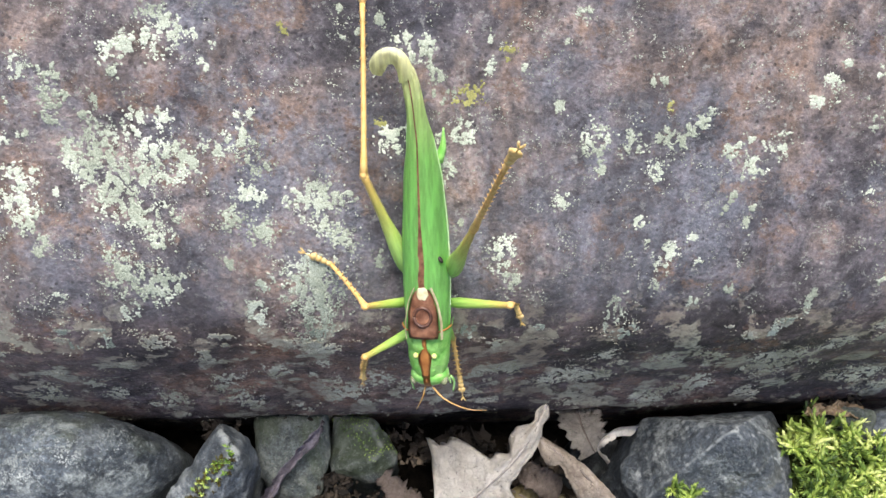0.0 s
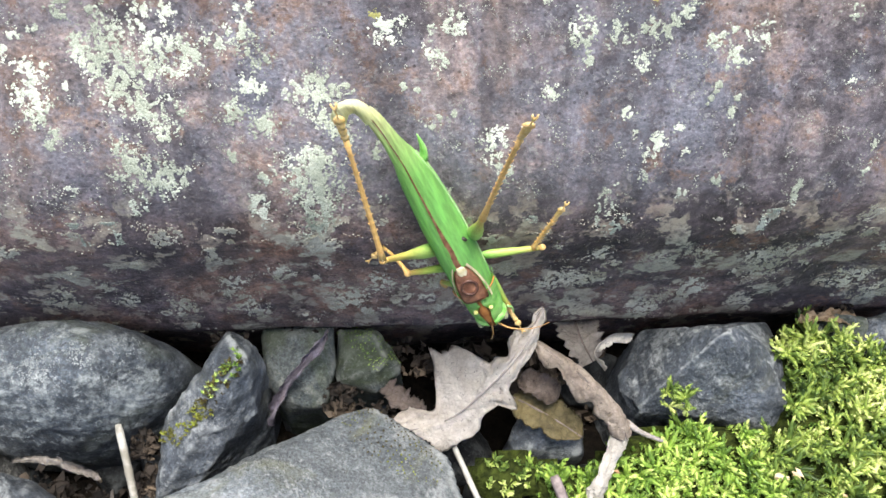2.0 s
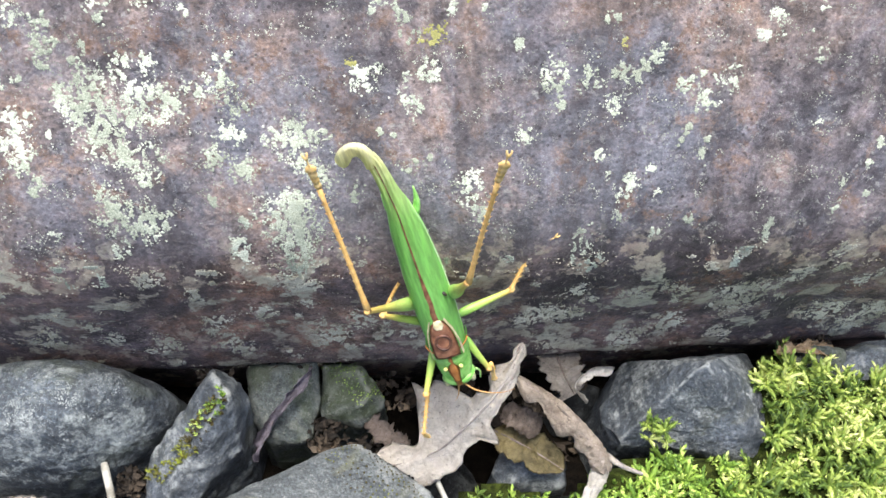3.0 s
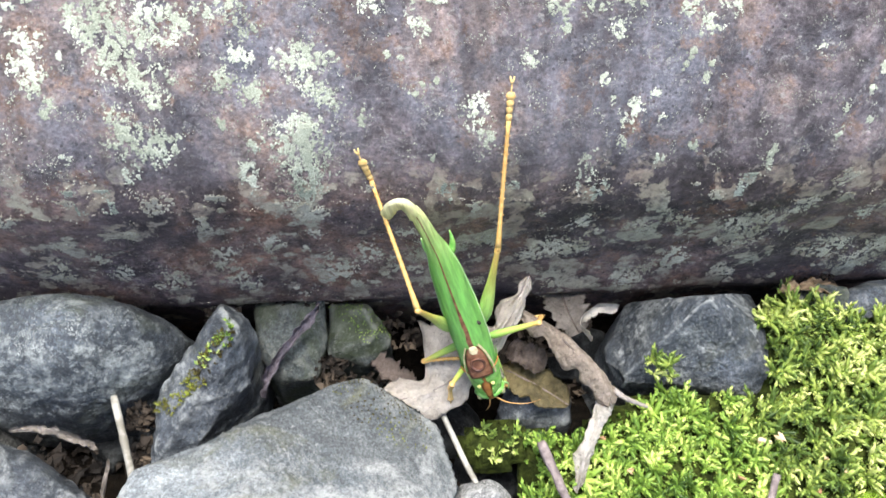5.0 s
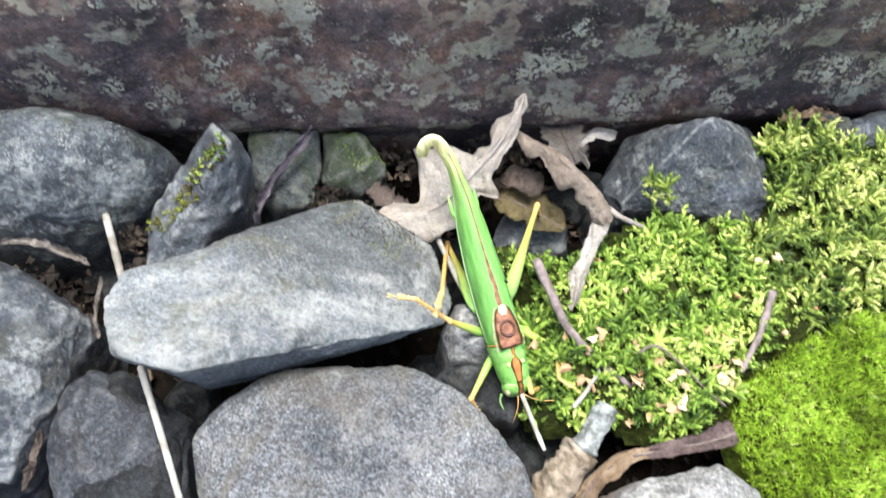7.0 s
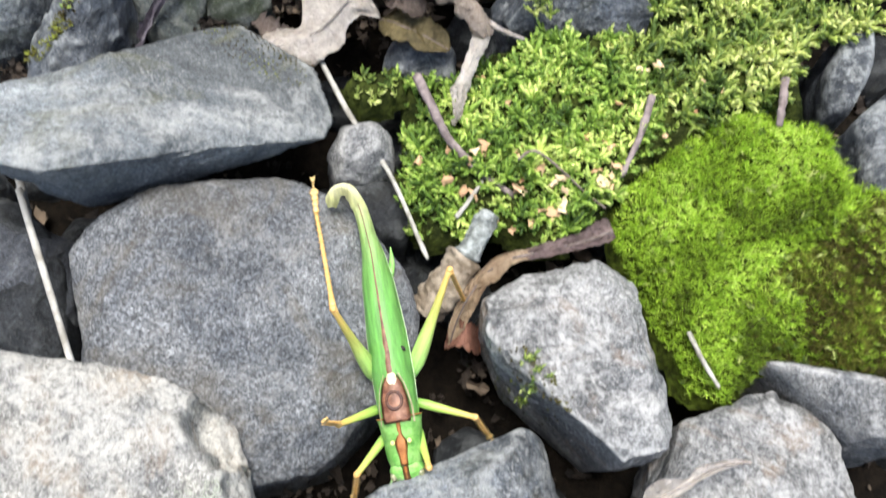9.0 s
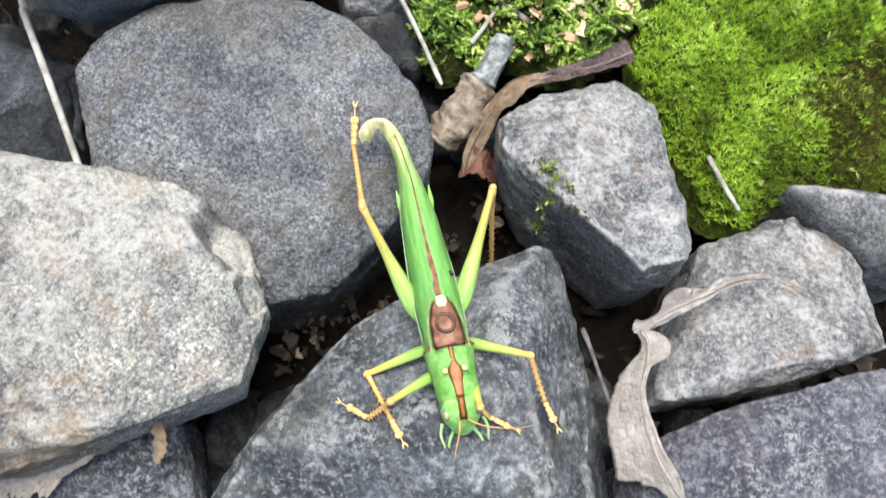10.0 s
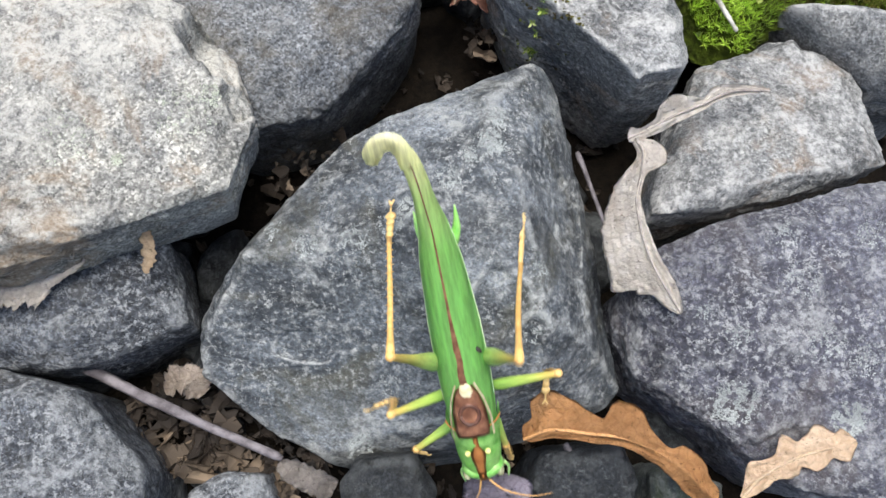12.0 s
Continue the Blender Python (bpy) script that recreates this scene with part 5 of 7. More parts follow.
crust_on_slope([(-27, 85.3, 3.5), (-32, 83.6, 2.3), (-45, 81.9, 1.4), (-41, 81.3, 1.4), (-41, 79.4, 1.9), (-35, 75.1, 2.8), (-29, 77.2, 1.2), (-26, 77.4, 1.4), (-28, 73.7, 2.4), (-25, 73.1, 2.8), (-22, 72.8, 1.2), (-39, 73.4, 2.0), (-38, 71.9, 2.4), (-33, 70.4, 3.6), (-29, 71.0, 2.0), (-18, 74.2, 1.8), (-15, 75.1, 1.6), (-14, 72.2, 2.1), (-15, 69.1, 1.7), (-13, 68.8, 1.2), (-8, 68.8, 1.7), (-4, 68.2, 3.4), (-2, 68.5, 1.3), (-17, 66.0, 1.7), (-13, 64.8, 2.1), (-48, 68.6, 2.8), (-47, 66.2, 2.0), (-34, 62.4, 2.3), (-32, 59.8, 2.9), (-29, 59.1, 2.5)])
crust_on_slope([(-26, 59.6, 1.3), (-14, 56.3, 1.7), (-5, 58.9, 4.3), (-6, 55.6, 3.5), (-29, 66.4, 2.5), (-25, 67.0, 1.0), (-28, 64.2, 1.7), (-42, 76.8, 0.9), (-15, 77.5, 1.3), (-46, 75.4, 0.8), (-45, 64.0, 1.0), (-44, 58.0, 0.8), (-39, 54.3, 1.0), (-44, 54.4, 1.2)])
crust_on_slope([(9, 84.7, 1.6), (12, 84.6, 1.5), (11, 83.6, 1.0), (7, 74.5, 1.7), (6, 75.7, 1.3), (15, 72.1, 1.7), (17, 75.7, 1.9), (21, 82.3, 0.8), (13, 82.2, 0.8), (24, 62.6, 2.2), (26, 59.6, 1.4), (5, 62.1, 1.3), (38, 74.5, 2.4), (39, 71.8, 1.1), (44, 73.9, 1.6), (49, 74.9, 1.6), (52, 75.8, 1.3), (55, 76.9, 1.6), (47, 81.2, 1.2), (48, 71.4, 1.3), (60, 73.3, 1.4), (63, 71.7, 1.8), (67, 74.2, 1.6), (62, 74.9, 0.9), (32, 78.5, 1.0), (46, 65.7, 1.3), (51, 61.4, 2.0), (33, 68.0, 1.3), (60, 68.5, 0.9), (77, 57.2, 1.2)])
crust_on_slope([(74, 81.0, 1.3), (72, 79.2, 1.1), (82, 76.9, 1.1), (43, 55.7, 1.7), (62, 58.2, 0.8), (73, 54.2, 1.4), (-1, 64.0, 2.1), (1, 68.8, 0.8), (5, 87.2, 0.8), (35, 87.7, 1.0), (21, 85.6, 0.8), (-4, 69.7, 1.2), (46, 52.1, 1.5), (19, 53.5, 1.3), (83, 68.5, 0.9), (31, 53.7, 1.1)])
crust_on_slope([(-5.2, 59.4, 2.3), (-4.2, 60.8, 1.8), (-6.2, 58.0, 2.0), (-4.4, 57.4, 1.8), (-5.4, 61.6, 1.5), (-24.6, 74.2, 1.6), (-33.4, 71.0, 1.8), (-3.6, 68.6, 1.6)])
yellow_crust_on_slope([(24, 84.2, 1.0), (49, 78.5, 0.6), (18, 79.3, 1.8), (-9, 86.1, 0.7), (5, 76.6, 0.8)])
crust_on_face([(79, 33.2, 5.1), (101, 20.7, 3.4), (109, 16.0, 4.1), (113, 24.7, 2.9), (118, 10.3, 2.8), (60, 7.4, 3.7), (68, 18.8, 3.2), (45, 26.3, 3.4), (-1, 21.4, 3.7), (-3, 14.6, 1.9), (-34, 17.6, 2.5), (-19, 10.6, 2.4), (-21, 17.0, 2.5), (39, 25.0, 3.1), (16, 26.9, 3.0), (5, 27.1, 2.5), (-22, 28.2, 2.2), (-24, 42.5, 1.8), (-13, 32.6, 2.2), (29, 29.6, 2.3), (12, 35.5, 1.8), (-43, 20.6, 2.0), (-53, 25.7, 1.7), (57, 34.4, 2.1), (66, 37.4, 1.9), (46, 38.9, 1.8), (-5, 46.0, 2.6), (-32, 48.1, 1.4), (25, 46.1, 1.5), (87, 40.6, 2.1)])
crust_on_face([(101, 38.4, 1.9), (11, 18.3, 1.9), (80, 11.7, 2.1)])


def crusts_on_stone(stone_ob, rows, material, label):
    # rows: x, y, radius in mm, density
    at = np.array([v.co[:] for v in stone_ob.data.vertices]) / MM + np.array(stone_ob.location) / MM
    up = np.array([v.normal[:] for v in stone_ob.data.vertices])
    keep = up[:, 2] > 0.15
    at, up = at[keep], up[keep]
    for x, y, r, dense in rows:
        rnd = random.Random(int(x * 13 + y * 5 + 999))
        pts = []
        for _ in range(int(dense * 110 * r * r)):
            a, q = rnd.uniform(0, 6.283), r * math.sqrt(rnd.random()) * rnd.uniform(0.7, 1.1)
            px, py = x + q * math.cos(a), y + q * math.sin(a)
            if noise.noise(Vector((px, py, 4)) * 1.4) < -0.12:
                continue
            k = int(np.argmin((at[:, 0] - px) ** 2 + (at[:, 1] - py) ** 2))
            if (at[k, 0] - px) ** 2 + (at[k, 1] - py) ** 2 < 2.5:
                n = Vector(up[k])
                z = at[k, 2] - (n.x * (px - at[k, 0]) + n.y * (py - at[k, 1])) / max(0.2, n.z)
                pts.append((Vector((px, py, z)) + n * 0.08, n))
        if pts:
            v, f = granules(rnd, pts, 0.15)
            thing("lichen_patch", np.array([p[:] for p in v]) * MM, f, material, label, "lichen", "lichen on the stones", "stuff", smooth=False)


def moss_on_stone(stone_ob, patch, label, material, count, leaf, width, blades=7, seed=1):
    """Small tufts rooted on a stone's upper surface, inside a stretch of the plan (mm)."""
    at = np.array([v.co[:] for v in stone_ob.data.vertices]) / MM + np.array(stone_ob.location) / MM
    up = np.array([v.normal[:] for v in stone_ob.data.vertices])
    keep = up[:, 2] > 0.1
    at, up = at[keep], up[keep]
    rnd = random.Random(seed)
    verts, faces = [], []
    xs, ys = [p[0] for p in patch], [p[1] for p in patch]
    for _ in range(count):
        x, y = rnd.uniform(min(xs), max(xs)), rnd.uniform(min(ys), max(ys))
        if not inside(x, y, patch) or noise.noise(Vector((x, y, 7)) * 0.5) < rnd.uniform(-0.6, 0.15):
            continue
        k = int(np.argmin((at[:, 0] - x) ** 2 + (at[:, 1] - y) ** 2))
        n, size = Vector(up[k]), rnd.uniform(0.6, 1.25)
        lean = (n + Vector((rnd.gauss(0, 0.3), rnd.gauss(0, 0.3), 0.5))).normalized()
        for j in range(blades):
            w = j * 2.4 + rnd.uniform(-0.5, 0.5)
            way = (lean + Vector((math.cos(w), math.sin(w), 0)) * rnd.uniform(0.4, 1.2)).normalized()
            blade(verts, faces, Vector(at[k]) - n * 0.1 + lean * (0.12 * j * leaf), way, lean, leaf * size * rnd.uniform(0.6, 1.1), width * size, rnd.uniform(-0.3, 0.2))
    if verts:
        thing("moss", np.array([v[:] for v in verts]) * MM, faces, material, label, "moss", kind="stuff")


def crumb_pile(rows):
    # rows: x, y, z, radius, count, size of the largest scraps
    for x, y, z, r, count, large in rows:
        rnd = random.Random(int(x * 7 + y * 3 + 500))
        verts, faces = [], []
        for _ in range(count):
            a, q = rnd.uniform(0, 6.3), r * math.sqrt(rnd.random())
            scrap(verts, faces, rnd, Vector((x + q * math.cos(a), y + q * math.sin(a), z + rnd.uniform(-1.5, 1.0) - 1.2 * q / r)), rnd.uniform(0.4, 1.3) * (large if rnd.random() < 0.35 else 1.0))
        thing("leaf_crumbs", np.array([v[:] for v in verts]) * MM, faces, LITTER, "pile of brown leaf crumbs between stones, shade in their colour", "litter", kind="stuff", smooth=False)


crusts_on_stone(BROAD_STONE, [(78.0, -105.4, 3.3, 1.8), (93.9, -108.8, 2.8, 1.6), (90.0, -87.4, 3.1, 0.35), (79.3, -95.6, 2.3, 0.4), (92.0, -97.2, 3.0, 0.35), (74.9, -91.6, 1.6, 0.5), (97.7, -100.1, 3.5, 0.3), (88.5, -80.0, 2.3, 0.4), (102.2, -80.7, 2.7, 0.4)], PALE_CRUST, "round pale lichen on a shade-darkened stone")
crusts_on_stone(ANGULAR_STONE, [(43.6, -64.6, 2.4, 1.6), (45.2, -60.2, 2.0, 1.4), (31.2, -74.4, 2.6, 1.8), (27.5, -76.6, 2.0, 1.2), (22.0, -78.4, 2.4, 0.7), (36.5, -70.0, 2.2, 0.7), (40.5, -66.5, 1.8, 0.7), (21.0, -107.6, 2.2, 1.6), (9.5, -75.4, 1.7, 0.6), (14.5, -78.4, 2.2, 0.6), (47.6, -93.6, 1.7, 0.5), (49.6, -84.0, 1.6, 0.4), (26.0, -99.0, 2.0, 0.3)], PALE_CRUST, "pale worn crust along a stone ridge")
crusts_on_stone(ROUND_STONE, [(-60.6, 38.3, 3.0, 0.4), (-63.7, 37.0, 2.6, 0.4), (-53.5, 40.8, 2.5, 0.5), (-46.5, 44.1, 3.1, 0.12)], PALE_CRUST, "pale crust on a rounded shade-darkened stone")
crusts_on_stone(SLAB, [(-10.5, -67.6, 1.1, 0.9), (-17.1, -64.8, 4.6, 0.12), (-1.3, -60.3, 4.9, 0.15), (2.6, -57.4, 2.0, 0.5)], LICHEN, "faint yellowish crust on a granite slab")
moss_on_stone(UPRIGHT, [(-41, 29), (-36, 32), (-31, 37), (-27, 42), (-24, 41), (-25, 37), (-30, 32), (-36, 27)], "dark green moss along a stone's ridge", OLIVE_MOSS, 520, 0.9, 0.15, 7, 6)
moss_on_stone(UPRIGHT, [(-33, 36), (-28, 42), (-25, 43), (-24, 39), (-29, 35)], "green moss tips on a stone's ridge", GREEN_MOSS, 110, 1.0, 0.14, 7, 7)
moss_on_stone(FLAT, [(-6, 31), (1, 36), (8, 31), (16, 24), (14, 19), (6, 21), (0, 25)], "thin film of olive moss on a stone's corner", OLIVE_MOSS, 900, 0.35, 0.12, 5, 11)
moss_on_stone(WEDGE, [(48, -36), (52, -36), (58, -43), (61, -47), (57, -48), (50, -41)], "dull olive moss on the shaded side of a stone", OLIVE_MOSS, 500, 0.5, 0.12, 6, 8)
moss_on_stone(WEDGE, [(50, -38), (53, -38), (56, -42), (53, -43)], "sprigs of yellow-green moss in a crevice", LEAFY_MOSS, 60, 1.3, 0.16, 9, 9)
moss_on_stone(ALGAE_STONE, [(-8, 55), (4, 56), (8, 47), (2, 44), (-4, 50)], "green film of moss on a stone under the rail", GREEN_MOSS, 500, 0.35, 0.1, 5, 12)
crumb_pile([(-45, 29, 4, 3, 60, 1.2), (-43, 22, 3, 3, 50, 1.2), (-6, 39, 3, 4, 40, 1.5), (4, 36, 3, 4, 30, 1.8), (-56, 17, 0, 6, 50, 2.0), (-64, 20, 2, 5, 40, 2.2), (101, 55, 14, 5, 50, 1.5), (-10, -102, -9, 9, 110, 2.8), (0, -106, -8, 8, 90, 2.8), (9, -111, -8, 6, 50, 2.4), (10, -59, -4, 4, 14, 1.6), (17, -56, -6, 6, 16, 1.6), (48, -32, -6, 5, 30, 1.8), (-4, 40, 4, 3, 20, 1.2), (22, 47, -1, 8, 90, 2.4), (36, 48, 0, 6, 60, 2.4), (-14, 52, 6, 5, 40, 1.6), (-30, 52, 8, 5, 30, 1.6), (10, 50, 2, 5, 40, 1.8), (48, 53, 4, 4, 30, 1.8)])


# ---- the bush cricket (its own space: x to its right, y ahead, z up; mm) ----
def insect_skin(name, a, b, scale=500, rough=0.45, gloss=0.5, along=None, glow=0.15, relief=0.00012):
    """Glossy, faintly see-through skin; along: colour stops from the root of a limb to its end (mm)."""
    s = Surface(name, rough, gloss=gloss)
    c = s.ramp(s.noise(scale, 4, 0.6), (0.35, a), (0.65, b))
    if along:
        split = s.tree.nodes.new("ShaderNodeSeparateXYZ")
        s.link(s.where, split.inputs[0])
        span = s.tree.nodes.new("ShaderNodeMapRange")
        span.inputs["From Min"].default_value, span.inputs["From Max"].default_value = along[0] * MM, along[1] * MM
        s.link(split.outputs["Y"], span.inputs["Value"])
        c = s.mix(1.0, s.ramp(span.outputs[0], *along[2:]), s.ramp(s.noise(scale, 4, 0.65, at=s.stretched(3.0, 0.35, 1.0)), (0.40, 0.82), (0.5, 1.0), (0.62, 1.2)), "MULTIPLY")
    s.colour(c)
    s.bump(s.noise(scale * 1.6, 4, 0.7), relief)
    s.glow_through(glow)
    return s.m


GREEN, PALE_GREEN, OLIVE, AMBER = (0.10, 0.36, 0.03), (0.22, 0.52, 0.07), (0.34, 0.36, 0.03), (0.56, 0.30, 0.06)
SKIN = insect_skin("green skin", (0.18, 0.50, 0.08), (0.42, 0.74, 0.22), 500, relief=0.00035)
BELLY = insect_skin("pale green belly", (0.24, 0.50, 0.14), (0.40, 0.62, 0.24))
WING = insect_skin("green wing", GREEN, PALE_GREEN, 420, 0.46, along=(-36, -12, (0.0, (0.80, 0.76, 0.48)), (0.2, (0.64, 0.66, 0.32)), (0.42, (0.44, 0.62, 0.21)), (0.7, (0.27, 0.57, 0.135)), (1.0, (0.235, 0.55, 0.13))))
FEMUR = insect_skin("femur skin", GREEN, PALE_GREEN, along=(0, 10, (0.0, (0.24, 0.47, 0.09)), (0.7, (0.40, 0.47, 0.10)), (1.0, (0.58, 0.40, 0.11))))
HIND_FEMUR = insect_skin("hind femur skin", GREEN, PALE_GREEN, along=(0, 19.5, (0.0, (0.30, 0.54, 0.15)), (0.35, (0.36, 0.52, 0.13)), (0.7, (0.48, 0.44, 0.10)), (1.0, (0.60, 0.38, 0.11))))
TIBIA = insect_skin("amber tibia skin", (0.60, 0.34, 0.10), (0.78, 0.50, 0.18), 900)
TARSUS = insect_skin("pale amber tarsus skin", (0.62, 0.38, 0.12), (0.82, 0.58, 0.25), 900)
BROWN = insect_skin("brown skin", (0.17, 0.062, 0.032), (0.44, 0.21, 0.12), 700, 0.35)
RUSSET = insect_skin("russet skin", (0.38, 0.13, 0.03), (0.58, 0.25, 0.07), 700)
DARK_BROWN = insect_skin("dark brown skin", (0.06, 0.022, 0.014), (0.14, 0.06, 0.035), 700)
BLACKISH = insect_skin("blackish skin", (0.012, 0.009, 0.006), (0.03, 0.022, 0.015), 900)
MARGIN = insect_skin("pale wing edge", (0.42, 0.58, 0.30), (0.62, 0.72, 0.46), 900)
CREAM = insect_skin("cream skin", (0.52, 0.44, 0.24), (0.78, 0.68, 0.46), 900)
YELLOW = insect_skin("yellow skin", (0.62, 0.58, 0.16), (0.80, 0.76, 0.32), 900)
EYE = insect_skin("compound eye", (0.20, 0.22, 0.12), (0.42, 0.40, 0.24), 1500, 0.25)
FEELER = insect_skin("antenna skin", (0.45, 0.22, 0.06), (0.62, 0.36, 0.14), 900)


def loft(sections, sides=20):
    """A closed body from oval sections: y, x of the middle, z of the middle, half width, half height."""
    verts, faces = [], []
    for y, cx, cz, rx, rz in sections:
        for k in range(sides):
            w = 2 * math.pi * k / sides
            verts.append((cx + rx * math.cos(w), y, cz + rz * math.sin(w)))
    n = len(sections)
    for i in range(n - 1):
        for k in range(sides):
            q = (k + 1) % sides
            faces.append((i * sides + k, (i + 1) * sides + k, (i + 1) * sides + q, i * sides + q))
    faces += [tuple(range(sides)), tuple(reversed(range((n - 1) * sides, n * sides)))]
    return np.array(verts) * MM, faces


def smooth_sections(rows, n):
    return spline(rows, n)


def sheet(rows, thick):
    """A thin shell from rows of points (mm)."""
    rows = np.array(rows)
    n, m, _ = rows.shape
    bm = bmesh.new()
    vs = [bm.verts.new(p) for p in rows.reshape(-1, 3) * MM]
    for i in range(n - 1):
        for k in range(m - 1):
            bm.faces.new((vs[i * m + k], vs[i * m + k + 1], vs[(i + 1) * m + k + 1], vs[(i + 1) * m + k]))
    bmesh.ops.solidify(bm, geom=bm.faces[:], thickness=thick * MM)
    bm.verts.index_update()
    out = [v.co[:] for v in bm.verts], [tuple(v.index for v in f.verts) for f in bm.faces]
    bm.free()
    return out


def ridge(y):
    """The wings' ridge at y: x, z, half width and drop of the side."""
    x = float(np.interp(y, (-34, -32.4, -30.5, -28, -22, 8), (3.2, 1.9, 1.3, 0.9, 0.3, 0.0)))
    z = float(np.interp(y, (-34, -28, -20, -5, 3, 8), (4.4, 4.6, 4.5, 4.3, 4.0, 3.4)))
    w = float(np.interp(y, (-33, -29, -26, -22, -17, -8, 0, 5, 8), (1.3, 1.2, 1.3, 1.9, 2.75, 3.4, 3.55, 3.4, 3.1)))
    drop = float(np.interp(y, (-33, -28, -22, -12, 0, 8), (0.8, 1.6, 3.4, 5.2, 5.6, 5.0)))
    return x, z, w, drop


def tegmen(side):
    rows = []
    for y in np.linspace(7.8, -32.8, 46):
        x, z, w, drop = ridge(y)
        ys = y + 0.35 * noise.noise(Vector((y * 0.3, side, 0)))
        row = []
        for u in np.linspace(0, 1, 10):
            a = u * math.pi / 2
            px = x + side * (0.08 + w * math.sin(a) ** 0.9)
            pz = z - drop * (1 - math.cos(a)) ** 1.15 + 0.10 * math.sin(u * 19 + y * 0.15) * (u > 0.1) + 0.15 * noise.noise(Vector((px * 0.9, y * 0.35, side * 3)))
            row.append((px, ys, pz))
        rows.append(row)
    return sheet(rows if side > 0 else [r[::-1] for r in rows], 0.14)


def strip(ys, width, lift, side_shift=0.0):
    rows = []
    for y in ys:
        x, z, _, _ = ridge(y)
        w = width(y)
        rows.append([(x + side_shift + v * w, y, z + lift - 0.25 * abs(v) * w) for v in (-1, -0.5, 0, 0.5, 1)])
    return sheet(rows, 0.12)


def leg_pose(a, b):
    """The pose of a limb that runs from a to b (mm), its back turned up."""
    a, b = Vector(a), Vector(b)
    y = (b - a).normalized()
    up = Vector((0, 0.15, 1))
    x = y.cross(up).normalized()
    z = x.cross(y)
    m = Matrix((x, y, z)).transposed().to_4x4()
    m.translation = a * MM
    return m


def foot_pose(a, b, c):
    """The pose, on its shin from a to b, of a foot that reaches to c (mm)."""
    way = leg_pose(a, b).to_3x3().transposed() @ (Vector(c) - Vector(b))
    m = Vector((0, 1, 0)).rotation_difference(way).to_matrix().to_4x4()
    m.translation = (0, (Vector(b) - Vector(a)).length * MM, 0)
    return m


def spiny(line_length, radius, end, spines, sides=8, hook=0.9):
    """A thin shin with two rows of short spines."""
    ys = np.linspace(0, line_length, 12)
    rr = np.interp(ys / line_length, (0, 0.06, 0.15, 0.9, 1), (radius * 1.5, radius * 1.35, radius, end, end * 1.25))
    v, f = tube(np.stack([ys * 0, ys, -0.25 * np.sin(ys / line_length * 3.1)], 1) * MM, rr * MM, sides)
    v, f = list(v), list(f)
    for k in range(spines):
        y = line_length * (0.2 + 0.75 * k / max(1, spines - 1))
        for s in (-1, 1):
            n = len(v)
            v += [np.array(p) * MM for p in ((s * radius * 0.6, y - 0.15, -0.1), (s * radius * 0.6, y + 0.15, -0.1), (s * radius * 0.5, y, 0.2), (s * (radius + hook * 0.6), y + hook * 0.6, -0.25))]
            f += [(n, n + 1, n + 3), (n + 1, n + 2, n + 3), (n + 2, n, n + 3), (n, n + 2, n + 1)]
    return v, f


def tarsus_shape(length, size):
    """Four pads in a row and a pair of claws."""
    v, f = [], []
    base, faces = sphere(2)
    for y, r, w in ((0.1, 0.8, 0.14), (0.3, 0.85, 0.14), (0.47, 0.95, 0.13), (0.65, 1.25, 0.12)):
        n = len(v)
        v += [tuple(p) for p in (base * np.array((r * size, w * length, 0.6 * size)) * (1 + 0.12 * np.sin(9 * base[:, 1:2] + y * 40)) + (0, y * length, -0.1)) * MM]
        f += [tuple(n + i for i in q) for q in faces]
    for line in (((0, 0.0, -0.1), (0, 0.5, 0.0), (0, 1.0, 0.05)), ((0, 0.98, 0.05), (0.28, 1.1, 0), (0.34, 1.16, -0.2)), ((0, 0.98, 0.05), (-0.28, 1.1, 0), (-0.34, 1.16, -0.2))):
        pts = spline([(x, y * length, z) for x, y, z in line], 6) * MM
        tv, tf = tube(pts, np.linspace(0.28, 0.14, 6) * size * 1.2 * MM, 6)
        n = len(v)
        v += [tuple(p) for p in tv]
        f += [tuple(n + i for i in q) for q in tf]
    return v, f


HIPS = {"FA": (2.6, 8.5, -3), "FB": (-2.6, 8.5, -3), "MA": (3, 4, -3.4), "MB": (-3, 4, -3.4), "HA": (3.2, -1, -2.6), "HB": (-3.2, -1, -2.6)}
LEG_PARTS = {}


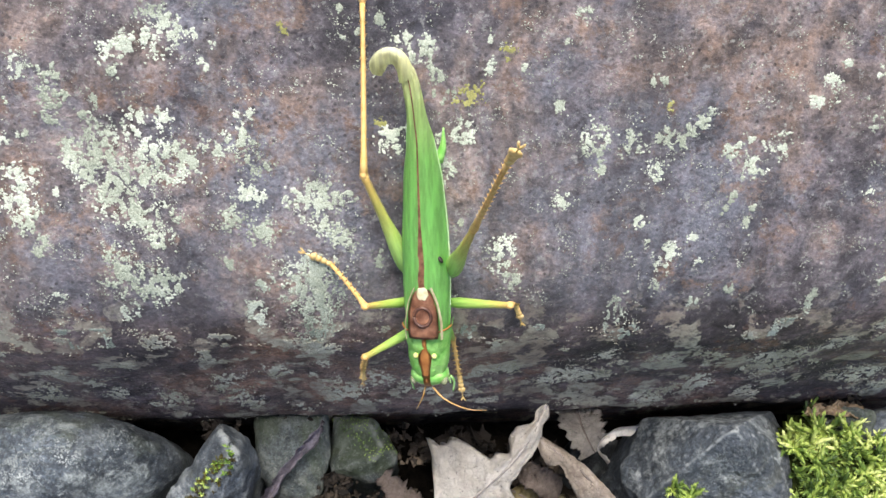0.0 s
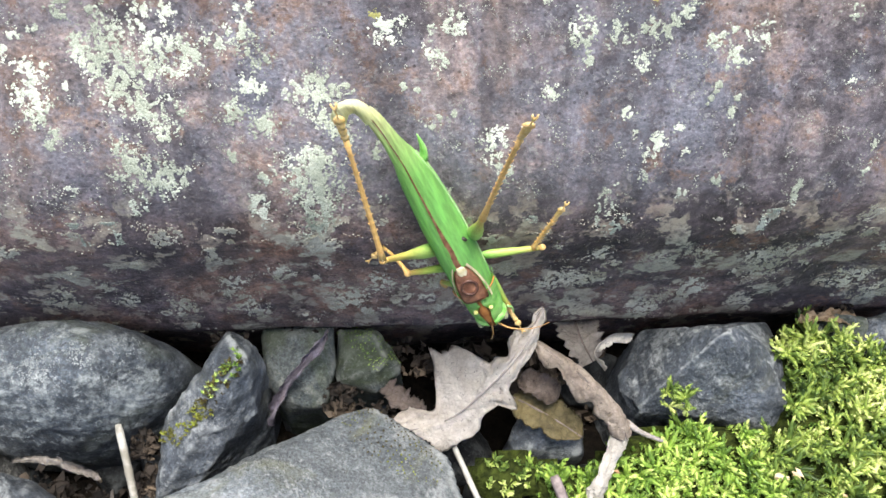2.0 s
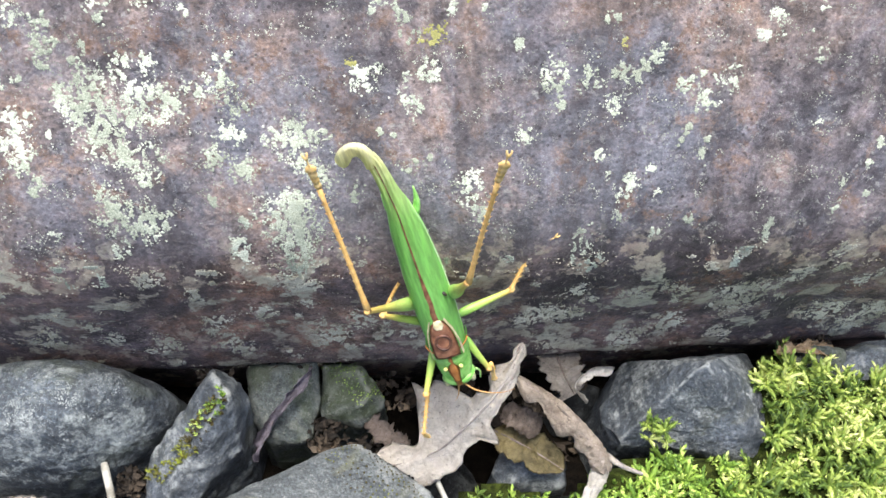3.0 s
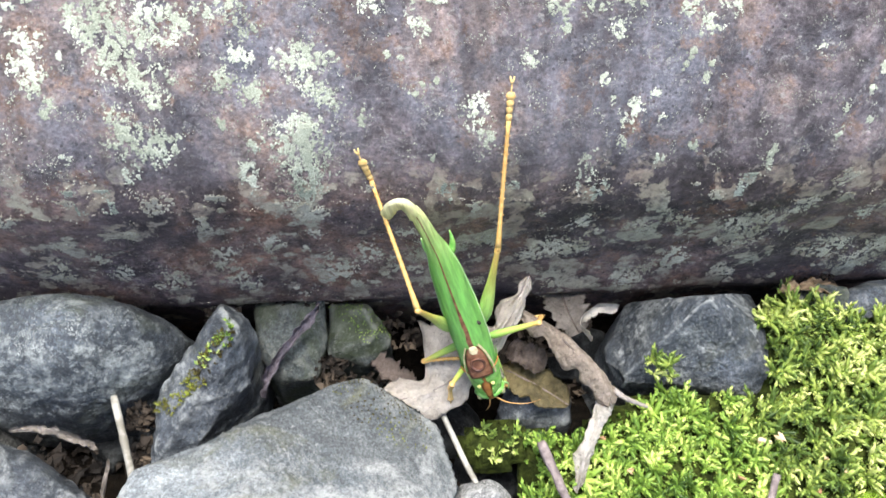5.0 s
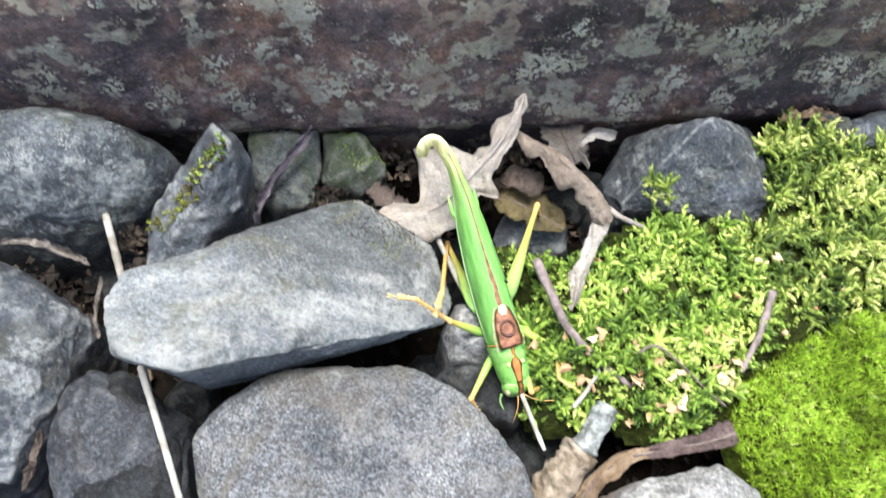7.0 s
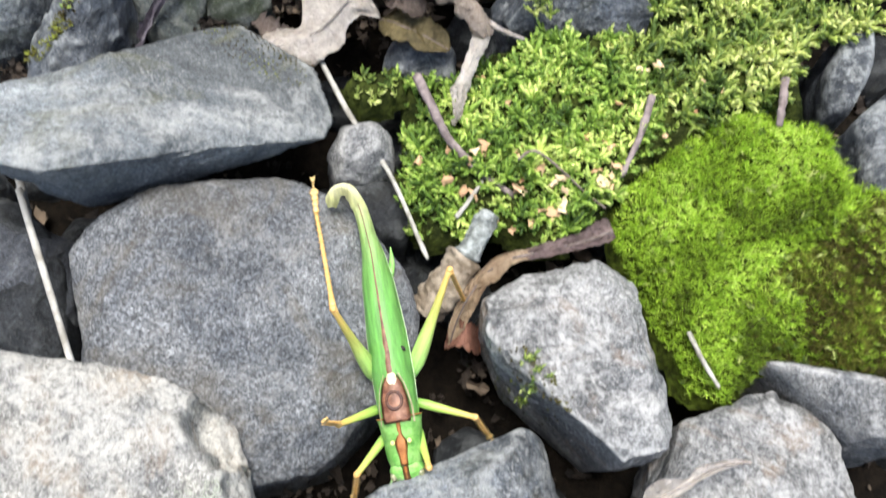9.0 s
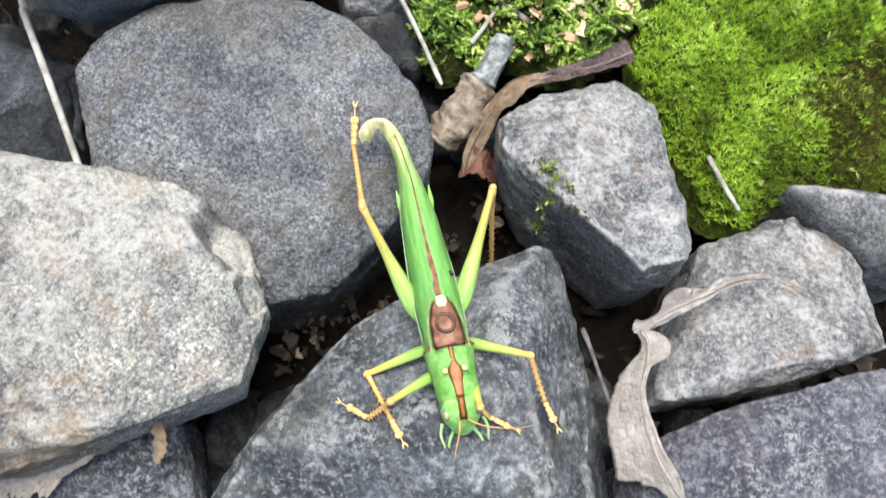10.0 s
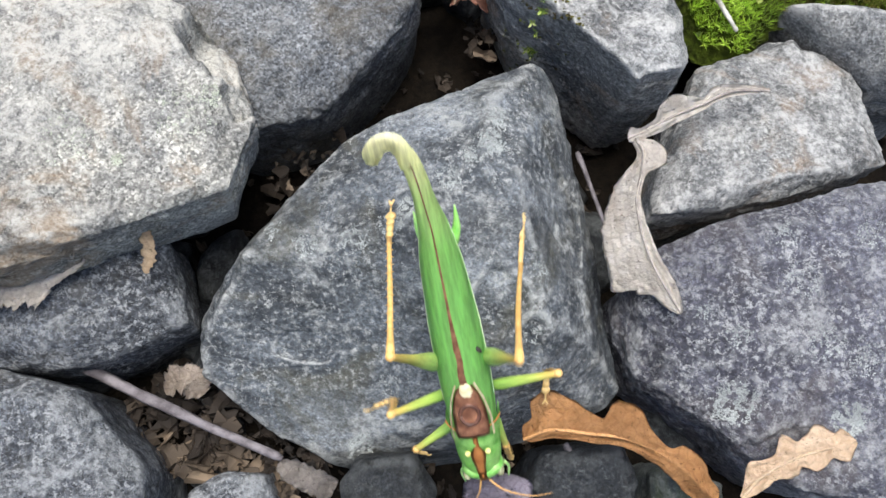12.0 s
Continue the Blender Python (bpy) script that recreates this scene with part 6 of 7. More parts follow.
def build_cricket():
    c = tagged(new("bush_cricket"), "green bush cricket with a brown back stripe and amber legs", "insect")
    c.empty_display_size = 0.01
    v, f = loft(smooth_sections([(8, 0, -1.0, 2.6, 2.6), (2, 0, -1.2, 3.1, 3.2), (-6, 0, -1.2, 3.1, 3.3), (-14, 0, -1.4, 2.6, 2.8), (-19, 0, -1.8, 1.7, 1.7), (-21, 0, -2.0, 0.6, 0.6)], 30))
    v = v + np.array([(0, 0, 0.12 * MM * math.sin(p[1] / MM * 2.2)) for p in v])
    part("abdomen", v, f, BELLY, c, "pale green ringed abdomen")
    # saddle over the shoulders, with a flared hind rim
    rows = []
    for y in np.linspace(6.8, 14.9, 20):
        w = float(np.interp(y, (6.8, 8, 11, 13.5, 14.9), (3.95, 3.7, 3.35, 3.15, 2.75)))
        z = float(np.interp(y, (6.8, 8.5, 12, 13.6, 14.9), (3.9, 3.3, 2.7, 2.2, 1.5)))
        rows.append([(w * math.sin(a) * (1.0 if abs(a) < 1.3 else 0.97), y - 0.9 * (abs(a) / 1.9) ** 2, z - (w * 1.25) * (1 - math.cos(a)) + 0.28 * noise.fractal(Vector((a * 2.2, y * 0.7, 3)), 1.0, 2.0, 3) - 0.35 * math.exp(-((y - 10.6) / 0.5) ** 2)) for a in np.linspace(-1.9, 1.9, 25)])
    v, f = sheet(rows, 0.25)
    pronotum = part("pronotum", v, f, SKIN, c, "green saddle-shaped pronotum")
    rows = [[(x * float(np.interp(y, (6.9, 9.6, 10.6, 11.6, 13, 14.6), (0.35, 0.35, 1.05, 1.0, 0.7, 0.6))), y, float(np.interp(y, (6.8, 8.5, 12, 14.6), (3.9, 3.3, 2.7, 1.9))) + 0.14 - 0.12 * abs(x)) for x in (-1, -0.5, 0, 0.5, 1)] for y in np.linspace(6.9, 14.6, 16)]
    v, f = sheet(rows, 0.1)
    part("back_stripe", v, f, RUSSET, pronotum, "rust-brown stripe")
    rim = [(3.95 * math.sin(a), 6.75 - 0.9 * (abs(a) / 1.9) ** 2, 4.05 - 3.95 * 1.25 * (1 - math.cos(a))) for a in np.linspace(-1.3, 1.3, 21)]
    v, f = tube(np.array(rim) * MM, [0.13 * MM] * 21, 6)
    part("hind_rim", v, f, RUSSET, pronotum, "amber hind rim")
    base, faces = sphere(3)
    for s in (-1, 1):
        part("pale_mark", (base * (0.42, 0.44, 0.3) + (s * 1.4, 10.7, 2.75)) * MM, faces, YELLOW, pronotum, "small yellow spot")
    v, f = loft(smooth_sections([(13.6, 0, -1.6, 2.3, 2.9), (14.8, 0, -1.5, 3.0, 3.2), (16.0, 0, -2.0, 2.85, 3.0), (16.9, 0, -3.2, 2.0, 2.6), (17.5, 0, -4.4, 1.2, 1.7), (17.6, 0, -5.2, 0.5, 0.8)], 18))
    head = part("head", v, f, SKIN, c, "green head")
    for s in (-1, 1):
        part("eye", (base * (0.62, 0.85, 0.95) + (s * 2.35, 15.9, -0.7)) * MM, faces, EYE, head, "dull green-brown compound eye")
    rows = [[(x * 0.55, y, float(np.interp(y, (14.4, 15.6, 16.6, 17.2), (1.75, 1.45, 0.35, -0.9))) + 0.12 - 0.1 * abs(x)) for x in (-1, 0, 1)] for y in np.linspace(14.4, 17.1, 8)]
    v, f = sheet(rows, 0.1)
    part("brow_stripe", v, f, RUSSET, head, "rust-brown stripe")
    for s in (-1, 1):
        v, f = tube(spline([(s * 1.2, 16.6, -5.0), (s * 2.1, 17.6, -6.2), (s * 2.6, 18.8, -6.4)], 8) * MM, np.linspace(0.32, 0.16, 8) * MM, 7)
        part("palp", v, f, BELLY, head)
        v, f = tube(spline([(s * 3.0, 16.2, -3.2), (s * 3.5, 17.5, -4.0), (s * 3.2, 19.4, -4.6)], 8) * MM, np.linspace(0.26, 0.14, 8) * MM, 7)
        part("palp", v, f, BELLY, head)
    for s, bends in ((1, ((0.6, 17.2, -0.6), (1.1, 19.0, -0.8), (1.9, 20.8, -1.8), (2.6, 22.2, -3.0))), (-1, ((-0.6, 17.2, -0.6), (-2.2, 18.6, 0.0), (-4.4, 19.6, 0.4), (-6.8, 20.2, 0.5), (-9.2, 20.2, 0.3)))):
        v, f = tube(spline(bends, 26) * MM, np.linspace(0.17, 0.04, 26) * MM, 7)
        part("antenna", v, f, FEELER, head, "thin amber antenna")
    for s in (-1, 1):
        v, f = tegmen(s)
        part("wing", v, f, WING, c, "green folded forewing fading to pale yellow")
        edge = [(ridge(y)[0] + s * (ridge(y)[2] + 0.06), y, ridge(y)[1] - ridge(y)[3] * 0.86) for y in np.linspace(4, -22, 40)]
        v, f = tube(np.array(edge) * MM, np.interp(np.linspace(0, 1, 40), (0, 0.3, 1), (0.07, 0.12, 0.06)) * MM, 6)
        part("wing_margin", v, f, MARGIN, c, "pale green outer edge of the wing")
    base, faces = sphere(3)
    part("wing_spot", (base * (0.3, 0.6, 0.42) @ np.array(((0.8, 0.6, 0), (-0.6, 0.8, 0), (0, 0, 1))) + (-2.6, -4.6, 3.0)) * MM, faces, BLACKISH, c, "small dark spot on the wing")
    # curled end of the wings, hooked to the right
    rows = []
    bend = spline([(1.6, -30.5, 4.7), (2.0, -32.4, 4.8), (3.0, -33.9, 4.9), (4.6, -34.0, 4.8), (5.8, -32.9, 4.4), (6.2, -31.4, 3.7)], 18)
    for p, d, u in zip(bend, np.gradient(bend, axis=0), np.linspace(0, 1, 18)):
        w = float(np.interp(u, (0, 0.3, 0.6, 0.85, 1), (1.15, 1.15, 1.2, 1.3, 0.7)))
        d = np.array((-d[1], d[0], 0)) / math.hypot(d[0], d[1])
        rows.append([p + d * w * k + np.array((0, 0, -0.55 * k * k + 0.12 * math.sin(7 * u + 3 * k))) for k in np.linspace(-1, 1, 8)])
    v, f = sheet(rows, 0.1)
    part("wing_tip", v, f, WING, c, "pale curled wing tip")
    v, f = strip(np.linspace(0, -31, 40), lambda y: float(np.interp(y, (-31, -22, -10, -4, 0), (0.07, 0.10, 0.19, 0.5, 1.1))), 0.16)
    part("wing_stripe", v, f, BROWN, c, "brown stripe along the folded wings")
    # the rasp behind the pronotum
    rows = []
    for y in np.linspace(-0.2, 7.6, 16):
        w = float(np.interp(y, (-0.2, 1.2, 3.5, 6.5, 7.6), (1.0, 1.7, 2.25, 2.35, 2.2)))
        rows.append([(k * w, y, float(np.interp(y, (0, 4, 8), (4.35, 4.3, 3.95))) + 0.18 - 0.55 * k * k) for k in np.linspace(-1, 1, 9)])
    v, f = sheet(rows, 0.15)
    field = part("stridulating_field", v, f, BROWN, c, "glossy brown sound field")
    ring = [(1.25 * math.cos(a), 4.0 + 1.45 * math.sin(a), 4.45 - 0.16 * math.cos(a) ** 2) for a in np.linspace(0, 2 * math.pi, 25)]
    v, f = tube(np.array(ring) * MM, [0.3 * MM] * 25, 6)
    part("ring_vein", v, f, DARK_BROWN, field, "dark ring-shaped vein")
    part("mirror", (base * (1.15, 1.35, 0.1) + (0, 4.0, 4.32)) * MM, faces, BROWN, field, "translucent brown mirror")
    part("pale_patch", (base * (0.9, 1.0, 0.14) * (1 + 0.25 * rough_noise(base, 1.6, 2))[:, None] + (0, 0.4, 4.44)) * MM, faces, CREAM, field, "cream patch")
    for s in (-1, 1):
        rows = [[(s * (float(np.interp(y, (-0.5, 2, 5, 7.8), (1.25, 2.25, 2.75, 2.75))) + k * 0.12), y, float(np.interp(y, (0, 4, 8), (4.0, 3.75, 3.2))) - 0.25 * k) for k in (-1, 0, 1)] for y in np.linspace(-0.5, 7.8, 12)]
        v, f = sheet(rows if s < 0 else [r[::-1] for r in rows], 0.15)
        part("pale_edge", v, f, CREAM, field, "cream edge")
        v, f = tube(spline([(s * 1.7, -18.5, -1.6), (s * 2.5, -20.8, -1.2), (s * 2.7, -23.6, -0.6)], 9) * MM, np.interp(np.linspace(0, 1, 9), (0, 0.4, 1), (0.75, 0.6, 0.1)) * MM, 8)
        part("cercus", v, f, SKIN, c, "bright green cercus")
    sizes = {"F": (9.5, 0.85, 0.5, 9.0, 0.36, 7), "M": (10.5, 0.9, 0.5, 9.5, 0.38, 7), "H": (19.5, 1.5, 0.5, 24.2, 0.42, 12)}
    for leg, hip in HIPS.items():
        lf, thick, thin, lt, shin, spines = sizes[leg[0]]
        ys = np.linspace(-0.6, lf, 16)
        if leg[0] == "H":
            rr = np.interp(ys / lf, (-0.05, 0.12, 0.3, 0.6, 0.93, 1.0), (0.7, thick, thick * 0.9, 0.75, thin, thin * 1.25))
        else:
            rr = np.interp(ys / lf, (-0.06, 0.15, 0.6, 0.93, 1.0), (0.6, thick, thick * 0.75, thin, thin * 1.2))
        v, f = tube(np.stack([ys * 0, ys, 0 * ys], 1) * MM, rr * MM, 12, 0.85)
        femur = part("femur", v, f, HIND_FEMUR if leg[0] == "H" else FEMUR, c, "long olive-green hind femur" if leg[0] == "H" else "green femur")
        part("knee", (sphere(2)[0] * (thin * 1.25, thin * 1.4, thin * 1.25) + (0, lf, 0)) * MM, sphere(2)[1], TIBIA, femur)
        v, f = spiny(lt, shin, shin * 0.8, spines, hook=0.45 if leg[0] == "H" else 0.8)
        tibia = part("tibia", v, f, TIBIA, c, "amber spined tibia")
        v, f = tarsus_shape(6.6 if leg[0] == "H" else 4.8, 0.68 if leg[0] == "H" else 0.56)
        foot = part("tarsus", v, f, TARSUS, tibia, "pale amber foot with claws")
        foot.matrix_basis = pose(0, lt * MM, 0, 12, 0, 8 if leg[1] == "A" else -8)
        LEG_PARTS[leg] = (femur, tibia, foot)
    return c


CRICKET = build_cricket()


def motions():
    """The cricket climbs down the rail and walks over the stones."""
    way = [
        (0.0, 8.4, 57.5, 65.9, -41.9, 12.0, 174.6),
        (0.5, 8.5, 56.2, 63.1, -43.4, 12.7, 179.8),
        (1.0, 9.9, 51.4, 56.7, -49.8, 16.1, -175.6),
        (1.5, 10.0, 51.5, 53.5, -57.1, 17.6, -175.1),
        (2.0, 15.4, 50.3, 51.1, -58.0, 22.7, -166.2),
        (2.5, 15.4, 49.0, 51.1, -51.7, 16.4, -165.7),
        (4.5, 17.3, 44.5, 30.1, -65.8, 17.5, 178.0),
        (5.0, 22.0, 38.8, 26.3, -57.1, 15.9, -169.0),
        (5.5, 19.2, 36.2, 20.1, -45.9, 12.7, -172.2),
        (6.0, 21.1, 35.8, 13.0, -39.8, 24.1, 177.4),
        (6.5, 25.6, 22.4, 17.2, -9.5, 0.5, -162.9),
        (7.0, 28.6, 11.4, 12.6, -18.5, -1.1, -161.6),
        (7.6, 29.1, -3.8, 17.7, -14.1, 1.3, -165.6),
        (8.2, 30.6, -19.0, 22.8, -9.9, 3.9, -169.4),
        (9.0, 30.3, -39.2, 14.5, -4.6, 7.9, -174.2),
        (9.5, 30.1, -49.1, 19.7, 12.7, 5.3, -170.0),
        (10.0, 34.2, -61.7, 23.8, 13.4, 0.9, -171.5),
        (10.5, 34.3, -74.1, 29.7, 8.9, 2.9, -170.7),
        (11.0, 35.9, -79.7, 27.4, 2.9, 8.9, -166.6),
        (11.5, 36.2, -88.7, 25.5, -19.1, 6.5, -172.5),
        (12.0, 36.6, -100.0, 24.5, -31.4, 9.6, -175.5),
    ]
    walk(CRICKET, [(t, pose(x * MM, y * MM, z * MM, a, b, c)) for t, x, y, z, a, b, c in way])
    rows = [
        (0.00, (10.7, 13.4, -2.5), (13.0, 18.5, -9.6), (13.8, 22.2, -12.5)),
        (0.50, (9.1, 13.4, -8.0), (10.3, 16.5, -16.3), (11.0, 19.2, -20.3)),
        (1.00, (9.4, 15.0, -1.4), (13.3, 23.0, -0.6), (15.5, 27.1, 0.5)),
        (1.50, (1.8, 17.5, -5.8), (3.0, 24.1, -11.8), (-0.9, 27.0, -11.7)),
        (2.00, (7.4, 11.6, -10.6), (9.0, 17.6, -17.1), (10.3, 21.7, -19.2)),
        (2.25, (7.5, 14.7, -8.3), (10.4, 22.9, -10.7), (11.1, 27.1, -13.4)),
        (2.50, (6.8, 16.8, -5.0), (10.1, 24.8, -2.8), (9.7, 28.2, -6.2)),
        (3.50, (5.8, 13.8, 4.2), (8.7, 22.3, 3.7), (9.7, 25.9, 0.5)),
        (4.00, (3.8, 9.6, 6.4), (6.4, 18.0, 4.5), (7.9, 21.6, 1.3)),
        (4.25, (2.6, 7.4, 6.4), (5.0, 15.7, 3.9), (6.6, 19.2, 0.7)),
        (4.50, (1.4, 5.2, 5.8), (3.6, 13.3, 2.6), (5.4, 15.7, -1.2)),
        (5.00, (5.9, 6.0, 5.6), (7.7, 12.4, -0.6), (8.8, 16.9, -1.6)),
        (5.25, (6.3, 9.7, 5.7), (8.5, 18.4, 5.8), (9.2, 23.4, 6.0)),
        (5.50, (6.1, 13.2, 4.5), (7.5, 19.5, 10.8), (7.5, 24.0, 12.4)),
        (6.00, (5.7, 12.8, 4.9), (5.9, 19.7, 10.6), (7.1, 22.6, 14.3)),
        (6.50, (6.8, 17.0, -3.4), (8.9, 25.8, -3.5), (6.8, 30.0, -4.3)),
        (7.00, (9.3, 15.2, -2.1), (6.7, 21.6, -7.8), (5.3, 25.0, -10.9)),
        (9.00, (8.1, 14.7, 1.7), (10.2, 17.6, -6.5), (11.4, 18.2, -11.1)),
        (9.25, (9.6, 14.1, 0.2), (11.5, 14.7, -8.5), (14.2, 13.3, -12.5)),
        (9.50, (10.7, 13.2, -1.4), (12.3, 11.5, -10.1), (15.7, 8.1, -10.9)),
        (10.00, (9.8, 13.0, 1.2), (13.6, 11.8, -6.9), (17.2, 8.6, -6.6)),
        (10.12, (9.7, 14.0, 0.0), (10.8, 13.0, -8.8), (12.9, 8.9, -6.7)),
        (10.19, (9.5, 14.5, -0.6), (9.3, 13.5, -9.5), (9.8, 9.4, -6.8)),
        (10.25, (9.3, 15.0, -1.2), (7.8, 14.1, -10.1), (6.5, 12.4, -5.5)),
        (10.38, (8.8, 15.7, -2.6), (4.7, 15.1, -10.6), (0.3, 16.0, -8.3)),
        (10.50, (8.1, 16.2, -3.9), (1.8, 16.0, -10.4), (-2.0, 19.0, -9.8)),
        (10.75, (9.3, 15.1, -1.8), (7.0, 14.4, -10.5), (6.9, 19.1, -12.2)),
        (10.88, (9.8, 14.3, -0.8), (9.7, 13.5, -9.8), (11.8, 17.1, -12.5)),
        (10.94, (9.9, 13.9, -0.3), (11.0, 13.0, -9.2), (14.0, 15.7, -12.2)),
        (11.00, (10.1, 13.4, 0.2), (12.2, 12.5, -8.5), (16.3, 14.9, -9.4)),
        (11.12, (9.4, 13.6, 1.2), (10.3, 13.7, -7.7), (13.2, 16.5, -10.7)),
        (11.25, (8.6, 13.7, 2.2), (8.1, 14.8, -6.7), (10.2, 18.5, -9.4)),
        (11.50, (6.8, 13.6, 3.8), (3.7, 16.6, -4.1), (3.8, 21.1, -5.8)),
        (12.00, (9.7, 13.9, -6.3), (11.2, 18.6, -13.8), (9.9, 21.5, -17.4)),
    ]
    femur, tibia, foot = LEG_PARTS["FA"]
    walk(femur, [(t, leg_pose(HIPS["FA"], k)) for t, k, f, c in rows])
    walk(tibia, [(t, leg_pose(k, f)) for t, k, f, c in rows])
    walk(foot, [(t, foot_pose(k, f, c)) for t, k, f, c in rows])
    rows = [
        (0.00, (-2.2, 12.9, -11.4), (-2.7, 21.0, -15.4), (-3.2, 25.6, -16.5)),
        (0.50, (-3.3, 15.7, -9.1), (-3.4, 22.1, -15.4), (-3.5, 26.4, -17.7)),
        (1.00, (-3.0, 16.6, -7.9), (-3.8, 23.4, -13.8), (-4.3, 26.9, -17.1)),
        (1.50, (-3.8, 16.7, -7.6), (-2.8, 23.3, -13.7), (-1.7, 25.6, -17.7)),
        (1.75, (-3.3, 17.3, -6.6), (-2.1, 23.7, -12.7), (-1.8, 28.2, -14.9)),
        (2.00, (-2.7, 17.7, -5.5), (-1.4, 24.0, -11.7), (-2.2, 28.5, -10.2)),
        (2.50, (-3.9, 17.1, -6.8), (-3.4, 23.0, -13.6), (-2.9, 27.2, -15.8)),
        (3.50, (-6.8, 16.1, 0.8), (-5.7, 23.0, -5.0), (-5.3, 27.9, -5.2)),
        (4.50, (-6.5, 9.5, 5.6), (-4.8, 17.0, 1.0), (-4.9, 20.6, 4.2)),
        (4.75, (-5.6, 15.9, 2.2), (-4.3, 22.7, -3.5), (-3.4, 27.5, -4.8)),
        (5.00, (-3.0, 17.9, -4.3), (-2.0, 23.9, -10.9), (-0.9, 26.4, -14.9)),
        (5.25, (-2.3, 18.0, -3.5), (-6.0, 26.2, -3.5), (-8.6, 29.3, -6.5)),
        (5.50, (-1.6, 17.9, -2.6), (-6.8, 21.2, 3.9), (-11.4, 22.2, 2.8)),
        (6.00, (-3.6, 17.5, -0.0), (-6.7, 16.0, 8.3), (-11.2, 15.3, 9.7)),
        (6.25, (-3.5, 17.8, -4.5), (-10.6, 12.4, -3.6), (-14.8, 9.8, -2.8)),
        (6.50, (-3.2, 16.1, -8.6), (-6.8, 12.5, -16.1), (-9.6, 8.7, -16.0)),
        (7.00, (-1.7, 16.9, 1.3), (-7.3, 17.7, -5.8), (-11.9, 18.4, -4.9)),
        (8.00, (-2.9, 16.3, 2.4), (-5.0, 16.8, -6.4), (-7.8, 15.1, -10.2)),
        (8.50, (-3.4, 16.0, 2.8), (-3.7, 16.2, -6.2), (-4.0, 14.3, -10.8)),
        (9.00, (-4.0, 15.5, 3.3), (-2.4, 15.6, -5.6), (-0.1, 13.1, -9.0)),
        (9.25, (-3.3, 15.7, 3.1), (-2.6, 15.0, -5.8), (-1.6, 11.6, -9.4)),
        (9.38, (-3.0, 15.8, 3.0), (-2.7, 14.6, -5.9), (-2.4, 11.0, -9.3)),
        (9.44, (-2.9, 15.9, 3.0), (-2.7, 14.5, -5.9), (-2.7, 10.8, -9.3)),
        (9.50, (-2.7, 15.9, 2.9), (-2.8, 14.3, -5.9), (-3.2, 9.8, -7.5)),
        (9.75, (-2.6, 16.3, 2.5), (-3.5, 14.8, -6.4), (-6.7, 13.1, -9.8)),
        (10.00, (-2.4, 16.6, 2.0), (-4.3, 15.2, -6.7), (-8.1, 17.6, -8.4)),
        (10.50, (-2.3, 16.6, 2.0), (-3.1, 15.6, -6.9), (-7.4, 16.9, -8.6)),
        (11.00, (-2.9, 16.1, 2.8), (-2.8, 17.2, -6.2), (-0.7, 21.2, -7.7)),
        (11.50, (-3.0, 13.3, 5.2), (-3.5, 16.6, -3.2), (-3.6, 20.6, -5.8)),
        (11.75, (-3.5, 17.7, -0.8), (-3.7, 22.3, -8.5), (-3.7, 25.8, -12.1)),
        (12.00, (-3.4, 16.4, -8.2), (-3.3, 22.2, -15.1), (-3.3, 25.3, -18.8)),
    ]
    femur, tibia, foot = LEG_PARTS["FB"]
    walk(femur, [(t, leg_pose(HIPS["FB"], k)) for t, k, f, c in rows])
    walk(tibia, [(t, leg_pose(k, f)) for t, k, f, c in rows])
    walk(foot, [(t, foot_pose(k, f, c)) for t, k, f, c in rows])
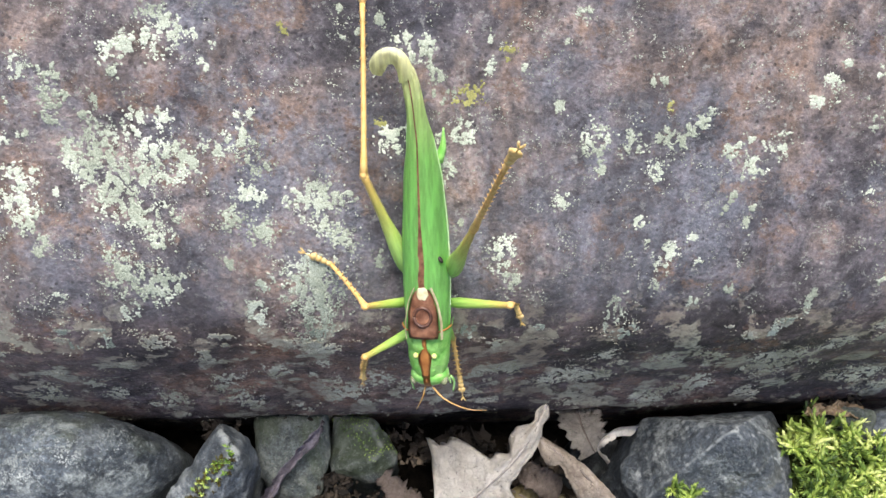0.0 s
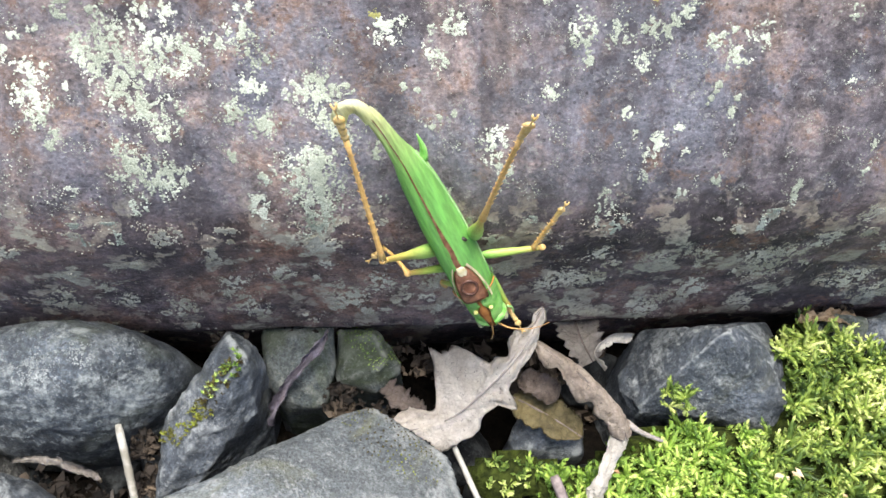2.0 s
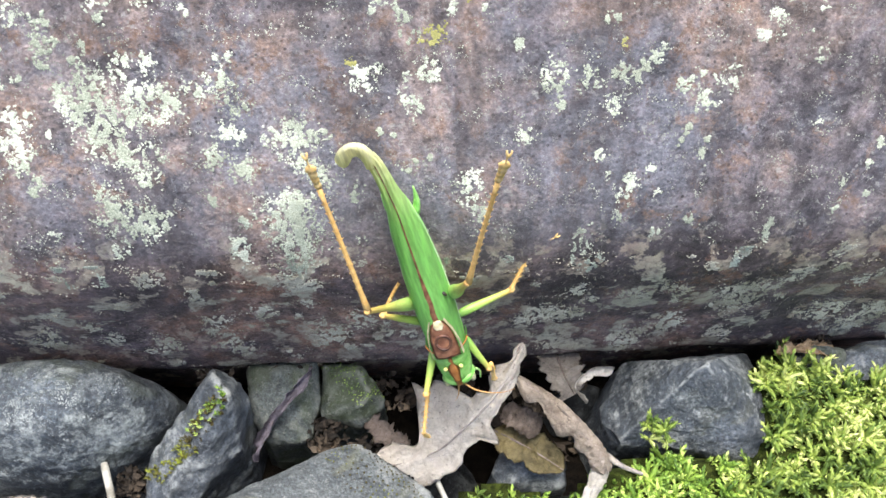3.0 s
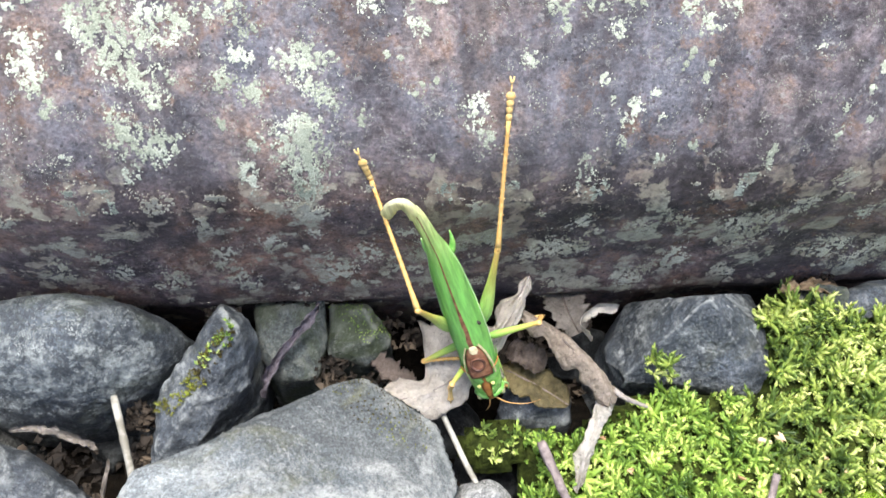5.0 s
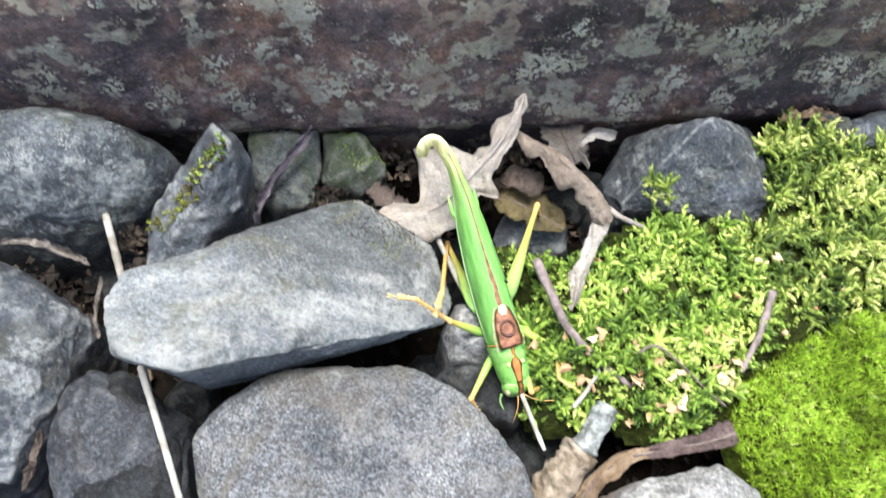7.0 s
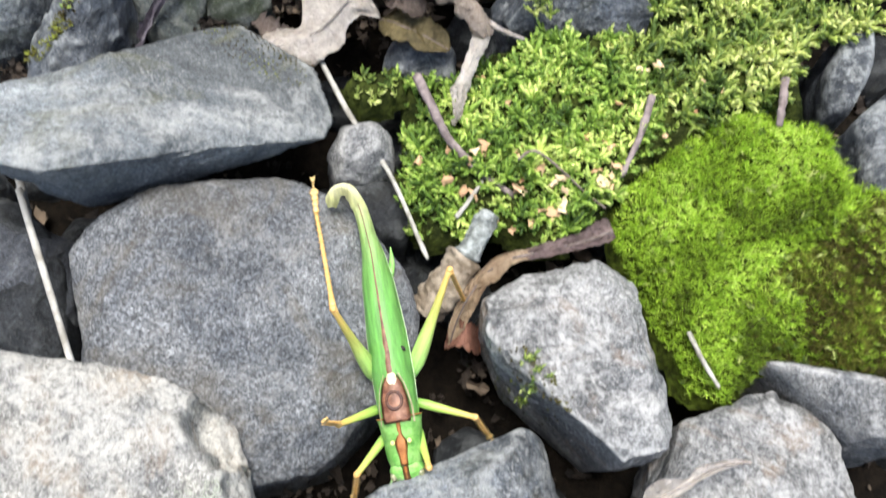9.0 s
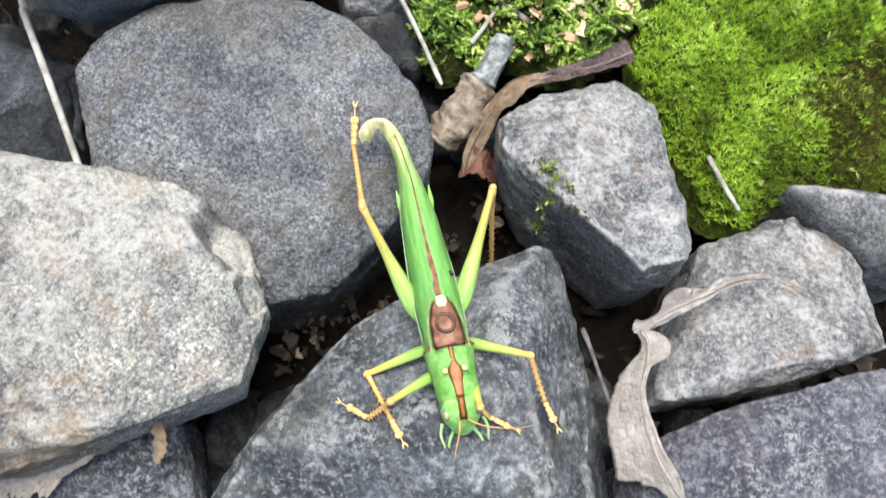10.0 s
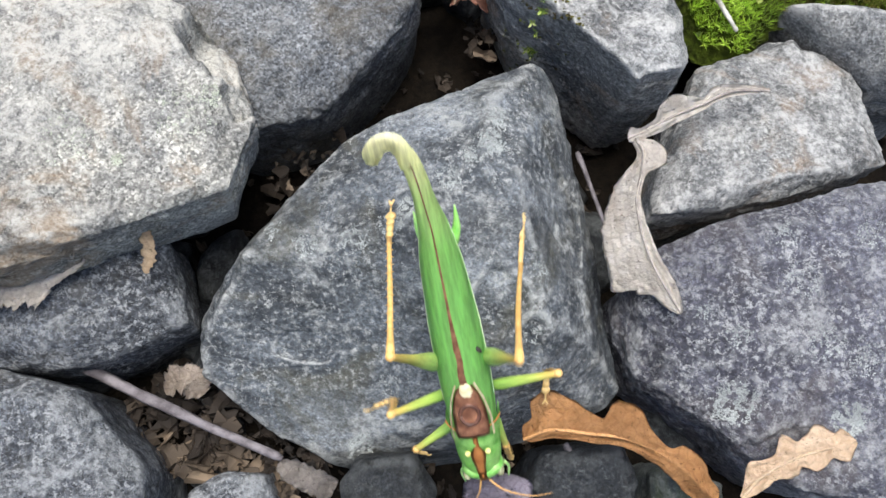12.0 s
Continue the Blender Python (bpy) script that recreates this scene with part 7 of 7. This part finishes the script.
    rows = [
        (0.00, (8.4, 2.3, 5.4), (14.8, -2.5, 0.3), (18.5, -4.9, 2.2)),
        (0.50, (8.2, 0.4, 5.0), (12.6, -6.5, 0.2), (14.4, -10.7, 1.7)),
        (0.75, (8.8, 1.2, 4.9), (12.4, -3.6, -2.5), (17.0, -4.7, -3.9)),
        (1.00, (9.3, 2.0, 4.7), (11.6, -0.1, -4.3), (14.0, 3.6, -6.1)),
        (1.50, (8.8, 0.9, 4.8), (11.1, -0.9, -4.2), (14.3, 2.3, -5.9)),
        (2.00, (8.6, -2.1, 3.0), (12.6, -3.2, -5.5), (16.7, -1.0, -6.9)),
        (2.25, (8.7, -2.0, 3.0), (9.3, -3.3, -6.3), (10.8, 0.4, -9.4)),
        (2.31, (8.7, -2.0, 3.1), (8.5, -3.3, -6.4), (8.9, -0.4, -10.4)),
        (2.38, (8.7, -2.0, 3.1), (7.6, -3.3, -6.3), (7.3, 0.3, -9.7)),
        (2.50, (8.8, -1.9, 3.1), (5.9, -3.3, -5.9), (4.2, 1.0, -7.4)),
        (3.50, (8.5, -4.2, 0.1), (7.1, -3.8, -9.3), (5.8, 0.2, -12.1)),
        (4.50, (7.5, -5.5, -3.3), (7.6, -3.2, -12.5), (7.1, 1.1, -14.5)),
        (4.62, (10.7, -3.0, -4.7), (6.1, -1.2, -12.8), (3.7, 2.0, -15.8)),
        (4.75, (12.6, 0.5, -5.9), (4.5, 1.6, -10.9), (0.9, 3.9, -13.4)),
        (5.00, (11.7, 8.6, -7.0), (3.2, 7.5, -3.0), (-1.3, 7.2, -4.7)),
        (5.25, (11.8, 6.6, -8.5), (3.6, 8.7, -12.8), (0.7, 9.2, -16.8)),
        (5.50, (11.4, 4.4, -9.6), (11.0, 7.8, -18.5), (11.8, 8.6, -23.2)),
        (5.75, (12.6, 2.1, 0.5), (14.7, 7.4, -7.1), (18.2, 8.6, -10.5)),
        (6.00, (4.2, 1.7, 6.8), (8.6, 8.2, 1.5), (13.4, 8.2, 1.9)),
        (6.25, (8.2, 3.2, 5.7), (15.6, 9.0, 6.7), (20.2, 10.4, 8.1)),
        (6.50, (11.3, 4.8, 3.0), (17.7, 6.8, 9.7), (21.4, 8.2, 12.3)),
        (7.00, (10.0, -0.4, 3.1), (15.7, -6.0, 8.2), (20.1, -7.9, 8.8)),
        (9.00, (9.6, 6.4, 4.4), (10.1, 6.8, 13.9), (9.1, 6.8, 18.6)),
        (9.06, (10.0, 6.9, 3.8), (10.4, 10.2, 12.7), (10.3, 11.5, 17.6)),
        (9.12, (10.4, 7.4, 3.2), (10.7, 13.3, 10.7), (11.3, 15.4, 15.2)),
        (9.25, (11.0, 8.3, 1.8), (10.9, 17.4, 4.4), (13.2, 20.5, 7.6)),
        (9.50, (11.5, 9.7, -1.3), (10.9, 15.0, -9.2), (14.9, 17.4, -10.3)),
        (10.00, (12.5, 4.4, -7.8), (10.2, 13.2, -5.0), (9.0, 17.7, -3.8)),
        (10.25, (13.1, 4.6, -0.7), (12.9, 10.6, -8.1), (13.2, 13.3, -12.3)),
        (10.38, (11.6, 4.6, 2.6), (12.8, 5.4, -6.8), (13.8, 5.3, -11.7)),
        (10.44, (10.4, 4.6, 4.0), (12.2, 2.6, -5.1), (13.4, 1.0, -9.7)),
        (10.50, (9.0, 4.5, 5.2), (11.2, -0.1, -2.8), (12.6, -3.2, -6.2)),
        (11.00, (11.3, 6.2, 2.6), (14.6, 4.1, -6.0), (19.0, 2.1, -6.0)),
        (11.50, (11.2, 2.2, 2.9), (12.7, -3.1, -4.8), (13.5, -7.9, -4.9)),
        (11.75, (10.9, 2.3, 3.4), (12.1, 0.7, -5.9), (15.9, -1.6, -8.2)),
        (11.88, (10.7, 2.4, 3.6), (11.7, 2.8, -5.9), (15.7, 2.6, -8.8)),
        (12.00, (10.5, 2.5, 3.8), (11.2, 4.9, -5.4), (15.5, 6.6, -6.7)),
    ]
    femur, tibia, foot = LEG_PARTS["MA"]
    walk(femur, [(t, leg_pose(HIPS["MA"], k)) for t, k, f, c in rows])
    walk(tibia, [(t, leg_pose(k, f)) for t, k, f, c in rows])
    walk(foot, [(t, foot_pose(k, f, c)) for t, k, f, c in rows])
    rows = [
        (0.00, (-12.7, 2.9, 0.4), (-12.9, 5.7, -8.6), (-13.8, 9.7, -11.2)),
        (0.50, (-12.3, 2.7, 1.3), (-12.7, 5.7, -7.7), (-13.7, 9.8, -10.0)),
        (0.56, (-12.9, 3.1, -0.1), (-14.1, 3.3, -9.5), (-16.4, 5.7, -13.2)),
        (0.62, (-13.3, 3.5, -1.6), (-15.1, 0.8, -10.5), (-18.8, 2.1, -13.7)),
        (0.75, (-13.4, 2.8, -1.0), (-15.9, -4.5, -6.0), (-20.6, -6.0, -6.6)),
        (1.00, (-12.6, 3.2, -4.6), (-13.6, -4.6, 0.4), (-14.2, -8.6, 2.4)),
        (1.50, (-11.7, 0.1, 1.1), (-13.6, -8.5, 4.5), (-14.5, -12.4, 7.2)),
        (2.00, (-11.5, 6.6, -3.7), (-17.1, 0.0, 0.2), (-19.9, -3.3, 2.2)),
        (2.50, (-12.8, 4.5, -5.0), (-18.3, -2.4, -1.5), (-20.9, -5.5, 1.0)),
        (3.50, (-13.1, 2.5, -5.8), (-18.2, -4.0, -10.5), (-23.1, -3.7, -10.6)),
        (4.00, (-13.0, 1.2, -5.1), (-16.2, -3.1, -12.9), (-20.2, -1.2, -15.2)),
        (4.50, (-12.6, -0.1, -4.3), (-13.3, -1.3, -13.7), (-14.5, 2.9, -15.7)),
        (5.00, (-13.3, 2.7, -1.7), (-14.1, 7.6, -9.8), (-10.0, 8.6, -12.0)),
        (5.25, (-12.6, 1.1, -0.3), (-16.0, 3.3, -8.9), (-14.1, 5.3, -13.0)),
        (5.50, (-11.4, -0.4, 1.1), (-16.8, -1.4, -6.7), (-16.4, 1.3, -10.6)),
        (6.00, (-12.0, 9.4, -4.0), (-17.2, 15.6, -9.0), (-21.0, 17.8, -10.9)),
        (6.50, (-12.1, 3.9, -8.7), (-21.2, 3.5, -6.4), (-25.6, 3.0, -4.4)),
        (6.75, (-12.2, 8.0, -6.5), (-16.6, 11.1, 1.3), (-19.9, 12.6, 4.8)),
        (6.88, (-11.6, 9.8, -5.1), (-12.0, 13.9, 3.4), (-14.1, 16.2, 7.3)),
        (7.00, (-10.6, 11.3, -3.7), (-6.9, 15.7, 3.9), (-8.6, 18.5, 7.4)),
        (8.00, (-11.7, 9.8, -3.7), (-8.9, 18.7, -5.6), (-10.6, 23.2, -6.9)),
        (9.00, (-12.6, 8.2, -3.7), (-14.1, 10.7, -12.8), (-14.7, 11.6, -17.4)),
        (9.50, (-12.7, 5.8, 0.2), (-16.4, 5.1, -8.5), (-18.7, 1.0, -9.6)),
        (9.75, (-12.3, 7.6, -0.3), (-15.2, 9.6, -9.1), (-19.7, 10.7, -11.0)),
        (10.00, (-11.7, 9.3, -0.8), (-13.5, 13.8, -9.0), (-14.2, 18.5, -8.5)),
        (10.25, (-11.1, 7.7, 2.1), (-13.7, 8.2, -7.0), (-16.5, 10.4, -10.6)),
        (10.50, (-9.7, 5.6, 4.5), (-12.6, 2.2, -3.8), (-14.9, 0.0, -7.4)),
        (11.00, (-10.7, 2.0, 3.5), (-12.3, -2.2, -4.9), (-15.0, -4.9, -7.7)),
        (11.25, (-11.3, 2.7, 2.9), (-14.3, 1.1, -5.9), (-17.2, -0.4, -9.7)),
        (11.50, (-11.8, 3.4, 2.3), (-16.0, 4.5, -6.2), (-19.1, 4.3, -9.8)),
        (11.75, (-12.2, 2.6, 1.4), (-13.7, 5.1, -7.7), (-15.3, 8.3, -11.1)),
        (12.00, (-12.5, 1.8, 0.4), (-11.2, 5.4, -8.2), (-10.3, 10.1, -8.3)),
    ]
    femur, tibia, foot = LEG_PARTS["MB"]
    walk(femur, [(t, leg_pose(HIPS["MB"], k)) for t, k, f, c in rows])
    walk(tibia, [(t, leg_pose(k, f)) for t, k, f, c in rows])
    walk(foot, [(t, foot_pose(k, f, c)) for t, k, f, c in rows])
    rows = [
        (0.00, (7.7, -17.6, 6.6), (8.3, -41.3, 1.7), (8.1, -47.8, 2.5)),
        (0.50, (6.2, -5.0, 16.3), (2.8, -22.6, 32.5), (1.8, -26.4, 37.8)),
        (1.00, (7.6, -8.1, 15.0), (2.2, -28.5, 26.8), (0.7, -33.3, 31.2)),
        (1.50, (8.5, -8.7, 14.5), (2.0, -31.2, 20.6), (0.2, -36.8, 23.6)),
        (2.00, (8.3, -12.2, 12.5), (2.8, -35.2, 17.7), (1.3, -41.0, 20.5)),
        (2.50, (8.8, -11.6, 12.7), (6.0, -34.5, 20.2), (5.2, -40.1, 23.6)),
        (4.50, (5.8, -9.6, 14.7), (6.9, -30.1, 1.8), (5.7, -36.5, 2.7)),
        (5.00, (6.1, -15.6, 9.9), (7.3, -37.7, 0.0), (7.4, -44.0, 1.9)),
        (5.50, (6.3, -15.8, 9.7), (6.3, -40.0, 9.2), (6.3, -45.3, 13.2)),
        (5.75, (7.2, -16.1, 9.0), (11.3, -28.7, -11.2), (14.6, -31.8, -13.4)),
        (5.81, (7.4, -16.2, 8.9), (12.0, -23.3, -13.8), (14.9, -24.9, -17.6)),
        (5.88, (7.7, -16.2, 8.7), (12.5, -17.4, -15.0), (15.3, -17.5, -19.1)),
        (6.00, (8.1, -16.3, 8.4), (12.5, -5.7, -12.9), (15.5, -2.8, -18.0)),
        (6.25, (7.6, -19.2, 2.9), (13.3, 4.0, -1.3), (15.3, 8.6, -1.3)),
        (6.50, (6.7, -20.2, -3.1), (9.3, -2.3, 13.0), (9.4, 1.2, 18.5)),
        (7.00, (2.3, -15.6, -15.4), (10.2, -6.0, 5.3), (13.3, -2.7, 10.1)),
        (7.50, (3.7, -19.7, -8.1), (17.4, -23.1, 11.6), (20.4, -23.1, 15.6)),
        (8.00, (5.1, -20.2, 0.3), (19.8, -35.4, 12.0), (22.6, -38.3, 15.1)),
        (9.00, (6.6, -10.8, 13.9), (9.4, -31.5, 1.7), (9.4, -38.0, 0.7)),
        (9.50, (8.5, -7.6, 15.0), (6.0, -21.5, -4.7), (6.4, -25.4, -10.0)),
        (10.00, (8.8, -13.9, 10.9), (8.2, -34.7, -1.4), (6.8, -40.0, 2.3)),
        (10.50, (9.9, -18.4, 2.9), (8.4, -38.2, -10.9), (4.5, -42.7, -8.1)),
        (11.00, (8.1, -9.4, 14.3), (5.7, -14.5, -9.2), (3.4, -20.4, -11.4)),
        (11.25, (7.4, -7.1, 15.4), (7.3, -13.5, -7.9), (6.8, -17.2, -11.2)),
        (11.50, (6.7, -4.6, 16.2), (8.9, -12.2, -6.6), (9.6, -17.0, -11.1)),
        (12.00, (7.2, -10.3, 14.1), (7.7, -18.3, -8.8), (7.2, -21.6, -14.4)),
    ]
    femur, tibia, foot = LEG_PARTS["HA"]
    walk(femur, [(t, leg_pose(HIPS["HA"], k)) for t, k, f, c in rows])
    walk(tibia, [(t, leg_pose(k, f)) for t, k, f, c in rows])
    walk(foot, [(t, foot_pose(k, f, c)) for t, k, f, c in rows])
    rows = [
        (0.00, (-8.8, -11.6, 12.8), (-14.9, -23.5, 32.9), (-16.6, -26.1, 38.8)),
        (0.50, (-9.2, -12.2, 12.2), (-15.2, -24.8, 32.0), (-16.8, -27.6, 37.7)),
        (1.00, (-7.0, -9.7, 14.5), (-16.5, -27.8, 27.4), (-18.9, -31.9, 31.9)),
        (1.50, (-10.2, -14.3, 9.8), (-20.8, -28.4, 26.4), (-23.4, -31.7, 31.5)),
        (2.00, (-8.4, -12.7, 12.1), (-19.2, -29.9, 25.3), (-21.8, -34.0, 29.7)),
        (2.50, (-7.7, -11.4, 13.3), (-16.2, -29.2, 27.3), (-18.2, -33.3, 32.0)),
        (4.50, (-10.5, -16.2, 7.3), (-17.9, -36.5, -3.5), (-20.1, -42.2, -5.9)),
        (5.00, (-10.2, -18.6, 2.0), (-18.2, -41.4, 0.8), (-20.4, -47.6, 0.4)),
        (5.50, (-7.4, -6.6, 15.6), (-14.2, -21.1, -2.6), (-18.1, -20.6, -7.9)),
        (6.00, (-6.7, -10.1, 14.3), (-9.8, -15.8, -9.1), (-11.1, -15.7, -15.5)),
        (6.50, (-5.2, -8.2, 15.4), (-13.0, -28.2, 4.2), (-18.2, -27.6, 0.2)),
        (6.75, (-9.7, -13.8, 10.6), (-18.7, -24.2, -9.3), (-21.1, -23.6, -13.6)),
        (6.88, (-11.5, -15.7, 7.1), (-20.2, -20.0, -15.1), (-21.6, -19.0, -19.7)),
        (7.00, (-12.9, -16.9, 3.2), (-20.6, -14.8, -19.7), (-21.2, -11.8, -25.6)),
        (9.00, (-12.6, -16.1, 5.3), (-14.6, -13.3, -18.6), (-12.9, -14.1, -25.0)),
        (9.50, (-9.5, -17.8, 5.0), (-17.8, -20.8, -17.6), (-15.5, -16.5, -22.1)),
        (9.75, (-10.4, -16.4, 6.9), (-14.9, -17.6, -16.9), (-14.5, -17.5, -21.9)),
        (10.00, (-11.2, -14.8, 8.6), (-11.8, -14.2, -15.6), (-12.4, -18.0, -21.0)),
        (10.12, (-10.8, -15.3, 8.2), (-12.2, -17.2, -15.9), (-12.6, -19.5, -20.3)),
        (10.25, (-10.4, -15.8, 7.9), (-12.6, -20.1, -15.8), (-12.9, -23.0, -19.9)),
        (10.50, (-9.5, -16.7, 7.1), (-13.3, -25.7, -15.0), (-13.4, -30.7, -19.4)),
        (11.00, (-8.8, -10.5, 13.5), (-13.3, -18.2, -9.0), (-17.0, -23.5, -10.4)),
        (11.50, (-9.6, -13.5, 10.9), (-14.9, -15.6, -12.6), (-20.1, -19.0, -14.8)),
        (12.00, (-7.9, -7.8, 15.1), (-10.0, -11.4, -8.8), (-11.4, -16.3, -12.9)),
    ]
    femur, tibia, foot = LEG_PARTS["HB"]
    walk(femur, [(t, leg_pose(HIPS["HB"], k)) for t, k, f, c in rows])
    walk(tibia, [(t, leg_pose(k, f)) for t, k, f, c in rows])
    walk(foot, [(t, foot_pose(k, f, c)) for t, k, f, c in rows])


motions()
